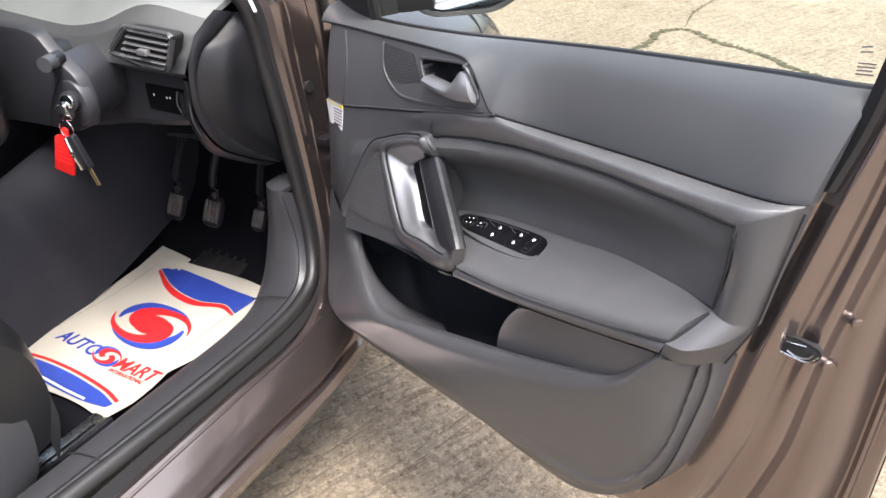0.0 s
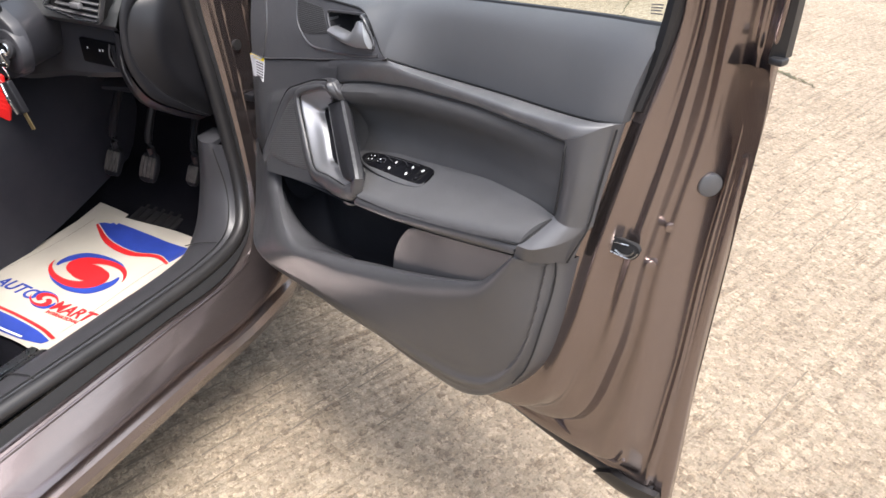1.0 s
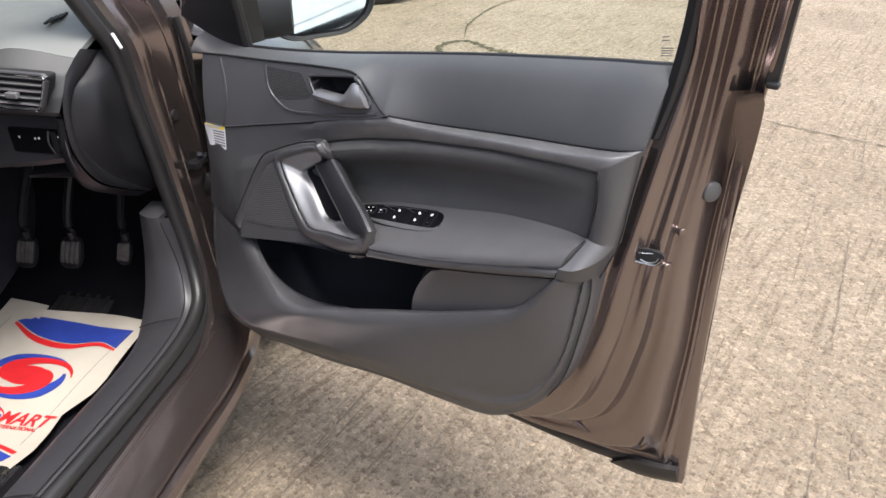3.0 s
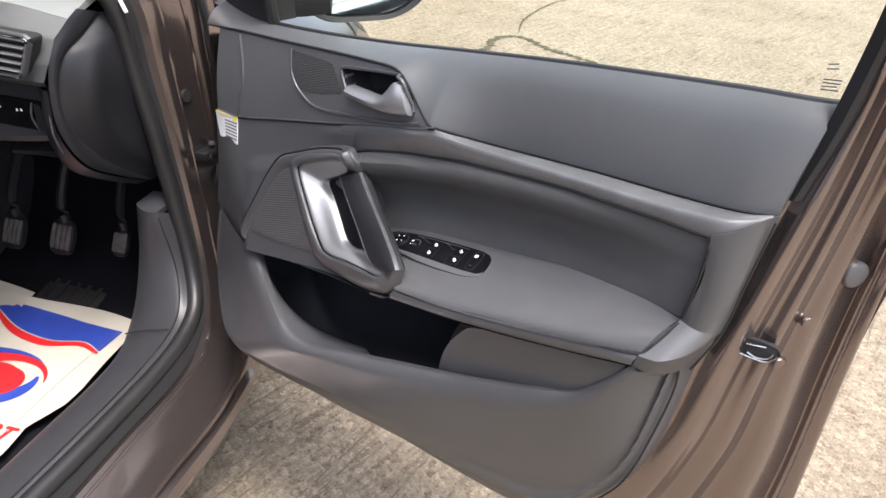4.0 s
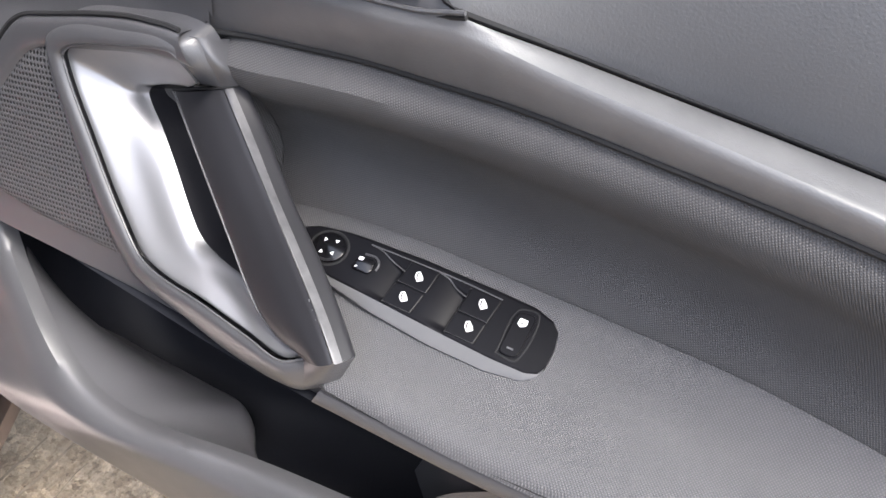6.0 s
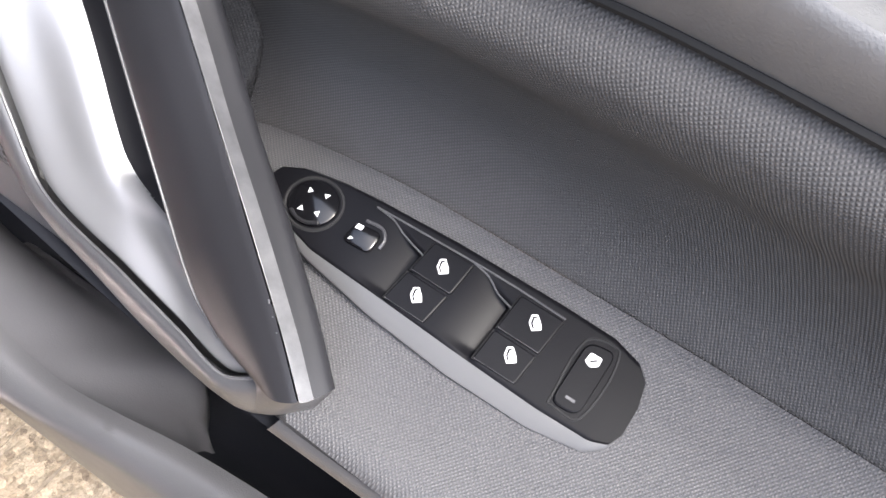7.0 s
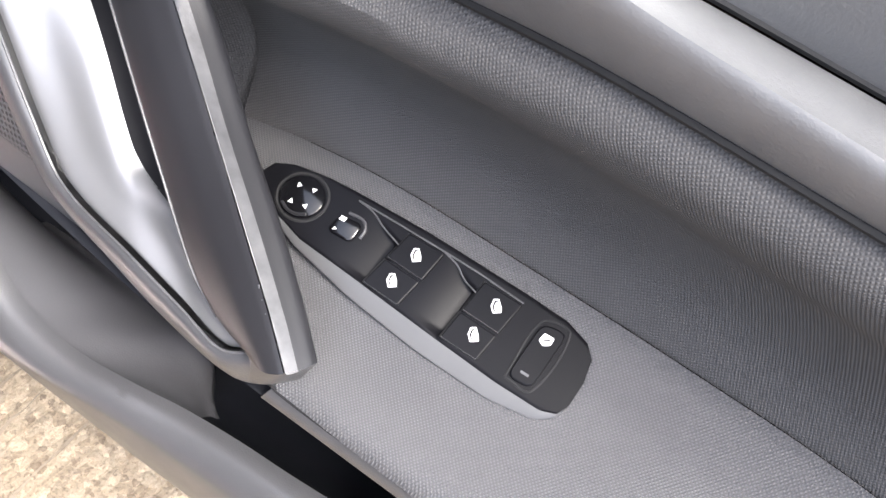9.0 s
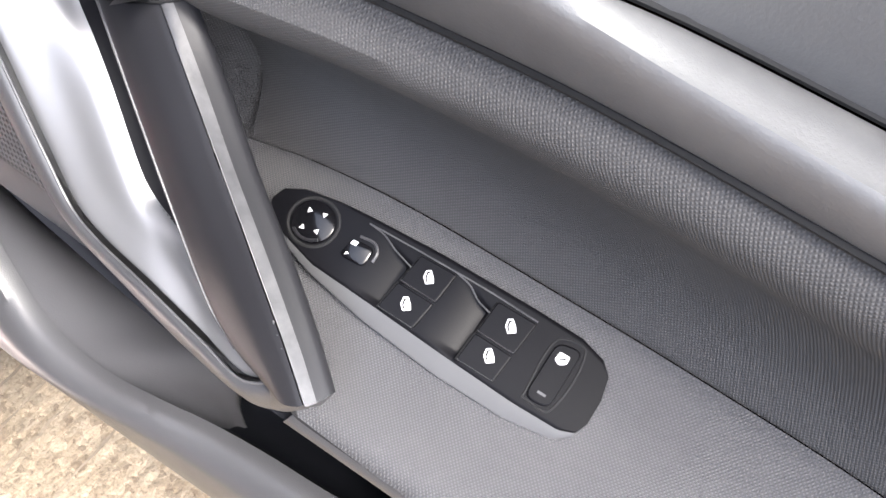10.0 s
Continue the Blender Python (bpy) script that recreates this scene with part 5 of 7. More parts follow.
# weather strip in the shut face
part("edge_strip", loft([[(0.480, 0.112, 1.008), (0.486, 0.095, 1.10), (0.51, 0.005, 1.40)], [(0.484, 0.104, 1.006), (0.490, 0.088, 1.10), (0.52, -0.006, 1.40)], [(0.497, 0.108, 1.010), (0.502, 0.090, 1.10), (0.53, -0.002, 1.40)]], 20, 6, (0, 0.012, 0)), RUBBER, door, "black rubber strip on the window post")
part("strip_end", box((0.486, 0.098, 1.004), (0.500, 0.112, 1.011), 0.002), RUBBER, door)
# window
part("window_channel", loft([[(0.372, 0.058, 0.93), (0.385, 0.062, 1.0), (0.396, 0.055, 1.10), (0.43, -0.06, 1.40)], [(0.386, 0.050, 0.935), (0.398, 0.058, 1.0), (0.410, 0.050, 1.10), (0.446, -0.065, 1.40)], [(0.392, 0.066, 0.935), (0.404, 0.072, 1.0), (0.414, 0.064, 1.10), (0.45, -0.05, 1.40)]], 30, 6, (0, 0.015, 0)), RUBBER, door, "black rubber window channel")
glass_bm = loft([[(-0.37, 0.078, 0.90), (0.0, 0.083, 0.94), (0.40, 0.085, 0.99)], [(-0.37, 0.048, 1.0), (0.0, 0.060, 1.05), (0.41, 0.064, 1.10)], [(-0.20, -0.07, 1.37), (0.1, -0.062, 1.39), (0.44, -0.055, 1.40)]], 20, 12, None)
if sum(f.normal.y for f in glass_bm.faces) > 0:
    bmesh.ops.reverse_faces(glass_bm, faces=glass_bm.faces)
win = part("window_glass", glass_bm, GLASS, door, "clear slightly green side window")
win.visible_shadow = False
part("belt_seal", tube(off(BELT, dy=0.010, dz=-0.002), 0.004, 70, 8), RUBBER, door, "black window seal")
bars = bmesh.new()
for k, (w, z0) in enumerate(((0.008, 1.052), (0.009, 1.048), (0.014, 1.039), (0.014, 1.036), (0.012, 1.033), (0.014, 1.030))):
    for v in (0,):
        q = [bars.verts.new((0.370 + dx * w, 0.0655 - (z0 - 1.05) * 0.1, z0 + dz)) for dx, dz in ((0, 0), (1, 0.002), (1, 0.0032), (0, 0.0012))]
        bars.faces.new(q)
part("glass_marking", bars, INKGREY, door, smooth=False)
part("window_frame", loft([[(0.44, -0.06, 1.40), (0.1, -0.07, 1.41), (-0.2, -0.07, 1.38), (-0.40, 0.0, 1.15), (-0.53, 0.058, 0.965)], [(0.47, -0.02, 1.43), (0.1, -0.03, 1.44), (-0.23, -0.03, 1.41), (-0.44, 0.03, 1.16), (-0.56, 0.08, 0.965)], [(0.44, 0.0, 1.41), (0.1, -0.01, 1.42), (-0.21, -0.01, 1.39), (-0.41, 0.06, 1.15), (-0.54, 0.10, 0.965)]], 40, 8, (0, 0.01, -0.01)), PAINTIN, door, "brown upper window frame")
# mirror base and mirror
part("mirror_base", loft([[(-0.53, 0.056, 0.965), (-0.44, 0.058, 0.938), (-0.37, 0.060, 0.932)], [(-0.50, 0.050, 1.03), (-0.43, 0.045, 1.03), (-0.365, 0.045, 1.03)], [(-0.43, 0.02, 1.13), (-0.40, 0.018, 1.14), (-0.36, 0.012, 1.15)]], 14, 10, (0, 0.05, 0)), DARKPLASTIC, door, "black triangular mirror base")
part("quarter_bar", tube([(-0.365, 0.066, 0.925), (-0.36, 0.045, 1.03), (-0.35, 0.0, 1.17)], 0.009, 20, 8), RUBBER, door)
MV = V((0.80, -0.60, 0.10)).normalized()
MO = V((-0.350, 0.235, 0.985))
MC = look(MO, MO - MV)
face = rounded([(-0.092, -0.040), (-0.055, -0.064), (0.045, -0.058), (0.088, -0.028), (0.098, 0.03), (0.08, 0.06), (-0.085, 0.06)], 0.03, 5)
part("mirror_housing", slab(face, MC, -0.05, 0.0, 0.0), DARKPLASTIC, door, "black door mirror housing")
shell = bmesh.new()
rings = []
for k, d in ((1.0, 0.002), (1.03, -0.012), (1.12, -0.014), (1.17, 0.0), (1.16, 0.03), (1.02, 0.075), (0.7, 0.11), (0.25, 0.125)):
    rings.append([shell.verts.new(MC @ V((p[0] * k, p[1] * k, -d))) for p in face])
for a, b in zip(rings, rings[1:]):
    for i in range(len(face)):
        shell.faces.new((a[i], a[(i + 1) % len(face)], b[(i + 1) % len(face)], b[i]))
shell.faces.new(rings[-1])
bmesh.ops.recalc_face_normals(shell, faces=shell.faces)
part("shell", shell, DARKPLASTIC, door, "black plastic mirror shell")
glass_o = [(p[0] * 0.97, p[1] * 0.97) for p in face]
part("mirror_glass", slab(glass_o, MC, 0.002, 0.0045), MIRROR, door, "mirror glass")
part("mirror_arm", loft([[(-0.47, 0.10, 0.94), (-0.43, 0.14, 0.925), (-0.39, 0.20, 0.925)], [(-0.44, 0.07, 0.945), (-0.40, 0.11, 0.93), (-0.37, 0.18, 0.93)], [(-0.43, 0.07, 1.0), (-0.40, 0.11, 0.99), (-0.37, 0.18, 0.99)], [(-0.46, 0.11, 1.05), (-0.42, 0.15, 1.05), (-0.39, 0.21, 1.04)]], 14, 12, (-0.02, 0.03, 0)), DARKPLASTIC, door)

# ---- car body round the door opening ----
body = auto
SEAL = [(0.20, -0.16, 1.20), (0.145, -0.10, 1.05), (0.118, -0.075, 0.97), (0.098, -0.062, 0.92), (0.082, -0.06, 0.82), (0.068, -0.05, 0.70), (0.060, -0.036, 0.55), (0.074, -0.014, 0.44), (0.12, 0.012, 0.385), (0.21, 0.026, 0.365), (0.40, 0.030, 0.365), (0.60, 0.026, 0.37), (0.80, 0.018, 0.375), (1.05, 0.012, 0.385)]
part("door_seal", tube(cars(SEAL), 0.0150, 130, 12), RUBBER, body, "black rubber door seal")
trim = [
    cars([(0.080, -0.105, 0.570), (0.090, -0.115, 0.45), (0.13, -0.125, 0.335), (0.25, -0.118, 0.262), (0.45, -0.118, 0.258), (0.8, -0.118, 0.258), (1.1, -0.118, 0.258)]),
    cars([(0.094, -0.090, 0.570), (0.100, -0.098, 0.45), (0.145, -0.105, 0.345), (0.255, -0.096, 0.315), (0.45, -0.094, 0.316), (0.8, -0.094, 0.318), (1.1, -0.094, 0.318)]),
    cars([(0.103, -0.068, 0.572), (0.108, -0.075, 0.45), (0.152, -0.068, 0.362), (0.26, -0.060, 0.350), (0.45, -0.058, 0.354), (0.8, -0.065, 0.357), (1.1, -0.07, 0.36)]),
    cars([(0.098, -0.052, 0.571), (0.095, -0.036, 0.46), (0.142, -0.012, 0.386), (0.25, 0.004, 0.372), (0.45, 0.008, 0.376), (0.8, 0.0, 0.383), (1.1, -0.005, 0.39)]),
    cars([(0.075, -0.044, 0.56), (0.080, -0.022, 0.45), (0.13, 0.004, 0.385), (0.24, 0.016, 0.372), (0.45, 0.022, 0.372), (0.8, 0.012, 0.38), (1.1, 0.008, 0.388)]),
]
part("sill_trim", loft(trim, 70, 24, None), KICK, body, "black plastic sill trim and kick panel")
part("kick_top", loft([cars([(0.080, -0.105, 0.570), (0.094, -0.090, 0.571), (0.103, -0.068, 0.572), (0.098, -0.052, 0.571)]), cars([(0.03, -0.105, 0.572), (0.03, -0.09, 0.573), (0.03, -0.068, 0.574), (0.03, -0.05, 0.573)])], 10, 4, (0, 0, -0.01)), KICK, body)
part("sill_groove", tube(cars([(0.097, -0.050, 0.56), (0.097, -0.030, 0.45), (0.144, -0.008, 0.3875), (0.25, 0.006, 0.374), (0.45, 0.010, 0.378), (0.8, 0.002, 0.385), (1.1, -0.003, 0.392)]), 0.0014, 80, 6), GAP, body)
part("sill_joint", tube(cars([(0.645, -0.105, 0.320), (0.645, -0.062, 0.359), (0.645, 0.0, 0.383), (0.645, 0.015, 0.380)]), 0.0013, 20, 6), GAP, body)
part("sill_joint", tube(cars([(0.175, -0.105, 0.340), (0.178, -0.06, 0.362), (0.18, -0.004, 0.381)]), 0.0011, 20, 6), GAP, body)
RUN = [0.22, 0.40, 0.60, 0.80, 1.05, 1.5]
PILLAR = [
    [(0.20, -0.15, 1.20), (0.140, -0.09, 1.05), (0.112, -0.066, 0.97), (0.092, -0.053, 0.92), (0.076, -0.051, 0.82), (0.062, -0.042, 0.70), (0.054, -0.028, 0.55), (0.068, -0.008, 0.435), (0.116, 0.020, 0.377)],
    [(0.17, -0.13, 1.21), (0.110, -0.075, 1.05), (0.085, -0.050, 0.97), (0.068, -0.036, 0.92), (0.056, -0.034, 0.82), (0.046, -0.026, 0.70), (0.042, -0.012, 0.55), (0.056, 0.008, 0.428), (0.108, 0.036, 0.366)],
    [(0.15, -0.135, 1.22), (0.085, -0.078, 1.06), (0.058, -0.050, 0.98), (0.040, -0.036, 0.92), (0.030, -0.032, 0.82), (0.022, -0.024, 0.70), (0.022, -0.008, 0.55), (0.038, 0.016, 0.42), (0.098, 0.046, 0.352)],
    [(0.12, -0.12, 1.23), (0.05, -0.062, 1.07), (0.020, -0.034, 0.99), (0.004, -0.018, 0.92), (-0.004, -0.014, 0.82), (-0.010, -0.006, 0.70), (-0.006, 0.010, 0.55), (0.012, 0.036, 0.41), (0.075, 0.078, 0.335)],
    [(0.10, -0.11, 1.24), (0.02, -0.055, 1.08), (-0.012, -0.024, 1.0), (-0.030, -0.006, 0.92), (-0.040, 0.0, 0.82), (-0.046, 0.008, 0.70), (-0.042, 0.022, 0.55), (-0.016, 0.052, 0.40), (0.055, 0.098, 0.315)],
    [(0.06, -0.10, 1.25), (-0.02, -0.05, 1.09), (-0.055, -0.018, 1.0), (-0.075, 0.0, 0.92), (-0.085, 0.004, 0.82), (-0.085, 0.012, 0.70), (-0.078, 0.028, 0.55), (-0.045, 0.058, 0.37), (0.035, 0.104, 0.265)],
    [(0.04, -0.12, 1.25), (-0.04, -0.08, 1.09), (-0.08, -0.05, 1.0), (-0.11, -0.04, 0.92), (-0.12, -0.03, 0.82), (-0.12, -0.02, 0.70), (-0.11, 0.0, 0.55), (-0.08, 0.04, 0.34), (0.02, 0.085, 0.205)],
    [(0.04, -0.16, 1.25), (-0.06, -0.14, 1.09), (-0.1, -0.12, 1.0), (-0.13, -0.11, 0.92), (-0.14, -0.10, 0.82), (-0.14, -0.09, 0.70), (-0.13, -0.06, 0.55), (-0.10, 0.0, 0.33), (0.0, 0.05, 0.175)],
]
FRACS = (0.0, 0.08, 0.14, 0.19, 0.23, 0.38, 0.52, 0.56, 0.62, 0.66, 0.70, 0.80, 0.90, 1.0)
PROFILE = ((0.036, 0.356), (0.050, 0.328), (0.060, 0.322), (0.066, 0.332), (0.071, 0.329), (0.100, 0.309), (0.124, 0.287), (0.128, 0.280), (0.114, 0.270), (0.113, 0.263), (0.130, 0.254), (0.136, 0.238), (0.122, 0.205), (0.060, 0.178))
shell_rows = []
for f, (b, z) in zip(FRACS, PROFILE):
    k = min(int(f * 7), 6)
    w = f * 7 - k
    line = [tuple(p + (q - p) * w for p, q in zip(P0, P1)) for P0, P1 in zip(PILLAR[k], PILLAR[k + 1])]
    shell_rows.append(cars(line + [(r, b, z) for r in RUN]))
part("sill_and_pillar", loft(shell_rows, 130, 52, None, smooth=False, even=False), PAINT, body, "brown metallic sill and windscreen pillar", angle=22)
def between_rows(p, q, t, lift=0.0):
    return [tuple(u + (v - u) * t for u, v in zip(m, n)) for m, n in zip(p, q)]


part("pillar_bead", tube(cars(between_rows(PILLAR[2], PILLAR[3], 0.15)[:8]), 0.0035, 60, 8), PAINT, body)
part("pillar_bead", tube(cars(between_rows(PILLAR[3], PILLAR[4], 0.25)[:6]), 0.003, 50, 8), PAINT, body)
# dark strip laid over the paint for the shade in the valley
part("valley_shade", loft([[p + OUT * 0.003 + V((0, 0, 0.003)) for p in shell_rows[0]], [p.lerp(q, 0.72) + OUT * 0.003 + V((0, 0, 0.002)) for p, q in zip(shell_rows[0], shell_rows[1])]], 130, 4, None, even=False), GAP, body, "black strip standing for shade in the valley beside the seal")
part("sill_bead", tube(cars([(0.16, 0.060, 0.338), (0.22, 0.0655, 0.3325), (0.40, 0.0665, 0.3325), (0.60, 0.0665, 0.3325), (0.80, 0.0665, 0.3325), (1.05, 0.0665, 0.3325), (1.5, 0.0665, 0.3325)]), 0.003, 60, 8), PAINT, body)
# added dark panel for the pillar to reflect instead of bright ground
part("wing_dark_panel", loft([cars([(-0.105, 0.082, 0.24), (-0.105, 0.108, 0.5), (-0.105, 0.105, 0.72), (-0.105, 0.08, 0.83), (-0.09, 0.0, 0.885)]), cars([(-0.13, -0.02, 0.26), (-0.14, -0.05, 0.5), (-0.14, -0.08, 0.7), (-0.14, -0.09, 0.82), (-0.13, -0.10, 0.92)])], 30, 8, None), DARKPLASTIC, body, "added dark panel closing the gap behind the front wing")
part("pillar_plug", slab([(0.011 * math.cos(2 * math.pi * k / 16), 0.011 * math.sin(2 * math.pi * k / 16)) for k in range(16)], look(car(0.012, -0.022, 0.764), car(0.02, 0.4, 0.8)), -0.006, 0.002, 0.001), RUBBER, body, "black round plug")
strap = part("check_strap", box((-0.012, -0.03, -0.008), (0.012, 0.05, 0.008), 0.003, Matrix.Translation(car(-0.01, 0.0, 0.655)) @ pose(0, 0, 0, 0, 0, 25)), DARKPLASTIC, body, "dark steel door check strap and bolts")
for da, dz in ((-0.018, 0.006), (0.014, -0.004), (0.0, 0.016)):
    part("bolt", slab([(0.007 * math.cos(2 * math.pi * k / 6), 0.007 * math.sin(2 * math.pi * k / 6)) for k in range(6)], look(car(-0.01 + da, 0.008, 0.655 + dz), car(0.2, -0.5, 0.70)), -0.006, 0.004, 0.001), DARKPLASTIC, strap)
gaiter = [car(-0.02, -0.004, 0.60), car(-0.05, 0.04, 0.585), V((-0.50, 0.05, 0.585)), V((-0.44, 0.01, 0.60))]
part("rubber_gaiter", tube(gaiter, 0.02, 24, 10, flat=1.3), RUBBER, body, "black rubber wiring gaiter")
part("pillar_rubber", tube(cars([(-0.03, 0.0, 0.95), (-0.035, 0.012, 0.85), (-0.04, 0.016, 0.72), (-0.035, 0.024, 0.60)]), 0.008, 40, 8), RUBBER, body)

# front wing and bonnet, ahead of the door opening
front_secs = [
    cars([(-0.10, 0.085, 0.23), (-0.10, 0.115, 0.50), (-0.10, 0.112, 0.72), (-0.10, 0.085, 0.84), (-0.10, 0.00, 0.895), (-0.10, -0.3, 0.93), (-0.10, -0.75, 0.94), (-0.10, -1.2, 0.93), (-0.10, -1.5, 0.895), (-0.10, -1.59, 0.84), (-0.10, -1.61, 0.6), (-0.10, -1.59, 0.23)]),
    cars([(-0.35, 0.09, 0.24), (-0.35, 0.128, 0.50), (-0.35, 0.124, 0.70), (-0.35, 0.095, 0.80), (-0.35, 0.00, 0.855), (-0.35, -0.3, 0.90), (-0.35, -0.75, 0.915), (-0.35, -1.2, 0.90), (-0.35, -1.5, 0.855), (-0.35, -1.595, 0.80), (-0.35, -1.63, 0.6), (-0.35, -1.59, 0.24)]),
    cars([(-0.62, 0.075, 0.25), (-0.62, 0.115, 0.50), (-0.62, 0.10, 0.65), (-0.62, 0.065, 0.745), (-0.62, -0.03, 0.80), (-0.62, -0.3, 0.85), (-0.62, -0.75, 0.865), (-0.62, -1.2, 0.85), (-0.62, -1.47, 0.80), (-0.62, -1.565, 0.745), (-0.62, -1.615, 0.6), (-0.62, -1.575, 0.25)]),
    cars([(-0.85, 0.0, 0.27), (-0.85, 0.03, 0.48), (-0.85, 0.01, 0.60), (-0.85, -0.04, 0.67), (-0.85, -0.14, 0.72), (-0.85, -0.35, 0.77), (-0.85, -0.75, 0.79), (-0.85, -1.15, 0.77), (-0.85, -1.36, 0.72), (-0.85, -1.46, 0.67), (-0.85, -1.53, 0.55), (-0.85, -1.5, 0.27)]),
    cars([(-1.02, -0.16, 0.30), (-1.03, -0.15, 0.45), (-1.02, -0.17, 0.55), (-1.02, -0.2, 0.60), (-1.02, -0.28, 0.64), (-1.03, -0.45, 0.67), (-1.04, -0.75, 0.68), (-1.03, -1.05, 0.67), (-1.02, -1.22, 0.64), (-1.02, -1.3, 0.60), (-1.03, -1.35, 0.5), (-1.02, -1.34, 0.30)]),
    cars([(-1.06, -0.3, 0.30), (-1.08, -0.3, 0.42), (-1.07, -0.32, 0.50), (-1.06, -0.35, 0.54), (-1.05, -0.4, 0.57), (-1.06, -0.55, 0.58), (-1.07, -0.75, 0.59), (-1.06, -0.95, 0.58), (-1.05, -1.1, 0.57), (-1.06, -1.15, 0.54), (-1.08, -1.2, 0.42), (-1.06, -1.2, 0.30)]),
]
ARCHC = V((-0.44, 0.31))
CINV = CARM.inverted()


def off_arch(c):
    q = CINV @ c
    return not (q.z < 0.66 and (V((q.x, q.z)) - ARCHC).length < 0.345)


part("front_wing", loft(front_secs, 90, 60, None, keep=off_arch, even=False), PAINT, body, "brown metallic bonnet and front wing")
part("wing_gap", tube(cars([(-0.50, 0.127, 0.52), (-0.50, 0.115, 0.68), (-0.50, 0.084, 0.775), (-0.50, 0.0, 0.828), (-0.48, -0.1, 0.85)]), 0.003, 30, 6), GAP, body)
WM = Matrix.Translation(car(-0.44, 0.03, 0.31)) @ CARM.to_3x3().to_4x4() @ pose(0, 0, 0, -90, 0, 0)
circ = [(0.31 * math.cos(2 * math.pi * k / 36), 0.31 * math.sin(2 * math.pi * k / 36)) for k in range(36)]
tyre = part("wheel", slab(circ, WM, -0.16, 0.05, 0.03), RUBBER, body)
part("rim", slab([(p[0] * 0.68, p[1] * 0.68) for p in circ], WM, 0.02, 0.054, 0.006), STEEL, tyre)

# car side behind the door opening
rear_secs = [cars([(a, 0.075 + k, 0.22), (a, 0.125 + k, 0.45), (a, 0.12 + k, 0.75), (a, 0.10 + k, 0.92), (a, 0.05 + k, 0.985)]) for a, k in ((1.10, 0.0), (1.6, 0.012), (2.3, 0.01), (2.8, -0.03), (3.0, -0.14), (3.04, -0.5), (3.04, -1.0))]
ARCHR = V((2.17, 0.31))


def off_rear_arch(c):
    q = CINV @ c
    return (V((q.x, q.z)) - ARCHR).length > 0.345


part("rear_side", loft(rear_secs, 30, 90, None, keep=off_rear_arch, even=False), PAINT, body, "brown metallic rear door and quarter panel")
part("rear_glass", loft([cars([(a, 0.045 + k, 0.988), (a, -0.04 + k, 1.2), (a, -0.13 + k, 1.385)]) for a, k in ((1.14, 0.0), (1.7, 0.01), (2.3, 0.0), (2.75, -0.12), (2.86, -0.5), (2.86, -1.0))], 16, 40, None), CARDARK, body, "dark rear side windows")
part("centre_pillar", loft([cars([(1.06, 0.03, 0.36), (1.08, 0.05, 0.7), (1.10, 0.03, 0.98), (1.16, -0.13, 1.385)]), cars([(1.10, 0.075, 0.22), (1.10, 0.12, 0.7), (1.12, 0.05, 0.985), (1.18, -0.125, 1.39)])], 30, 6, None), PAINT, body)
WR = Matrix.Translation(car(2.17, 0.03, 0.31)) @ CARM.to_3x3().to_4x4() @ pose(0, 0, 0, -90, 0, 0)
tyre = part("wheel", slab(circ, WR, -0.16, 0.05, 0.03), RUBBER, body)
part("rim", slab([(p[0] * 0.68, p[1] * 0.68) for p in circ], WR, 0.02, 0.054, 0.006), STEEL, tyre)

# floor, firewall, far side, roof: plain inside of the car
floor_rows = [cars([(1.6, -1.45, 0.22), (1.6, -0.12, 0.22)]), cars([(0.6, -1.45, 0.22), (0.6, -0.12, 0.22)]), cars([(0.10, -1.45, 0.222), (0.10, -0.12, 0.222)]), cars([(-0.02, -1.45, 0.25), (-0.02, -0.10, 0.25)]), cars([(-0.16, -1.45, 0.36), (-0.16, -0.08, 0.36)]), cars([(-0.24, -1.45, 0.60), (-0.24, -0.08, 0.60)]), cars([(-0.24, -1.45, 0.95), (-0.24, -0.08, 0.95)])]
part("floor_carpet", loft(floor_rows, 30, 40, None), CARPET, body, "black floor carpet")
tun = [cars([(1.5, -0.50, 0.22), (0.6, -0.50, 0.22), (0.2, -0.56, 0.24), (-0.2, -0.60, 0.34)]), cars([(1.5, -0.56, 0.40), (0.6, -0.56, 0.42), (0.2, -0.60, 0.50), (-0.2, -0.62, 0.62)]), cars([(1.5, -0.70, 0.44), (0.6, -0.70, 0.46), (0.2, -0.70, 0.56), (-0.2, -0.70, 0.70)]), cars([(1.5, -0.9, 0.22), (0.6, -0.9, 0.22), (0.2, -0.9, 0.25), (-0.2, -0.9, 0.34)])]
part("centre_console", loft(tun, 30, 20, None), CONSOLE, body, "dark grey plastic centre console side")
# unseen far side, back wall and roof shut light out of the cabin
part("far_side", loft([cars([(-0.1, -1.58, 0.2), (2.8, -1.58, 0.2), (3.0, -1.4, 0.2)]), cars([(-0.1, -1.60, 0.95), (2.8, -1.60, 0.95), (3.0, -1.4, 0.95)]), cars([(0.45, -1.36, 1.36), (2.6, -1.38, 1.38), (2.86, -1.3, 1.33)])], 20, 8, None), DARKPLASTIC, body)
part("unseen_back_wall", loft([cars([(1.65, -1.46, 0.2), (1.65, 0.0, 0.2)]), cars([(1.75, -1.40, 1.38), (1.75, -0.1, 1.38)])], 8, 4, None), DARKPLASTIC, body)
screen = loft([cars([(-0.12, -0.10, 0.945), (-0.16, -0.75, 0.95), (-0.12, -1.45, 0.945)]), cars([(0.44, -0.18, 1.355), (0.42, -0.75, 1.405), (0.44, -1.34, 1.355)])], 16, 8, None)
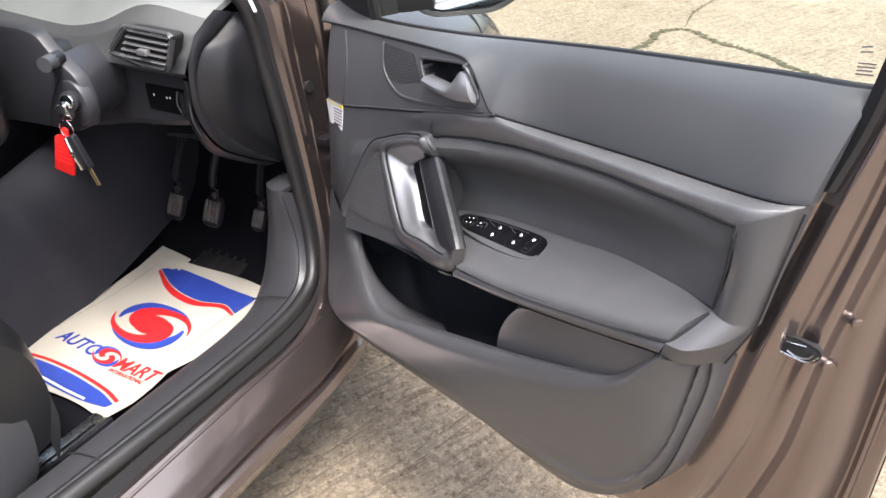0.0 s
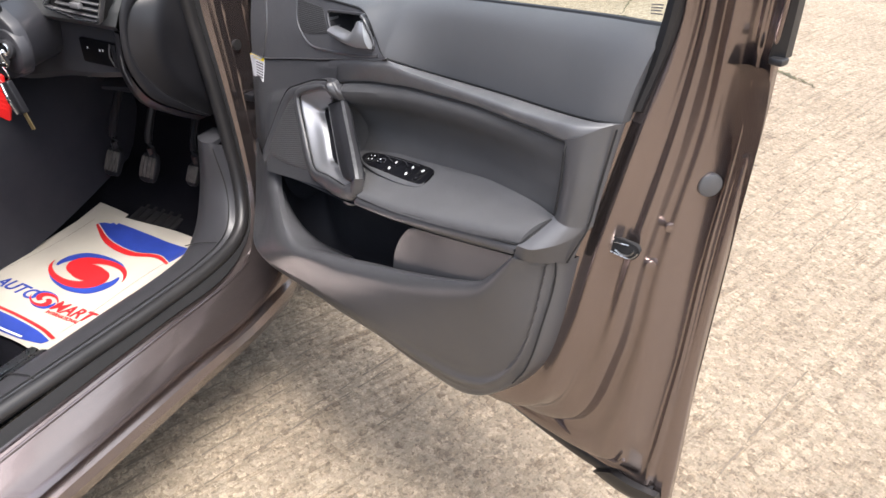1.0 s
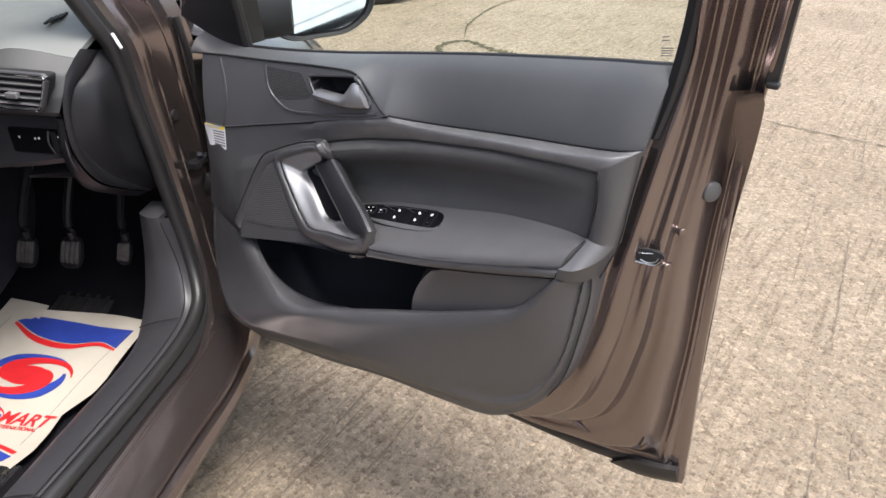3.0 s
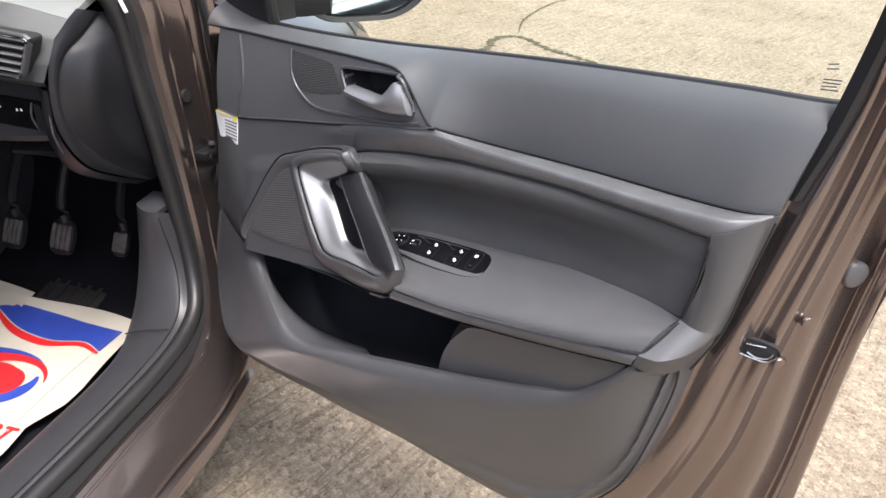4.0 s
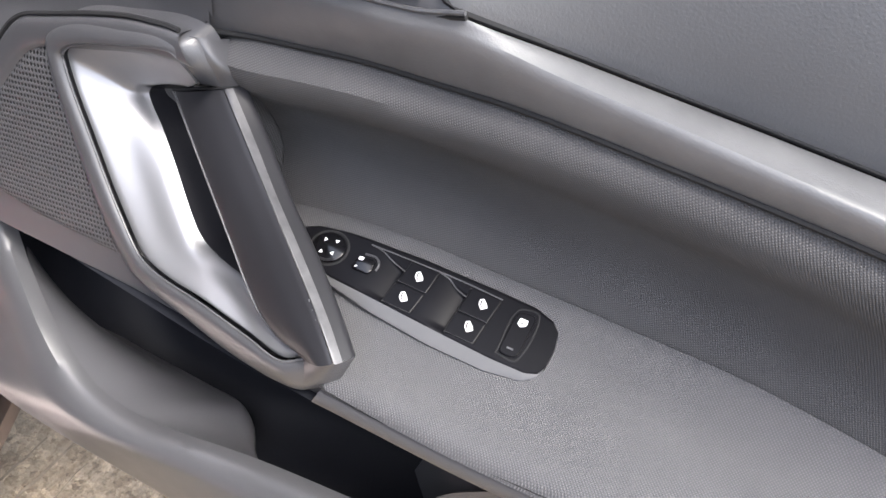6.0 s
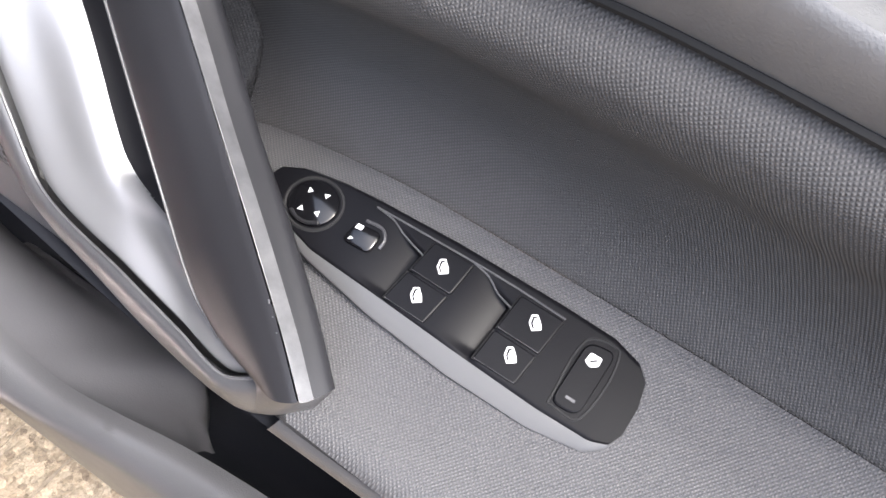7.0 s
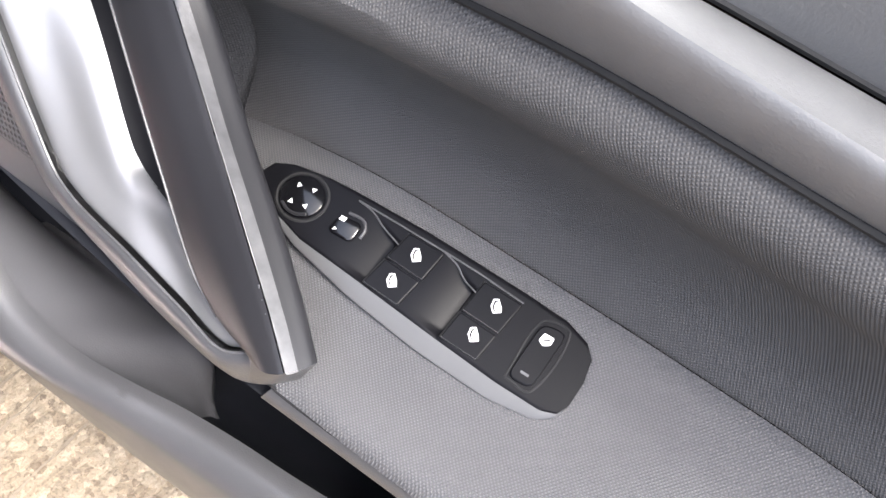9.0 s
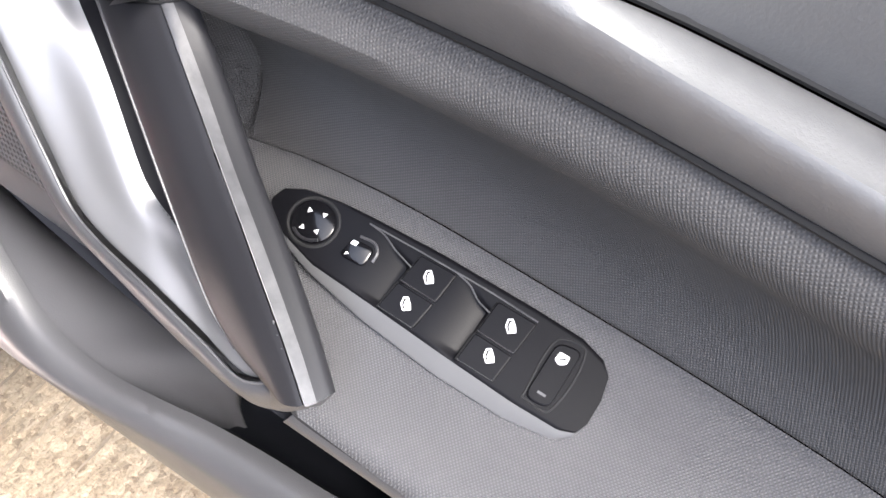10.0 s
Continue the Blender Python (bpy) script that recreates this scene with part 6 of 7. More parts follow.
if sum(f.normal.z for f in screen.faces) < 0:
    bmesh.ops.reverse_faces(screen, faces=screen.faces)
part("windscreen", screen, GLASS, body, "clear windscreen").visible_shadow = False
part("roof", loft([cars([(0.45, -1.36, 1.36), (0.45, -0.75, 1.41), (0.45, -0.16, 1.36)]), cars([(1.0, -1.38, 1.41), (1.0, -0.75, 1.45), (1.0, -0.14, 1.41)]), cars([(1.75, -1.38, 1.40), (1.75, -0.75, 1.44), (1.75, -0.14, 1.40)]), cars([(2.86, -1.3, 1.33), (2.86, -0.75, 1.38), (2.86, -0.18, 1.33)])], 20, 12, (0, 0, 0.03)), PAINT, body)

# ---- dashboard ----
dash = thing("dashboard", car(0.1, -0.5, 0.6), "black dashboard with air vent and small switches", "dashboard")
dash_rows = [
    cars([(-0.45, -0.09, 0.945), (-0.45, -0.5, 0.95), (-0.45, -1.4, 0.95)]),
    cars([(0.0, -0.085, 0.958), (0.0, -0.4, 0.965), (0.0, -1.4, 0.97)]),
    cars([(0.10, -0.086, 0.948), (0.13, -0.22, 0.955), (0.14, -0.42, 0.935), (0.10, -1.4, 0.95)]),
    cars([(0.172, -0.088, 0.922), (0.195, -0.20, 0.940), (0.215, -0.30, 0.905), (0.215, -0.42, 0.888), (0.16, -1.4, 0.93)]),
]
part("dash_top", loft(dash_rows, 50, 30, (0, 0, -0.01)), DASHTOP_SHEEN, dash, "grained dashboard top, windscreen sheen in its grey")
dash_face = [
    cars([(0.172, -0.088, 0.921), (0.195, -0.20, 0.939), (0.215, -0.30, 0.904), (0.215, -0.42, 0.887), (0.16, -1.4, 0.93)]),
    cars([(0.205, -0.087, 0.902), (0.225, -0.20, 0.915), (0.232, -0.30, 0.886), (0.232, -0.42, 0.875), (0.18, -1.4, 0.90)]),
    cars([(0.226, -0.088, 0.870), (0.240, -0.20, 0.865), (0.243, -0.30, 0.858), (0.243, -0.42, 0.864), (0.19, -1.4, 0.86)]),
    cars([(0.230, -0.100, 0.842), (0.243, -0.20, 0.846), (0.245, -0.30, 0.846), (0.245, -0.42, 0.856), (0.19, -1.4, 0.84)]),
    cars([(0.222, -0.102, 0.832), (0.232, -0.20, 0.836), (0.234, -0.30, 0.836), (0.234, -0.42, 0.848), (0.19, -1.4, 0.83)]),
    cars([(0.202, -0.108, 0.822), (0.202, -0.20, 0.826), (0.204, -0.30, 0.826), (0.204, -0.42, 0.838), (0.18, -1.4, 0.82)]),
    cars([(0.206, -0.112, 0.75), (0.208, -0.20, 0.735), (0.208, -0.30, 0.722), (0.208, -0.46, 0.690), (0.18, -1.4, 0.68)]),
    cars([(0.196, -0.112, 0.738), (0.198, -0.20, 0.722), (0.198, -0.30, 0.709), (0.198, -0.46, 0.678), (0.17, -1.4, 0.66)]),
    cars([(0.12, -0.11, 0.72), (0.12, -0.20, 0.71), (0.12, -0.30, 0.70), (0.12, -0.46, 0.68), (0.12, -1.4, 0.60)]),
    cars([(0.0, -0.09, 0.640), (0.0, -0.2, 0.66), (0.0, -0.30, 0.66), (0.0, -0.5, 0.66), (0.0, -1.4, 0.55)]),
]
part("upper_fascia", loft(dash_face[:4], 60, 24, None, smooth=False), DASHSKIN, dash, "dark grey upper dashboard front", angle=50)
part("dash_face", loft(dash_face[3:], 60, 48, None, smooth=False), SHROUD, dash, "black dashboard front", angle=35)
# end cover: an inset panel with a soft vertical crest, inside a dark rounded border
CAPRIM = [(0.150, -0.088, 0.932), (0.182, -0.087, 0.916), (0.215, -0.090, 0.886), (0.228, -0.096, 0.826), (0.224, -0.098, 0.763), (0.190, -0.094, 0.697), (0.120, -0.090, 0.646), (0.060, -0.087, 0.612)]
CAPIN = [(0.105, -0.084, 0.918), (0.152, -0.085, 0.894), (0.196, -0.087, 0.873), (0.215, -0.092, 0.832), (0.211, -0.093, 0.772), (0.166, -0.090, 0.704), (0.105, -0.087, 0.650), (0.052, -0.085, 0.612)]
CAPEDGE = cars(CAPIN)
cap_rows = []
for k, (a, b, z) in enumerate(CAPIN):
    crest = (0.0, 0.1, 0.45, 1.0, 0.75, 0.35, 0.1, 0.0)[k]
    cap_rows.append(cars([(a, b, z), (a - 0.022, b + 0.010 + 0.006 * crest, z), (a - 0.045, b + 0.016 + 0.016 * crest, z - 0.001), (a - 0.075, b + 0.018 + 0.014 * crest, z - 0.002), (-0.1, -0.07, z - 0.02)]))
part("end_cap", loft(cap_rows, 40, 44, (0, -0.01, 0)), DARKPLASTIC, dash, "smooth black dashboard end cover")
border = [cars(CAPRIM), cars([tuple(V(p).lerp(V(q), 0.3) + V((0, 0.004, 0))) for p, q in zip(CAPRIM, CAPIN)]), cars([tuple(V(p).lerp(V(q), 0.8) + V((0, 0.004, 0))) for p, q in zip(CAPRIM, CAPIN)]), cars(CAPIN)]
part("cap_border", loft(border, 60, 10, None), DARKPLASTIC, dash, "dark rounded border of the end cover")
part("cap_seam", tube(CAPEDGE, 0.0014, 80, 6), GAP, dash)
part("lower_cover", loft([
    cars([(0.229, -0.098, 0.830), (0.227, -0.100, 0.763), (0.193, -0.096, 0.695), (0.122, -0.092, 0.644), (0.060, -0.089, 0.610)]),
    cars([(0.226, -0.112, 0.830), (0.226, -0.116, 0.758), (0.190, -0.118, 0.684), (0.118, -0.116, 0.632), (0.056, -0.112, 0.598)]),
    cars([(0.212, -0.124, 0.828), (0.214, -0.132, 0.752), (0.180, -0.138, 0.678), (0.108, -0.136, 0.626), (0.046, -0.13, 0.592)]),
    cars([(0.19, -0.126, 0.826), (0.18, -0.134, 0.752), (0.14, -0.140, 0.690), (0.07, -0.136, 0.64), (0.01, -0.13, 0.61)]),
], 50, 16, None), DARKPLASTIC, dash, "curved dark lower cover")
part("cover_lip", tube(cars([(0.226, -0.104, 0.815), (0.229, -0.106, 0.762), (0.215, -0.109, 0.725)]), 0.0016, 24, 6), PLASTIC, dash)
part("under_shelf", loft([cars([(0.196, -0.135, 0.735), (0.196, -0.26, 0.712)]), cars([(0.14, -0.135, 0.715), (0.14, -0.26, 0.70)]), cars([(0.16, -0.14, 0.688), (0.16, -0.27, 0.675)]), cars([(0.10, -0.14, 0.66), (0.10, -0.30, 0.655)])], 16, 14, None), DARKPLASTIC, dash, "open shelf under the dashboard")
part("seal_chip", box((0.0, 0.0, 0.0), (0.012, 0.006, 0.03), 0.002, Matrix.Translation(car(0.100, -0.045, 0.918)) @ pose(0, 0, 0, 20, -20, -30)), WHITE, dash)
# air vent
VENT = rounded([(-0.255, 0.866), (-0.200, 0.915), (-0.090, 0.912), (-0.118, 0.852), (-0.180, 0.852)], 0.010)
VP = Matrix(((OUT.x, 0, REAR.x, 0), (OUT.y, 0, REAR.y, 0), (0, 1, 0, 0), (0, 0, 0, 1)))
VP = Matrix.Translation(HINGE + REAR * 0.240) @ VP
vent = part("air_vent", slab(VENT, VP, -0.02, 0.004), GAP, dash, "air vent with slatted silver edges")
part("vent_frame", tube([VP @ V((p[0], p[1], 0.006)) for p in VENT], 0.005, 70, 8, closed=True), PLASTIC, vent)
for k in range(5):
    z = 0.860 + k * 0.0115
    l = -0.226 + k * 0.009
    r = -0.116 + k * 0.005
    part("vent_slat", loft([[VP @ V((l, z, 0.004)), VP @ V((r, z - 0.003, 0.004))], [VP @ V((l, z + 0.0045, 0.012)), VP @ V((r, z + 0.0015, 0.012))], [VP @ V((l, z + 0.007, 0.006)), VP @ V((r, z + 0.004, 0.006))]], 8, 6, None), SATIN, vent)
part("vent_trim", tube([VP @ V((p[0], p[1], 0.0105)) for p in VENT], 0.0016, 90, 6, closed=True), CHROME, vent, "chrome line round the vent")
part("vent_tab", box((-0.170, 0.874, 0.008), (-0.148, 0.884, 0.020), 0.002, VP), SATIN, vent)
# demister slots on top
for k in range(4):
    part("demister_slot", slab([(0.0, 0.0), (0.045, 0.012), (0.045, 0.017), (0.0, 0.005)], Matrix.Translation(car(0.03 + k * 0.014, -0.19, 0.962)) @ pose(0, 0, 0, 0, 0, -60), 0.0, 0.003), GAP, dash)
# switch row below the vent
row = part("switch_strip", box((-0.235, 0.752, 0.0), (-0.112, 0.800, 0.012), 0.004, Matrix.Translation(V((0, 0, 0))) @ (Matrix.Translation(-REAR * 0.042) @ VP)), SWITCH, dash, "black switch strip with tiny white symbols")
RP = Matrix.Translation(-REAR * 0.030) @ VP
for x, z in ((-0.215, 0.781), (-0.183, 0.780), (-0.175, 0.781), (-0.134, 0.786), (-0.132, 0.766)):
    part("symbol", slab([(x, z), (x + 0.003, z), (x + 0.003, z + 0.004), (x, z + 0.004)], RP, -0.001, 0.0006), ICON, row)
part("thumb_wheel", box((-0.146, 0.756, 0.0), (-0.134, 0.798, 0.005), 0.002, RP), DARKPLASTIC, row)
part("wheel_rib", tube([RP @ V((-0.149, 0.799, 0.002)), RP @ V((-0.151, 0.777, 0.006)), RP @ V((-0.146, 0.754, 0.002))], 0.0016, 14, 6), PLASTIC, row)
# ---- steering column ----
column = thing("steering_column", car(0.3, -0.42, 0.75), "black steering column shroud with ignition lock", "steering column")
CV = Matrix.Translation(HINGE) @ Matrix(((OUT.x, 0, REAR.x, 0), (OUT.y, 0, REAR.y, 0), (0, 1, 0, 0), (0, 0, 0, 1)))
part("shroud", slab(rounded([(-0.52, 0.735), (-0.40, 0.744), (-0.262, 0.752), (-0.222, 0.770), (-0.212, 0.815), (-0.222, 0.852), (-0.268, 0.885), (-0.296, 0.916), (-0.345, 0.922), (-0.43, 0.918), (-0.54, 0.84)], 0.014, 6), CV, 0.322, 0.345, 0.008), SHROUD, column, "black plastic column shroud")
part("column_tube", slab(rounded([(-0.46, 0.755), (-0.36, 0.755), (-0.34, 0.80), (-0.36, 0.87), (-0.46, 0.87)], 0.02), CV, 0.16, 0.325), DARKPLASTIC, column)
part("lock_boss", slab([(-0.243 + 0.036 * math.cos(2 * math.pi * k / 28), 0.808 + 0.040 * math.sin(2 * math.pi * k / 28)) for k in range(28)], CV, 0.330, 0.350, 0.006), SHROUD, column, "rounded lock boss")
part("shroud_flank", loft([[CV @ V((-0.262, 0.756, 0.338)), CV @ V((-0.226, 0.774, 0.338)), CV @ V((-0.216, 0.815, 0.338)), CV @ V((-0.226, 0.850, 0.338)), CV @ V((-0.268, 0.882, 0.338))], [CV @ V((-0.30, 0.760, 0.20)), CV @ V((-0.29, 0.775, 0.20)), CV @ V((-0.285, 0.815, 0.20)), CV @ V((-0.29, 0.848, 0.20)), CV @ V((-0.32, 0.875, 0.20))]], 24, 6, None), SHROUD, column)
part("shroud_joint", tube([CV @ V((-0.330, 0.752, 0.346)), CV @ V((-0.302, 0.80, 0.347)), CV @ V((-0.262, 0.85, 0.346))], 0.0011, 20, 6), GAP, column)
IG = look(car(0.352, -0.236, 0.816), car(-0.1, -0.43, 0.72))
part("lock_ring", slab([(0.017 * math.cos(2 * math.pi * k / 24), 0.017 * math.sin(2 * math.pi * k / 24)) for k in range(24)], IG, -0.03, 0.014, 0.003), GLOSS, column)
part("lock_barrel", slab([(0.012 * math.cos(2 * math.pi * k / 24), 0.012 * math.sin(2 * math.pi * k / 24)) for k in range(24)], IG, -0.02, 0.019, 0.002), CHROME, column, "chrome ignition lock")
part("stalk", tube([car(0.335, -0.262, 0.880), car(0.345, -0.258, 0.880), car(0.362, -0.252, 0.880)], 0.012, 14, 12), DARKPLASTIC, column)
part("stalk_knob", tube([car(0.352, -0.256, 0.8795), car(0.360, -0.253, 0.880), car(0.374, -0.247, 0.880)], 0.0125, 10, 14), PLASTIC, column, "round stalk end")
part("wheel_rim", tube([car(0.41 + 0.04 * math.sin(q), -0.545 + 0.165 * math.cos(q), 0.86 + 0.165 * math.sin(q)) for q in [radians(d) for d in range(0, 360, 20)]], 0.016, 70, 10, closed=True), DARKPLASTIC, column, "black steering wheel rim")

# ---- key set ----
keys = thing("car_keys", car(0.374, -0.228, 0.70), "car key with red plastic tag hanging from the ignition", "keys")
KP = car(0.374, -0.232, 0.806)
part("key_blade_head", slab(rounded([(-0.011, -0.016), (0.011, -0.016), (0.009, 0.014), (-0.009, 0.014)], 0.005), look(KP, KP + V((-0.6, 0.5, 0.2))), -0.006, 0.006, 0.002), CHROME, keys, "chrome key head")
part("split_ring", tube([KP + V((0.006 + 0.001 * math.sin(q), -0.006, -0.028)) + (V((0.010, 0.008, 0)) * math.cos(q)) + V((0, 0, 0.0155)) * math.sin(q) for q in [radians(d) for d in range(0, 360, 30)]], 0.0012, 40, 6, closed=True), CHROME, keys)
TP = Matrix.Translation(KP + V((-0.015, -0.018, -0.075))) @ pose(0, 0, 0, 90, 0, 38) @ pose(0, 0, 0, 0, 0, -20)
tag = part("tag", slab(rounded([(-0.017, -0.038), (0.020, -0.038), (0.020, 0.030), (0.008, 0.033), (0.005, 0.050), (-0.005, 0.050), (-0.005, 0.033), (-0.017, 0.029)], 0.004), TP, -0.0022, 0.0022, 0.0008), RED, keys, "red plastic key tag")
for k in range(5):
    part("tag_rib", slab([(-0.012, -0.018 + k * 0.009), (0.015, -0.016 + k * 0.009), (0.015, -0.0148 + k * 0.009), (-0.012, -0.0168 + k * 0.009)], TP, 0.0018, 0.0028), RED, tag)
FP = Matrix.Translation(KP + V((0.020, 0.0, -0.066))) @ pose(0, 0, 0, 90, 0, 38) @ pose(0, 0, 0, 0, 0, 16)
fob = part("key_fob", slab(rounded([(-0.007, -0.030), (0.009, -0.030), (0.008, 0.030), (-0.007, 0.030)], 0.004), FP, -0.006, 0.006, 0.003), DARKPLASTIC, keys, "black and chrome key fob")
part("fob_trim", tube([FP @ V((-0.007, -0.028, 0.006)), FP @ V((-0.007, 0.0, 0.0075)), FP @ V((-0.006, 0.029, 0.006))], 0.003, 14, 8), CHROME, fob)
part("spare_blade", slab([(-0.001, -0.062), (0.006, -0.062), (0.006, -0.028), (-0.001, -0.028)], FP, -0.0012, 0.0012, 0.0004), BRASS, keys, "worn brass key blade")

# ---- pedals ----
def pedal(name, a, b, z, w, h, material, label, arm_top):
    p = thing(name, car(a, b, z - h / 2), label, "pedal", "foot pedals")
    pl = Matrix.Translation(car(a, b, z)) @ Matrix(((OUT.x, 0, REAR.x, 0), (OUT.y, 0, REAR.y, 0), (0, 1, 0, 0), (0, 0, 0, 1))) @ pose(0, 0, 0, -28, 0, 0)
    o = rounded([(-w / 2 * 0.8, -h / 2), (w / 2 * 0.8, -h / 2), (w / 2, 0), (w / 2 * 0.75, h / 2), (-w / 2 * 0.75, h / 2), (-w / 2, 0)], 0.022)
    pad = part("pad", slab(o, pl, -0.008, 0.004, 0.003), DARKPLASTIC, p)
    for k in range(4):
        x = (-0.30 + 0.20 * k) * w
        part("rib", slab(rounded([(x - 0.0045, -h * 0.34), (x + 0.0045, -h * 0.34), (x + 0.0045, h * 0.34), (x - 0.0045, h * 0.34)], 0.003), pl, 0.003, 0.0065, 0.001), material, pad)
    part("arm", tube([pl @ V((0, h * 0.3, -0.01)), car(a - 0.02, b, z + 0.08), car(*arm_top)], 0.010, 16, 8), DARKPLASTIC, p)
    return p


pedal("clutch_pedal", 0.010, -0.485, 0.392, 0.056, 0.076, GREY, "clutch pedal with worn ribbed grey pad", (-0.06, -0.44, 0.64))
pedal("brake_pedal", 0.002, -0.370, 0.398, 0.060, 0.076, GREY, "brake pedal with worn ribbed grey pad", (-0.07, -0.34, 0.64))
pedal("accelerator_pedal", -0.020, -0.245, 0.398, 0.036, 0.060, GREY, "narrow dark accelerator pedal", (-0.10, -0.235, 0.64))

# ---- rubber heel pad, seat rail, seat ----
HP = CARM @ pose(-0.010, -0.385, 0.2455, 0, 14, 0)
heel = thing("heel_pad", car(0.0, -0.385, 0.245), "ribbed black rubber heel pad on the carpet", "heel pad")
part("pad", slab(rounded([(-0.045, -0.075), (0.042, -0.075), (0.042, 0.075), (-0.045, 0.075)], 0.008), HP, -0.004, 0.003, 0.002), RUBBER, heel)
for k in range(5):
    y = -0.055 + k * 0.0275
    part("rib", slab([(-0.036, y - 0.005), (0.034, y - 0.005), (0.034, y + 0.005), (-0.036, y + 0.005)], HP, 0.002, 0.0055, 0.001), RUBBER, heel)
rail = thing("seat_rail", car(0.6, -0.16, 0.23), "black steel seat rail on the floor", "seat rail")
part("channel", box((0.515, -0.205, 0.224), (1.2, -0.165, 0.262), 0.004, CARM), DARKPLASTIC, rail)
part("runner", box((0.52, -0.196, 0.262), (1.2, -0.174, 0.276), 0.003, CARM), STEEL, rail, "bare steel runner")
part("channel_wall", box((0.52, -0.155, 0.224), (1.2, -0.145, 0.285), 0.003, CARM), DARKPLASTIC, rail)
part("rail_edge", box((0.525, -0.156, 0.284), (1.2, -0.150, 0.2875), 0.001, CARM), STEEL, rail)



def seats(pts):
    return [car(a + 0.045, b - 0.012, z) for a, b, z in pts]


seat = thing("driver_seat", car(0.85, -0.32, 0.28), "black car seat with plastic side cover", "car seat")
cush = [
    seats([(0.60, -0.10, 0.36), (0.56, -0.2, 0.40), (0.55, -0.32, 0.40), (0.57, -0.5, 0.38)]),
    seats([(0.575, -0.095, 0.46), (0.535, -0.2, 0.47), (0.525, -0.32, 0.47), (0.55, -0.52, 0.45)]),
    seats([(0.60, -0.10, 0.555), (0.56, -0.2, 0.545), (0.55, -0.32, 0.535), (0.57, -0.52, 0.54)]),
    seats([(0.68, -0.095, 0.60), (0.66, -0.2, 0.565), (0.65, -0.32, 0.545), (0.67, -0.52, 0.58)]),
    seats([(1.05, -0.085, 0.60), (1.05, -0.2, 0.54), (1.05, -0.32, 0.52), (1.05, -0.52, 0.58)]),
]
part("cushion", loft(cush, 40, 36, (0, 0, -0.05)), SEATSKIN, seat, "smooth black seat cushion")
part("bolster_side", loft([seats([(0.60, -0.10, 0.36), (0.575, -0.095, 0.46), (0.60, -0.10, 0.555), (0.68, -0.095, 0.60)]), seats([(0.72, -0.075, 0.36), (0.70, -0.07, 0.46), (0.72, -0.07, 0.54), (0.78, -0.075, 0.60)]), seats([(1.05, -0.065, 0.36), (1.05, -0.06, 0.46), (1.05, -0.06, 0.54), (1.05, -0.085, 0.60)])], 24, 20, None), SEATSKIN, seat)
part("side_cover", loft([
    seats([(0.66, -0.10, 0.50), (0.75, -0.08, 0.52), (0.9, -0.07, 0.52), (1.1, -0.07, 0.52)]),
    seats([(0.64, -0.085, 0.49), (0.75, -0.060, 0.50), (0.9, -0.05, 0.50), (1.1, -0.05, 0.50)]),
    seats([(0.625, -0.085, 0.42), (0.75, -0.052, 0.42), (0.9, -0.042, 0.42), (1.1, -0.042, 0.42)]),
    seats([(0.64, -0.09, 0.33), (0.75, -0.060, 0.30), (0.9, -0.05, 0.29), (1.1, -0.05, 0.29)]),
    seats([(0.67, -0.10, 0.30), (0.75, -0.08, 0.28), (0.9, -0.07, 0.27), (1.1, -0.07, 0.27)]),
], 40, 30, None), PLASTIC, seat, "black plastic seat side cover")
part("backrest", loft([seats([(1.0, -0.08, 0.56), (1.02, -0.3, 0.54), (1.0, -0.54, 0.56)]), seats([(1.10, -0.10, 0.85), (1.12, -0.3, 0.85), (1.10, -0.54, 0.85)]), seats([(1.22, -0.14, 1.15), (1.24, -0.3, 1.18), (1.22, -0.5, 1.15)]), seats([(1.32, -0.14, 1.15), (1.34, -0.3, 1.18), (1.32, -0.5, 1.15)]), seats([(1.22, -0.08, 0.56), (1.24, -0.3, 0.54), (1.22, -0.54, 0.56)])], 24, 30, None), SEATCLOTH, seat)

# ---- printed paper mat ----
paper = thing("paper_mat", car(0.26, -0.36, 0.236), "cream paper floor mat printed in blue and red", "floor mat")


def mat_h(a, b):
    return 0.2385 + 0.004 * math.sin(a * 16 + b * 9) + 0.003 * math.sin(b * 24) + max(0, 0.07 - a) * 0.25 + 0.012 * max(0, b + 0.205) / 0.045


def on_mat(outline, lift, steps=1):
    """A printed shape: an (a, b) outline laid on the paper."""
    bm = bmesh.new()
    vs = [bm.verts.new(car(a, b, mat_h(a, b) + lift)) for a, b in outline]
    f = bm.faces.new(vs)
    bmesh.ops.triangulate(bm, faces=[f])
    bmesh.ops.subdivide_edges(bm, edges=bm.edges[:], cuts=2, use_grid_fill=True)
    inv = CARM.inverted()
    for v in bm.verts:
        q = inv @ v.co
        v.co.z = mat_h(q.x, q.y) + lift
    bmesh.ops.recalc_face_normals(bm, faces=bm.faces)
    if sum(f.normal.z for f in bm.faces) < 0:
        bmesh.ops.reverse_faces(bm, faces=bm.faces)
    return bm


def smooth2(pts, n):
    return [tuple(p[:2]) for p in curve([(x, y, 0) for x, y in pts], n)]


na, nb = 40, 34
rows = []
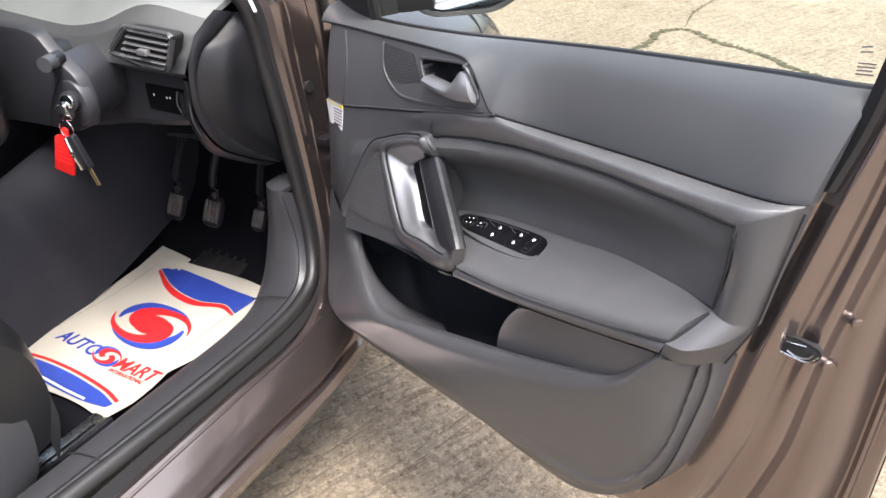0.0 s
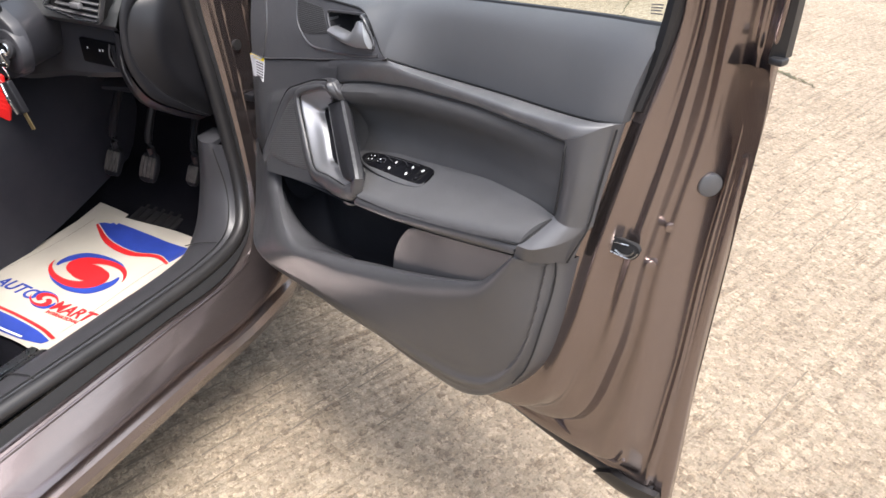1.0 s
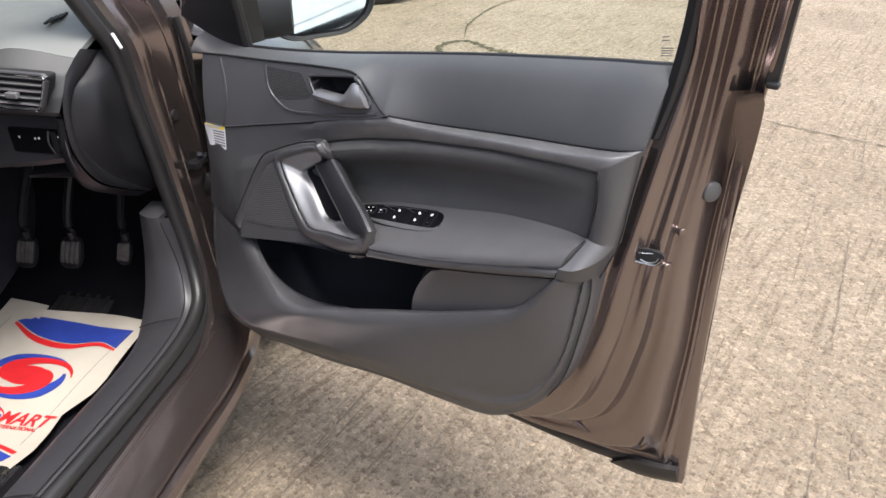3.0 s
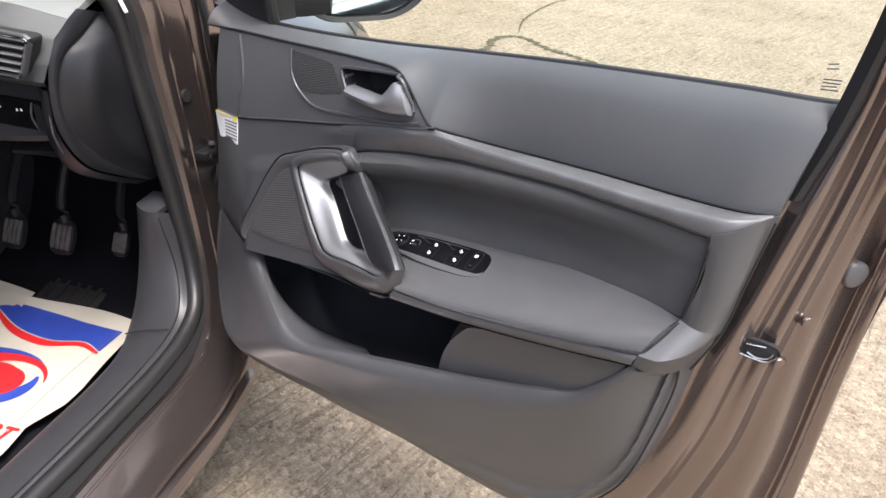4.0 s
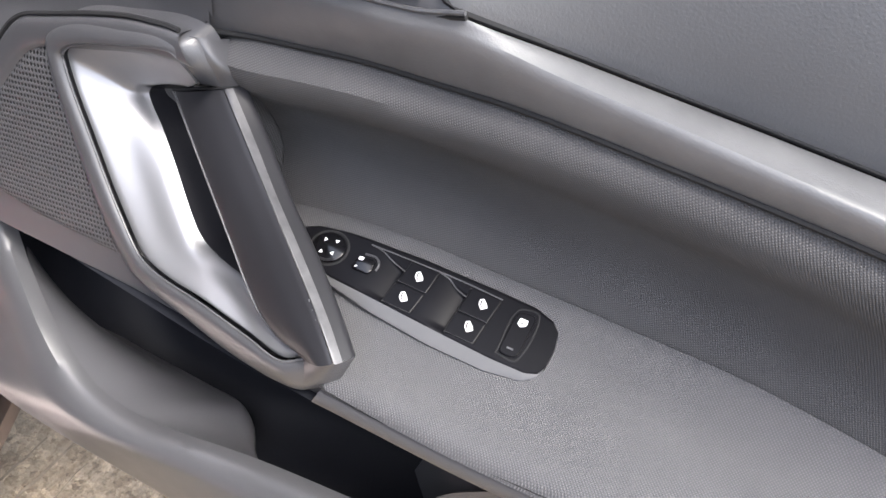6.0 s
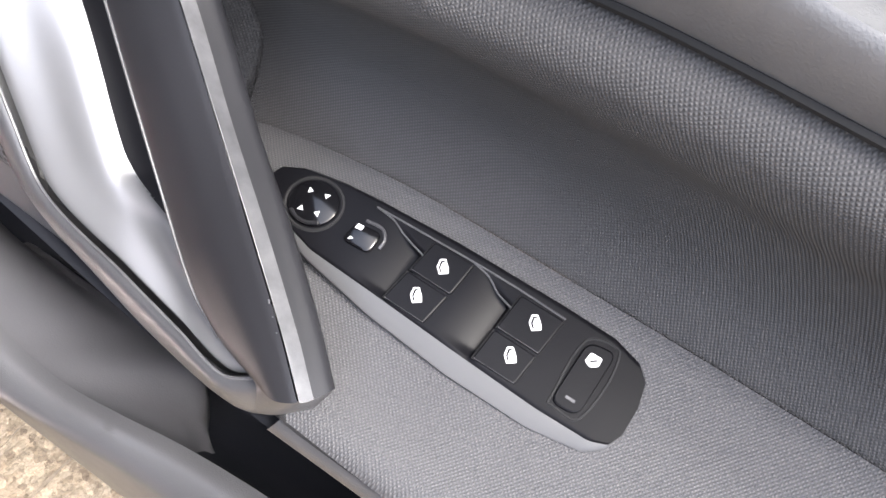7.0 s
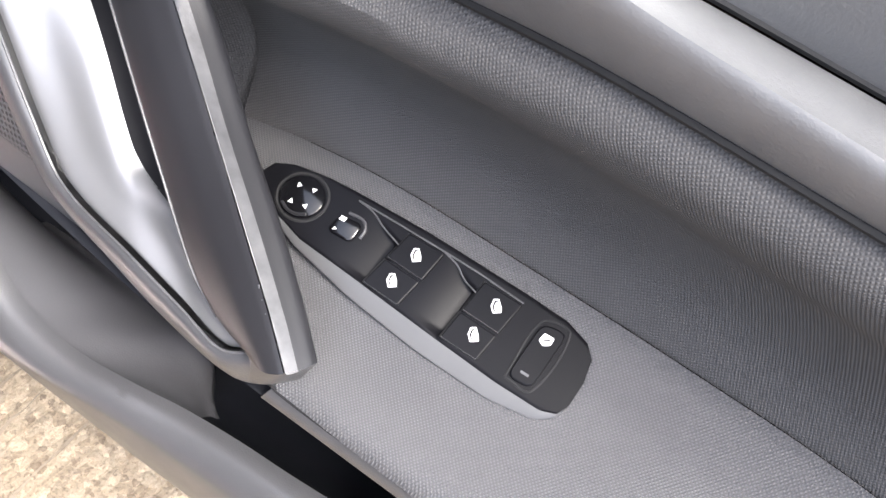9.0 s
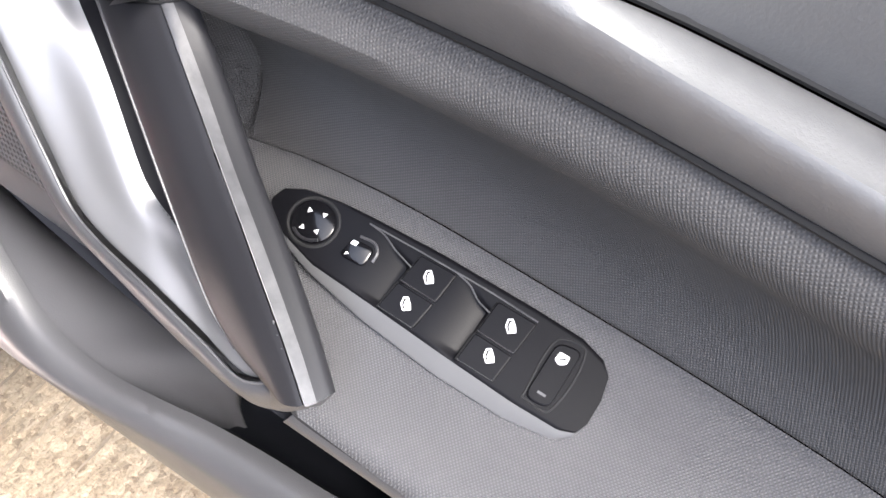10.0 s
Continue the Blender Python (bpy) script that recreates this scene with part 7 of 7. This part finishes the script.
for j in range(nb + 1):
    r = []
    for i in range(na + 1):
        s, t = i / na, j / nb
        edge = float(np.interp(0.035 + s * 0.47, (0.03, 0.15, 0.25, 0.29, 0.32, 0.35, 0.40, 0.45, 0.51), (-0.180, -0.166, -0.156, -0.160, -0.176, -0.194, -0.186, -0.184, -0.204)))
        b = -0.556 + t * (edge + 0.556) + 0.004 * math.sin(s * 9) * (1 - t)
        a = 0.035 + s * 0.470 + 0.008 * math.sin(t * 7) + (0.03 * max(0, 0.25 - t) if s < 0.05 else 0)
        r.append(car(a, b, mat_h(a, b)))
    rows.append(r)
part("sheet", sheet(rows), PAPER, paper, "cream paper sheet")
under = [[car(a, b, mat_h(a, b) - 0.0022) for a in (0.024 + 0.012 * (b + 0.50) / 0.1, 0.10, 0.20, 0.30)] for b in (-0.572, -0.55, -0.52, -0.49, -0.455)]
part("sheet", sheet(under), PAPER, paper, "corner of a second sheet underneath")


LC = (0.258, -0.350)


def swirl(ca, cb, size, d0, d1, r0, r1, w0, w1, w2, n=34):
    """A spiral arm: its middle line winds from r0 to r1, its width goes w0, w1, w2."""
    left, right = [], []
    for k in range(n):
        t = k / (n - 1)
        q = radians(d0 + (d1 - d0) * t)
        r = r0 + (r1 - r0) * t
        w = (w0 + (w1 - w0) * t / 0.4) if t < 0.4 else (w1 + (w2 - w1) * (t - 0.4) / 0.6)
        left.append((ca - 0.68 * size * (r + w) * math.sin(q), cb + size * (r + w) * math.cos(q)))
        right.append((ca - 0.68 * size * (r - w) * math.sin(q), cb + size * (r - w) * math.cos(q)))
    return left + right[::-1]


def logo(ca, cb, size, name, lift):
    for turn in (0, 180):
        part(name, on_mat(swirl(ca, cb, size, turn + 195, turn + 28, 0.84, 0.92, 0.03, 0.22, 0.02), lift), BLUE, paper, "blue swirl")
        part(name, on_mat(swirl(ca, cb, size, turn + 235, turn + 2, 0.22, 1.04, 0.22, 0.24, 0.01), lift + 0.0005), INKRED, paper, "red swirl")


part("logo_centre", on_mat([(LC[0] + 0.031 * math.sin(q), LC[1] + 0.046 * math.cos(q)) for q in [2 * math.pi * k / 28 for k in range(28)]], 0.0019), INKRED, paper, "red centre of the printed swirl")
logo(*LC, 0.103, "logo_swirl", 0.0012)
up_edge = smooth2([(0.085, -0.505), (0.125, -0.42), (0.135, -0.33), (0.122, -0.26), (0.145, -0.205)], 24)
part("blue_band", on_mat(up_edge + [(0.072, -0.205), (0.062, -0.35), (0.065, -0.47)], 0.0012), BLUE, paper, "blue printed band")
lo = [(a + 0.010 + 0.012 * math.sin(math.pi * i / 23), b) for i, (a, b) in enumerate(up_edge)]
part("red_stripe", on_mat([(a + 0.003, b) for a, b in up_edge] + lo[::-1], 0.0012), INKRED, paper, "red printed stripe")
dn = smooth2([(0.462, -0.525), (0.451, -0.437), (0.447, -0.352), (0.455, -0.275), (0.470, -0.222)], 24)
part("blue_band", on_mat(dn + [(0.484, -0.23), (0.489, -0.28), (0.490, -0.35), (0.492, -0.53)], 0.0012), BLUE, paper)
part("red_stripe", on_mat([(a - 0.005, b) for a, b in dn] + [(a - 0.012, b + 0.004) for a, b in dn[::-1]], 0.0012), INKRED, paper)


def lettering(text, a, b, size, material, name, parent, squeeze=1.0):
    """Raised letters lying on the paper, reading from the centre of the car outwards."""
    cu = bpy.data.curves.new(name, "FONT")
    cu.body, cu.size, cu.shear = text, size, 0.25
    cu.extrude, cu.offset = 0.0002, size * 0.02
    tmp = new("tmp", cu)
    bpy.context.view_layer.update()
    me = bpy.data.meshes.new_from_object(tmp.evaluated_get(bpy.context.evaluated_depsgraph_get()))
    bpy.data.objects.remove(tmp)
    bm = bmesh.new()
    bm.from_mesh(me)
    for v in bm.verts:
        aa, bb = a - v.co.y, b + v.co.x * squeeze
        v.co = car(aa, bb, mat_h(aa, bb) + 0.0014 + v.co.z)
    return part(name, bm, material, parent, smooth=False)


lettering("AUTO", 0.392, -0.497, 0.044, BLUE, "lettering", paper, 0.98)
lettering("MART", 0.392, -0.322, 0.044, INKRED, "lettering", paper, 0.98)
logo(0.377, -0.352, 0.036, "small_swirl", 0.0016)
lettering("INTERNATIONAL", 0.405, -0.318, 0.0125, INKRED, "lettering", paper, 1.0)
part("address_bar", on_mat([(0.481, -0.47), (0.481, -0.29), (0.486, -0.29), (0.486, -0.47)], 0.0020), WHITE, paper)
for pts in ([(0.075, -0.212), (0.2, -0.214), (0.33, -0.218), (0.44, -0.225)], [(0.075, -0.53), (0.2, -0.53), (0.33, -0.532), (0.44, -0.535)]):
    ln = smooth2(pts, 40)
    part("border_line", on_mat(ln + [(a, b - 0.0012) for a, b in ln[::-1]], 0.0014), INKGREY, paper)

# ---- parked cars in the yard ----
def parked(name, place, paint, label):
    """A plain hatchback: body, glasshouse, four wheels."""
    c = thing(name, place.translation, label, "car", "parked cars")

    def P(x, y, z):
        return place @ V((x, y, z))
    secs = []
    for x, zl, zt, w in ((-2.0, 0.35, 0.62, 0.70), (-1.9, 0.25, 0.74, 0.82), (-1.2, 0.22, 0.92, 0.88), (-0.2, 0.2, 0.96, 0.9), (1.0, 0.2, 0.98, 0.9), (1.85, 0.25, 0.95, 0.84), (2.0, 0.4, 0.85, 0.74)):
        secs.append([P(x, -w * 0.9, zl), P(x, -w, zl + 0.2), P(x, -w * 0.97, zt - 0.1), P(x, -w * 0.8, zt), P(x, w * 0.8, zt), P(x, w * 0.97, zt - 0.1), P(x, w, zl + 0.2), P(x, w * 0.9, zl)])
    part("bodywork", loft(secs, 40, 40, None), paint, c)
    gl = []
    for x, zt, w in ((-1.1, 0.92, 0.74), (-0.4, 1.36, 0.60), (0.8, 1.40, 0.58), (1.7, 1.25, 0.58), (1.95, 0.93, 0.7)):
        gl.append([P(x, -0.76, 0.92), P(x, -w, zt - 0.06 if zt > 1 else zt), P(x, 0, zt), P(x, w, zt - 0.06 if zt > 1 else zt), P(x, 0.76, 0.92)])
    part("glasshouse", loft(gl, 30, 30, None), CARDARK, c)
    for x in (-1.3, 1.3):
        for y in (-0.80, 0.80):
            s = 1 if y > 0 else -1
            wm = place @ Matrix.Translation((x, y, 0.31)) @ pose(0, 0, 0, -90 * s, 0, 0)
            circ = [(0.31 * math.cos(2 * math.pi * k / 36), 0.31 * math.sin(2 * math.pi * k / 36)) for k in range(36)]
            wheel = part("wheel", slab(circ, wm, -0.1, 0.11, 0.03), RUBBER, c)
            part("rim", slab([(p[0] * 0.68, p[1] * 0.68) for p in circ], wm, 0.08, 0.113, 0.004), CARDARK, wheel)
            for k in range(5):
                q = radians(72 * k)
                m2 = wm @ pose(0, 0, 0, 0, 0, 72 * k)
                part("spoke", slab([(0.02, -0.022), (0.205, -0.04), (0.205, 0.04), (0.02, 0.022)], m2, 0.105, 0.122, 0.004), STEEL, wheel)
            part("rim_edge", tube([wm @ V((0.208 * math.cos(2 * math.pi * k / 24), 0.208 * math.sin(2 * math.pi * k / 24), 0.113)) for k in range(24)], 0.012, 60, 8, closed=True), STEEL, wheel)
    return c


parked("parked_car", Matrix.Translation((-4.78, 3.45, 0)) @ pose(0, 0, 0, 0, 0, 48.7), CARDARK, "dark hatchback parked across the yard")
parked("parked_car", Matrix.Translation((4.6, -3.0, 0)) @ pose(0, 0, 0, 0, 0, 60), WHITEBODY, "white hatchback parked in the yard")
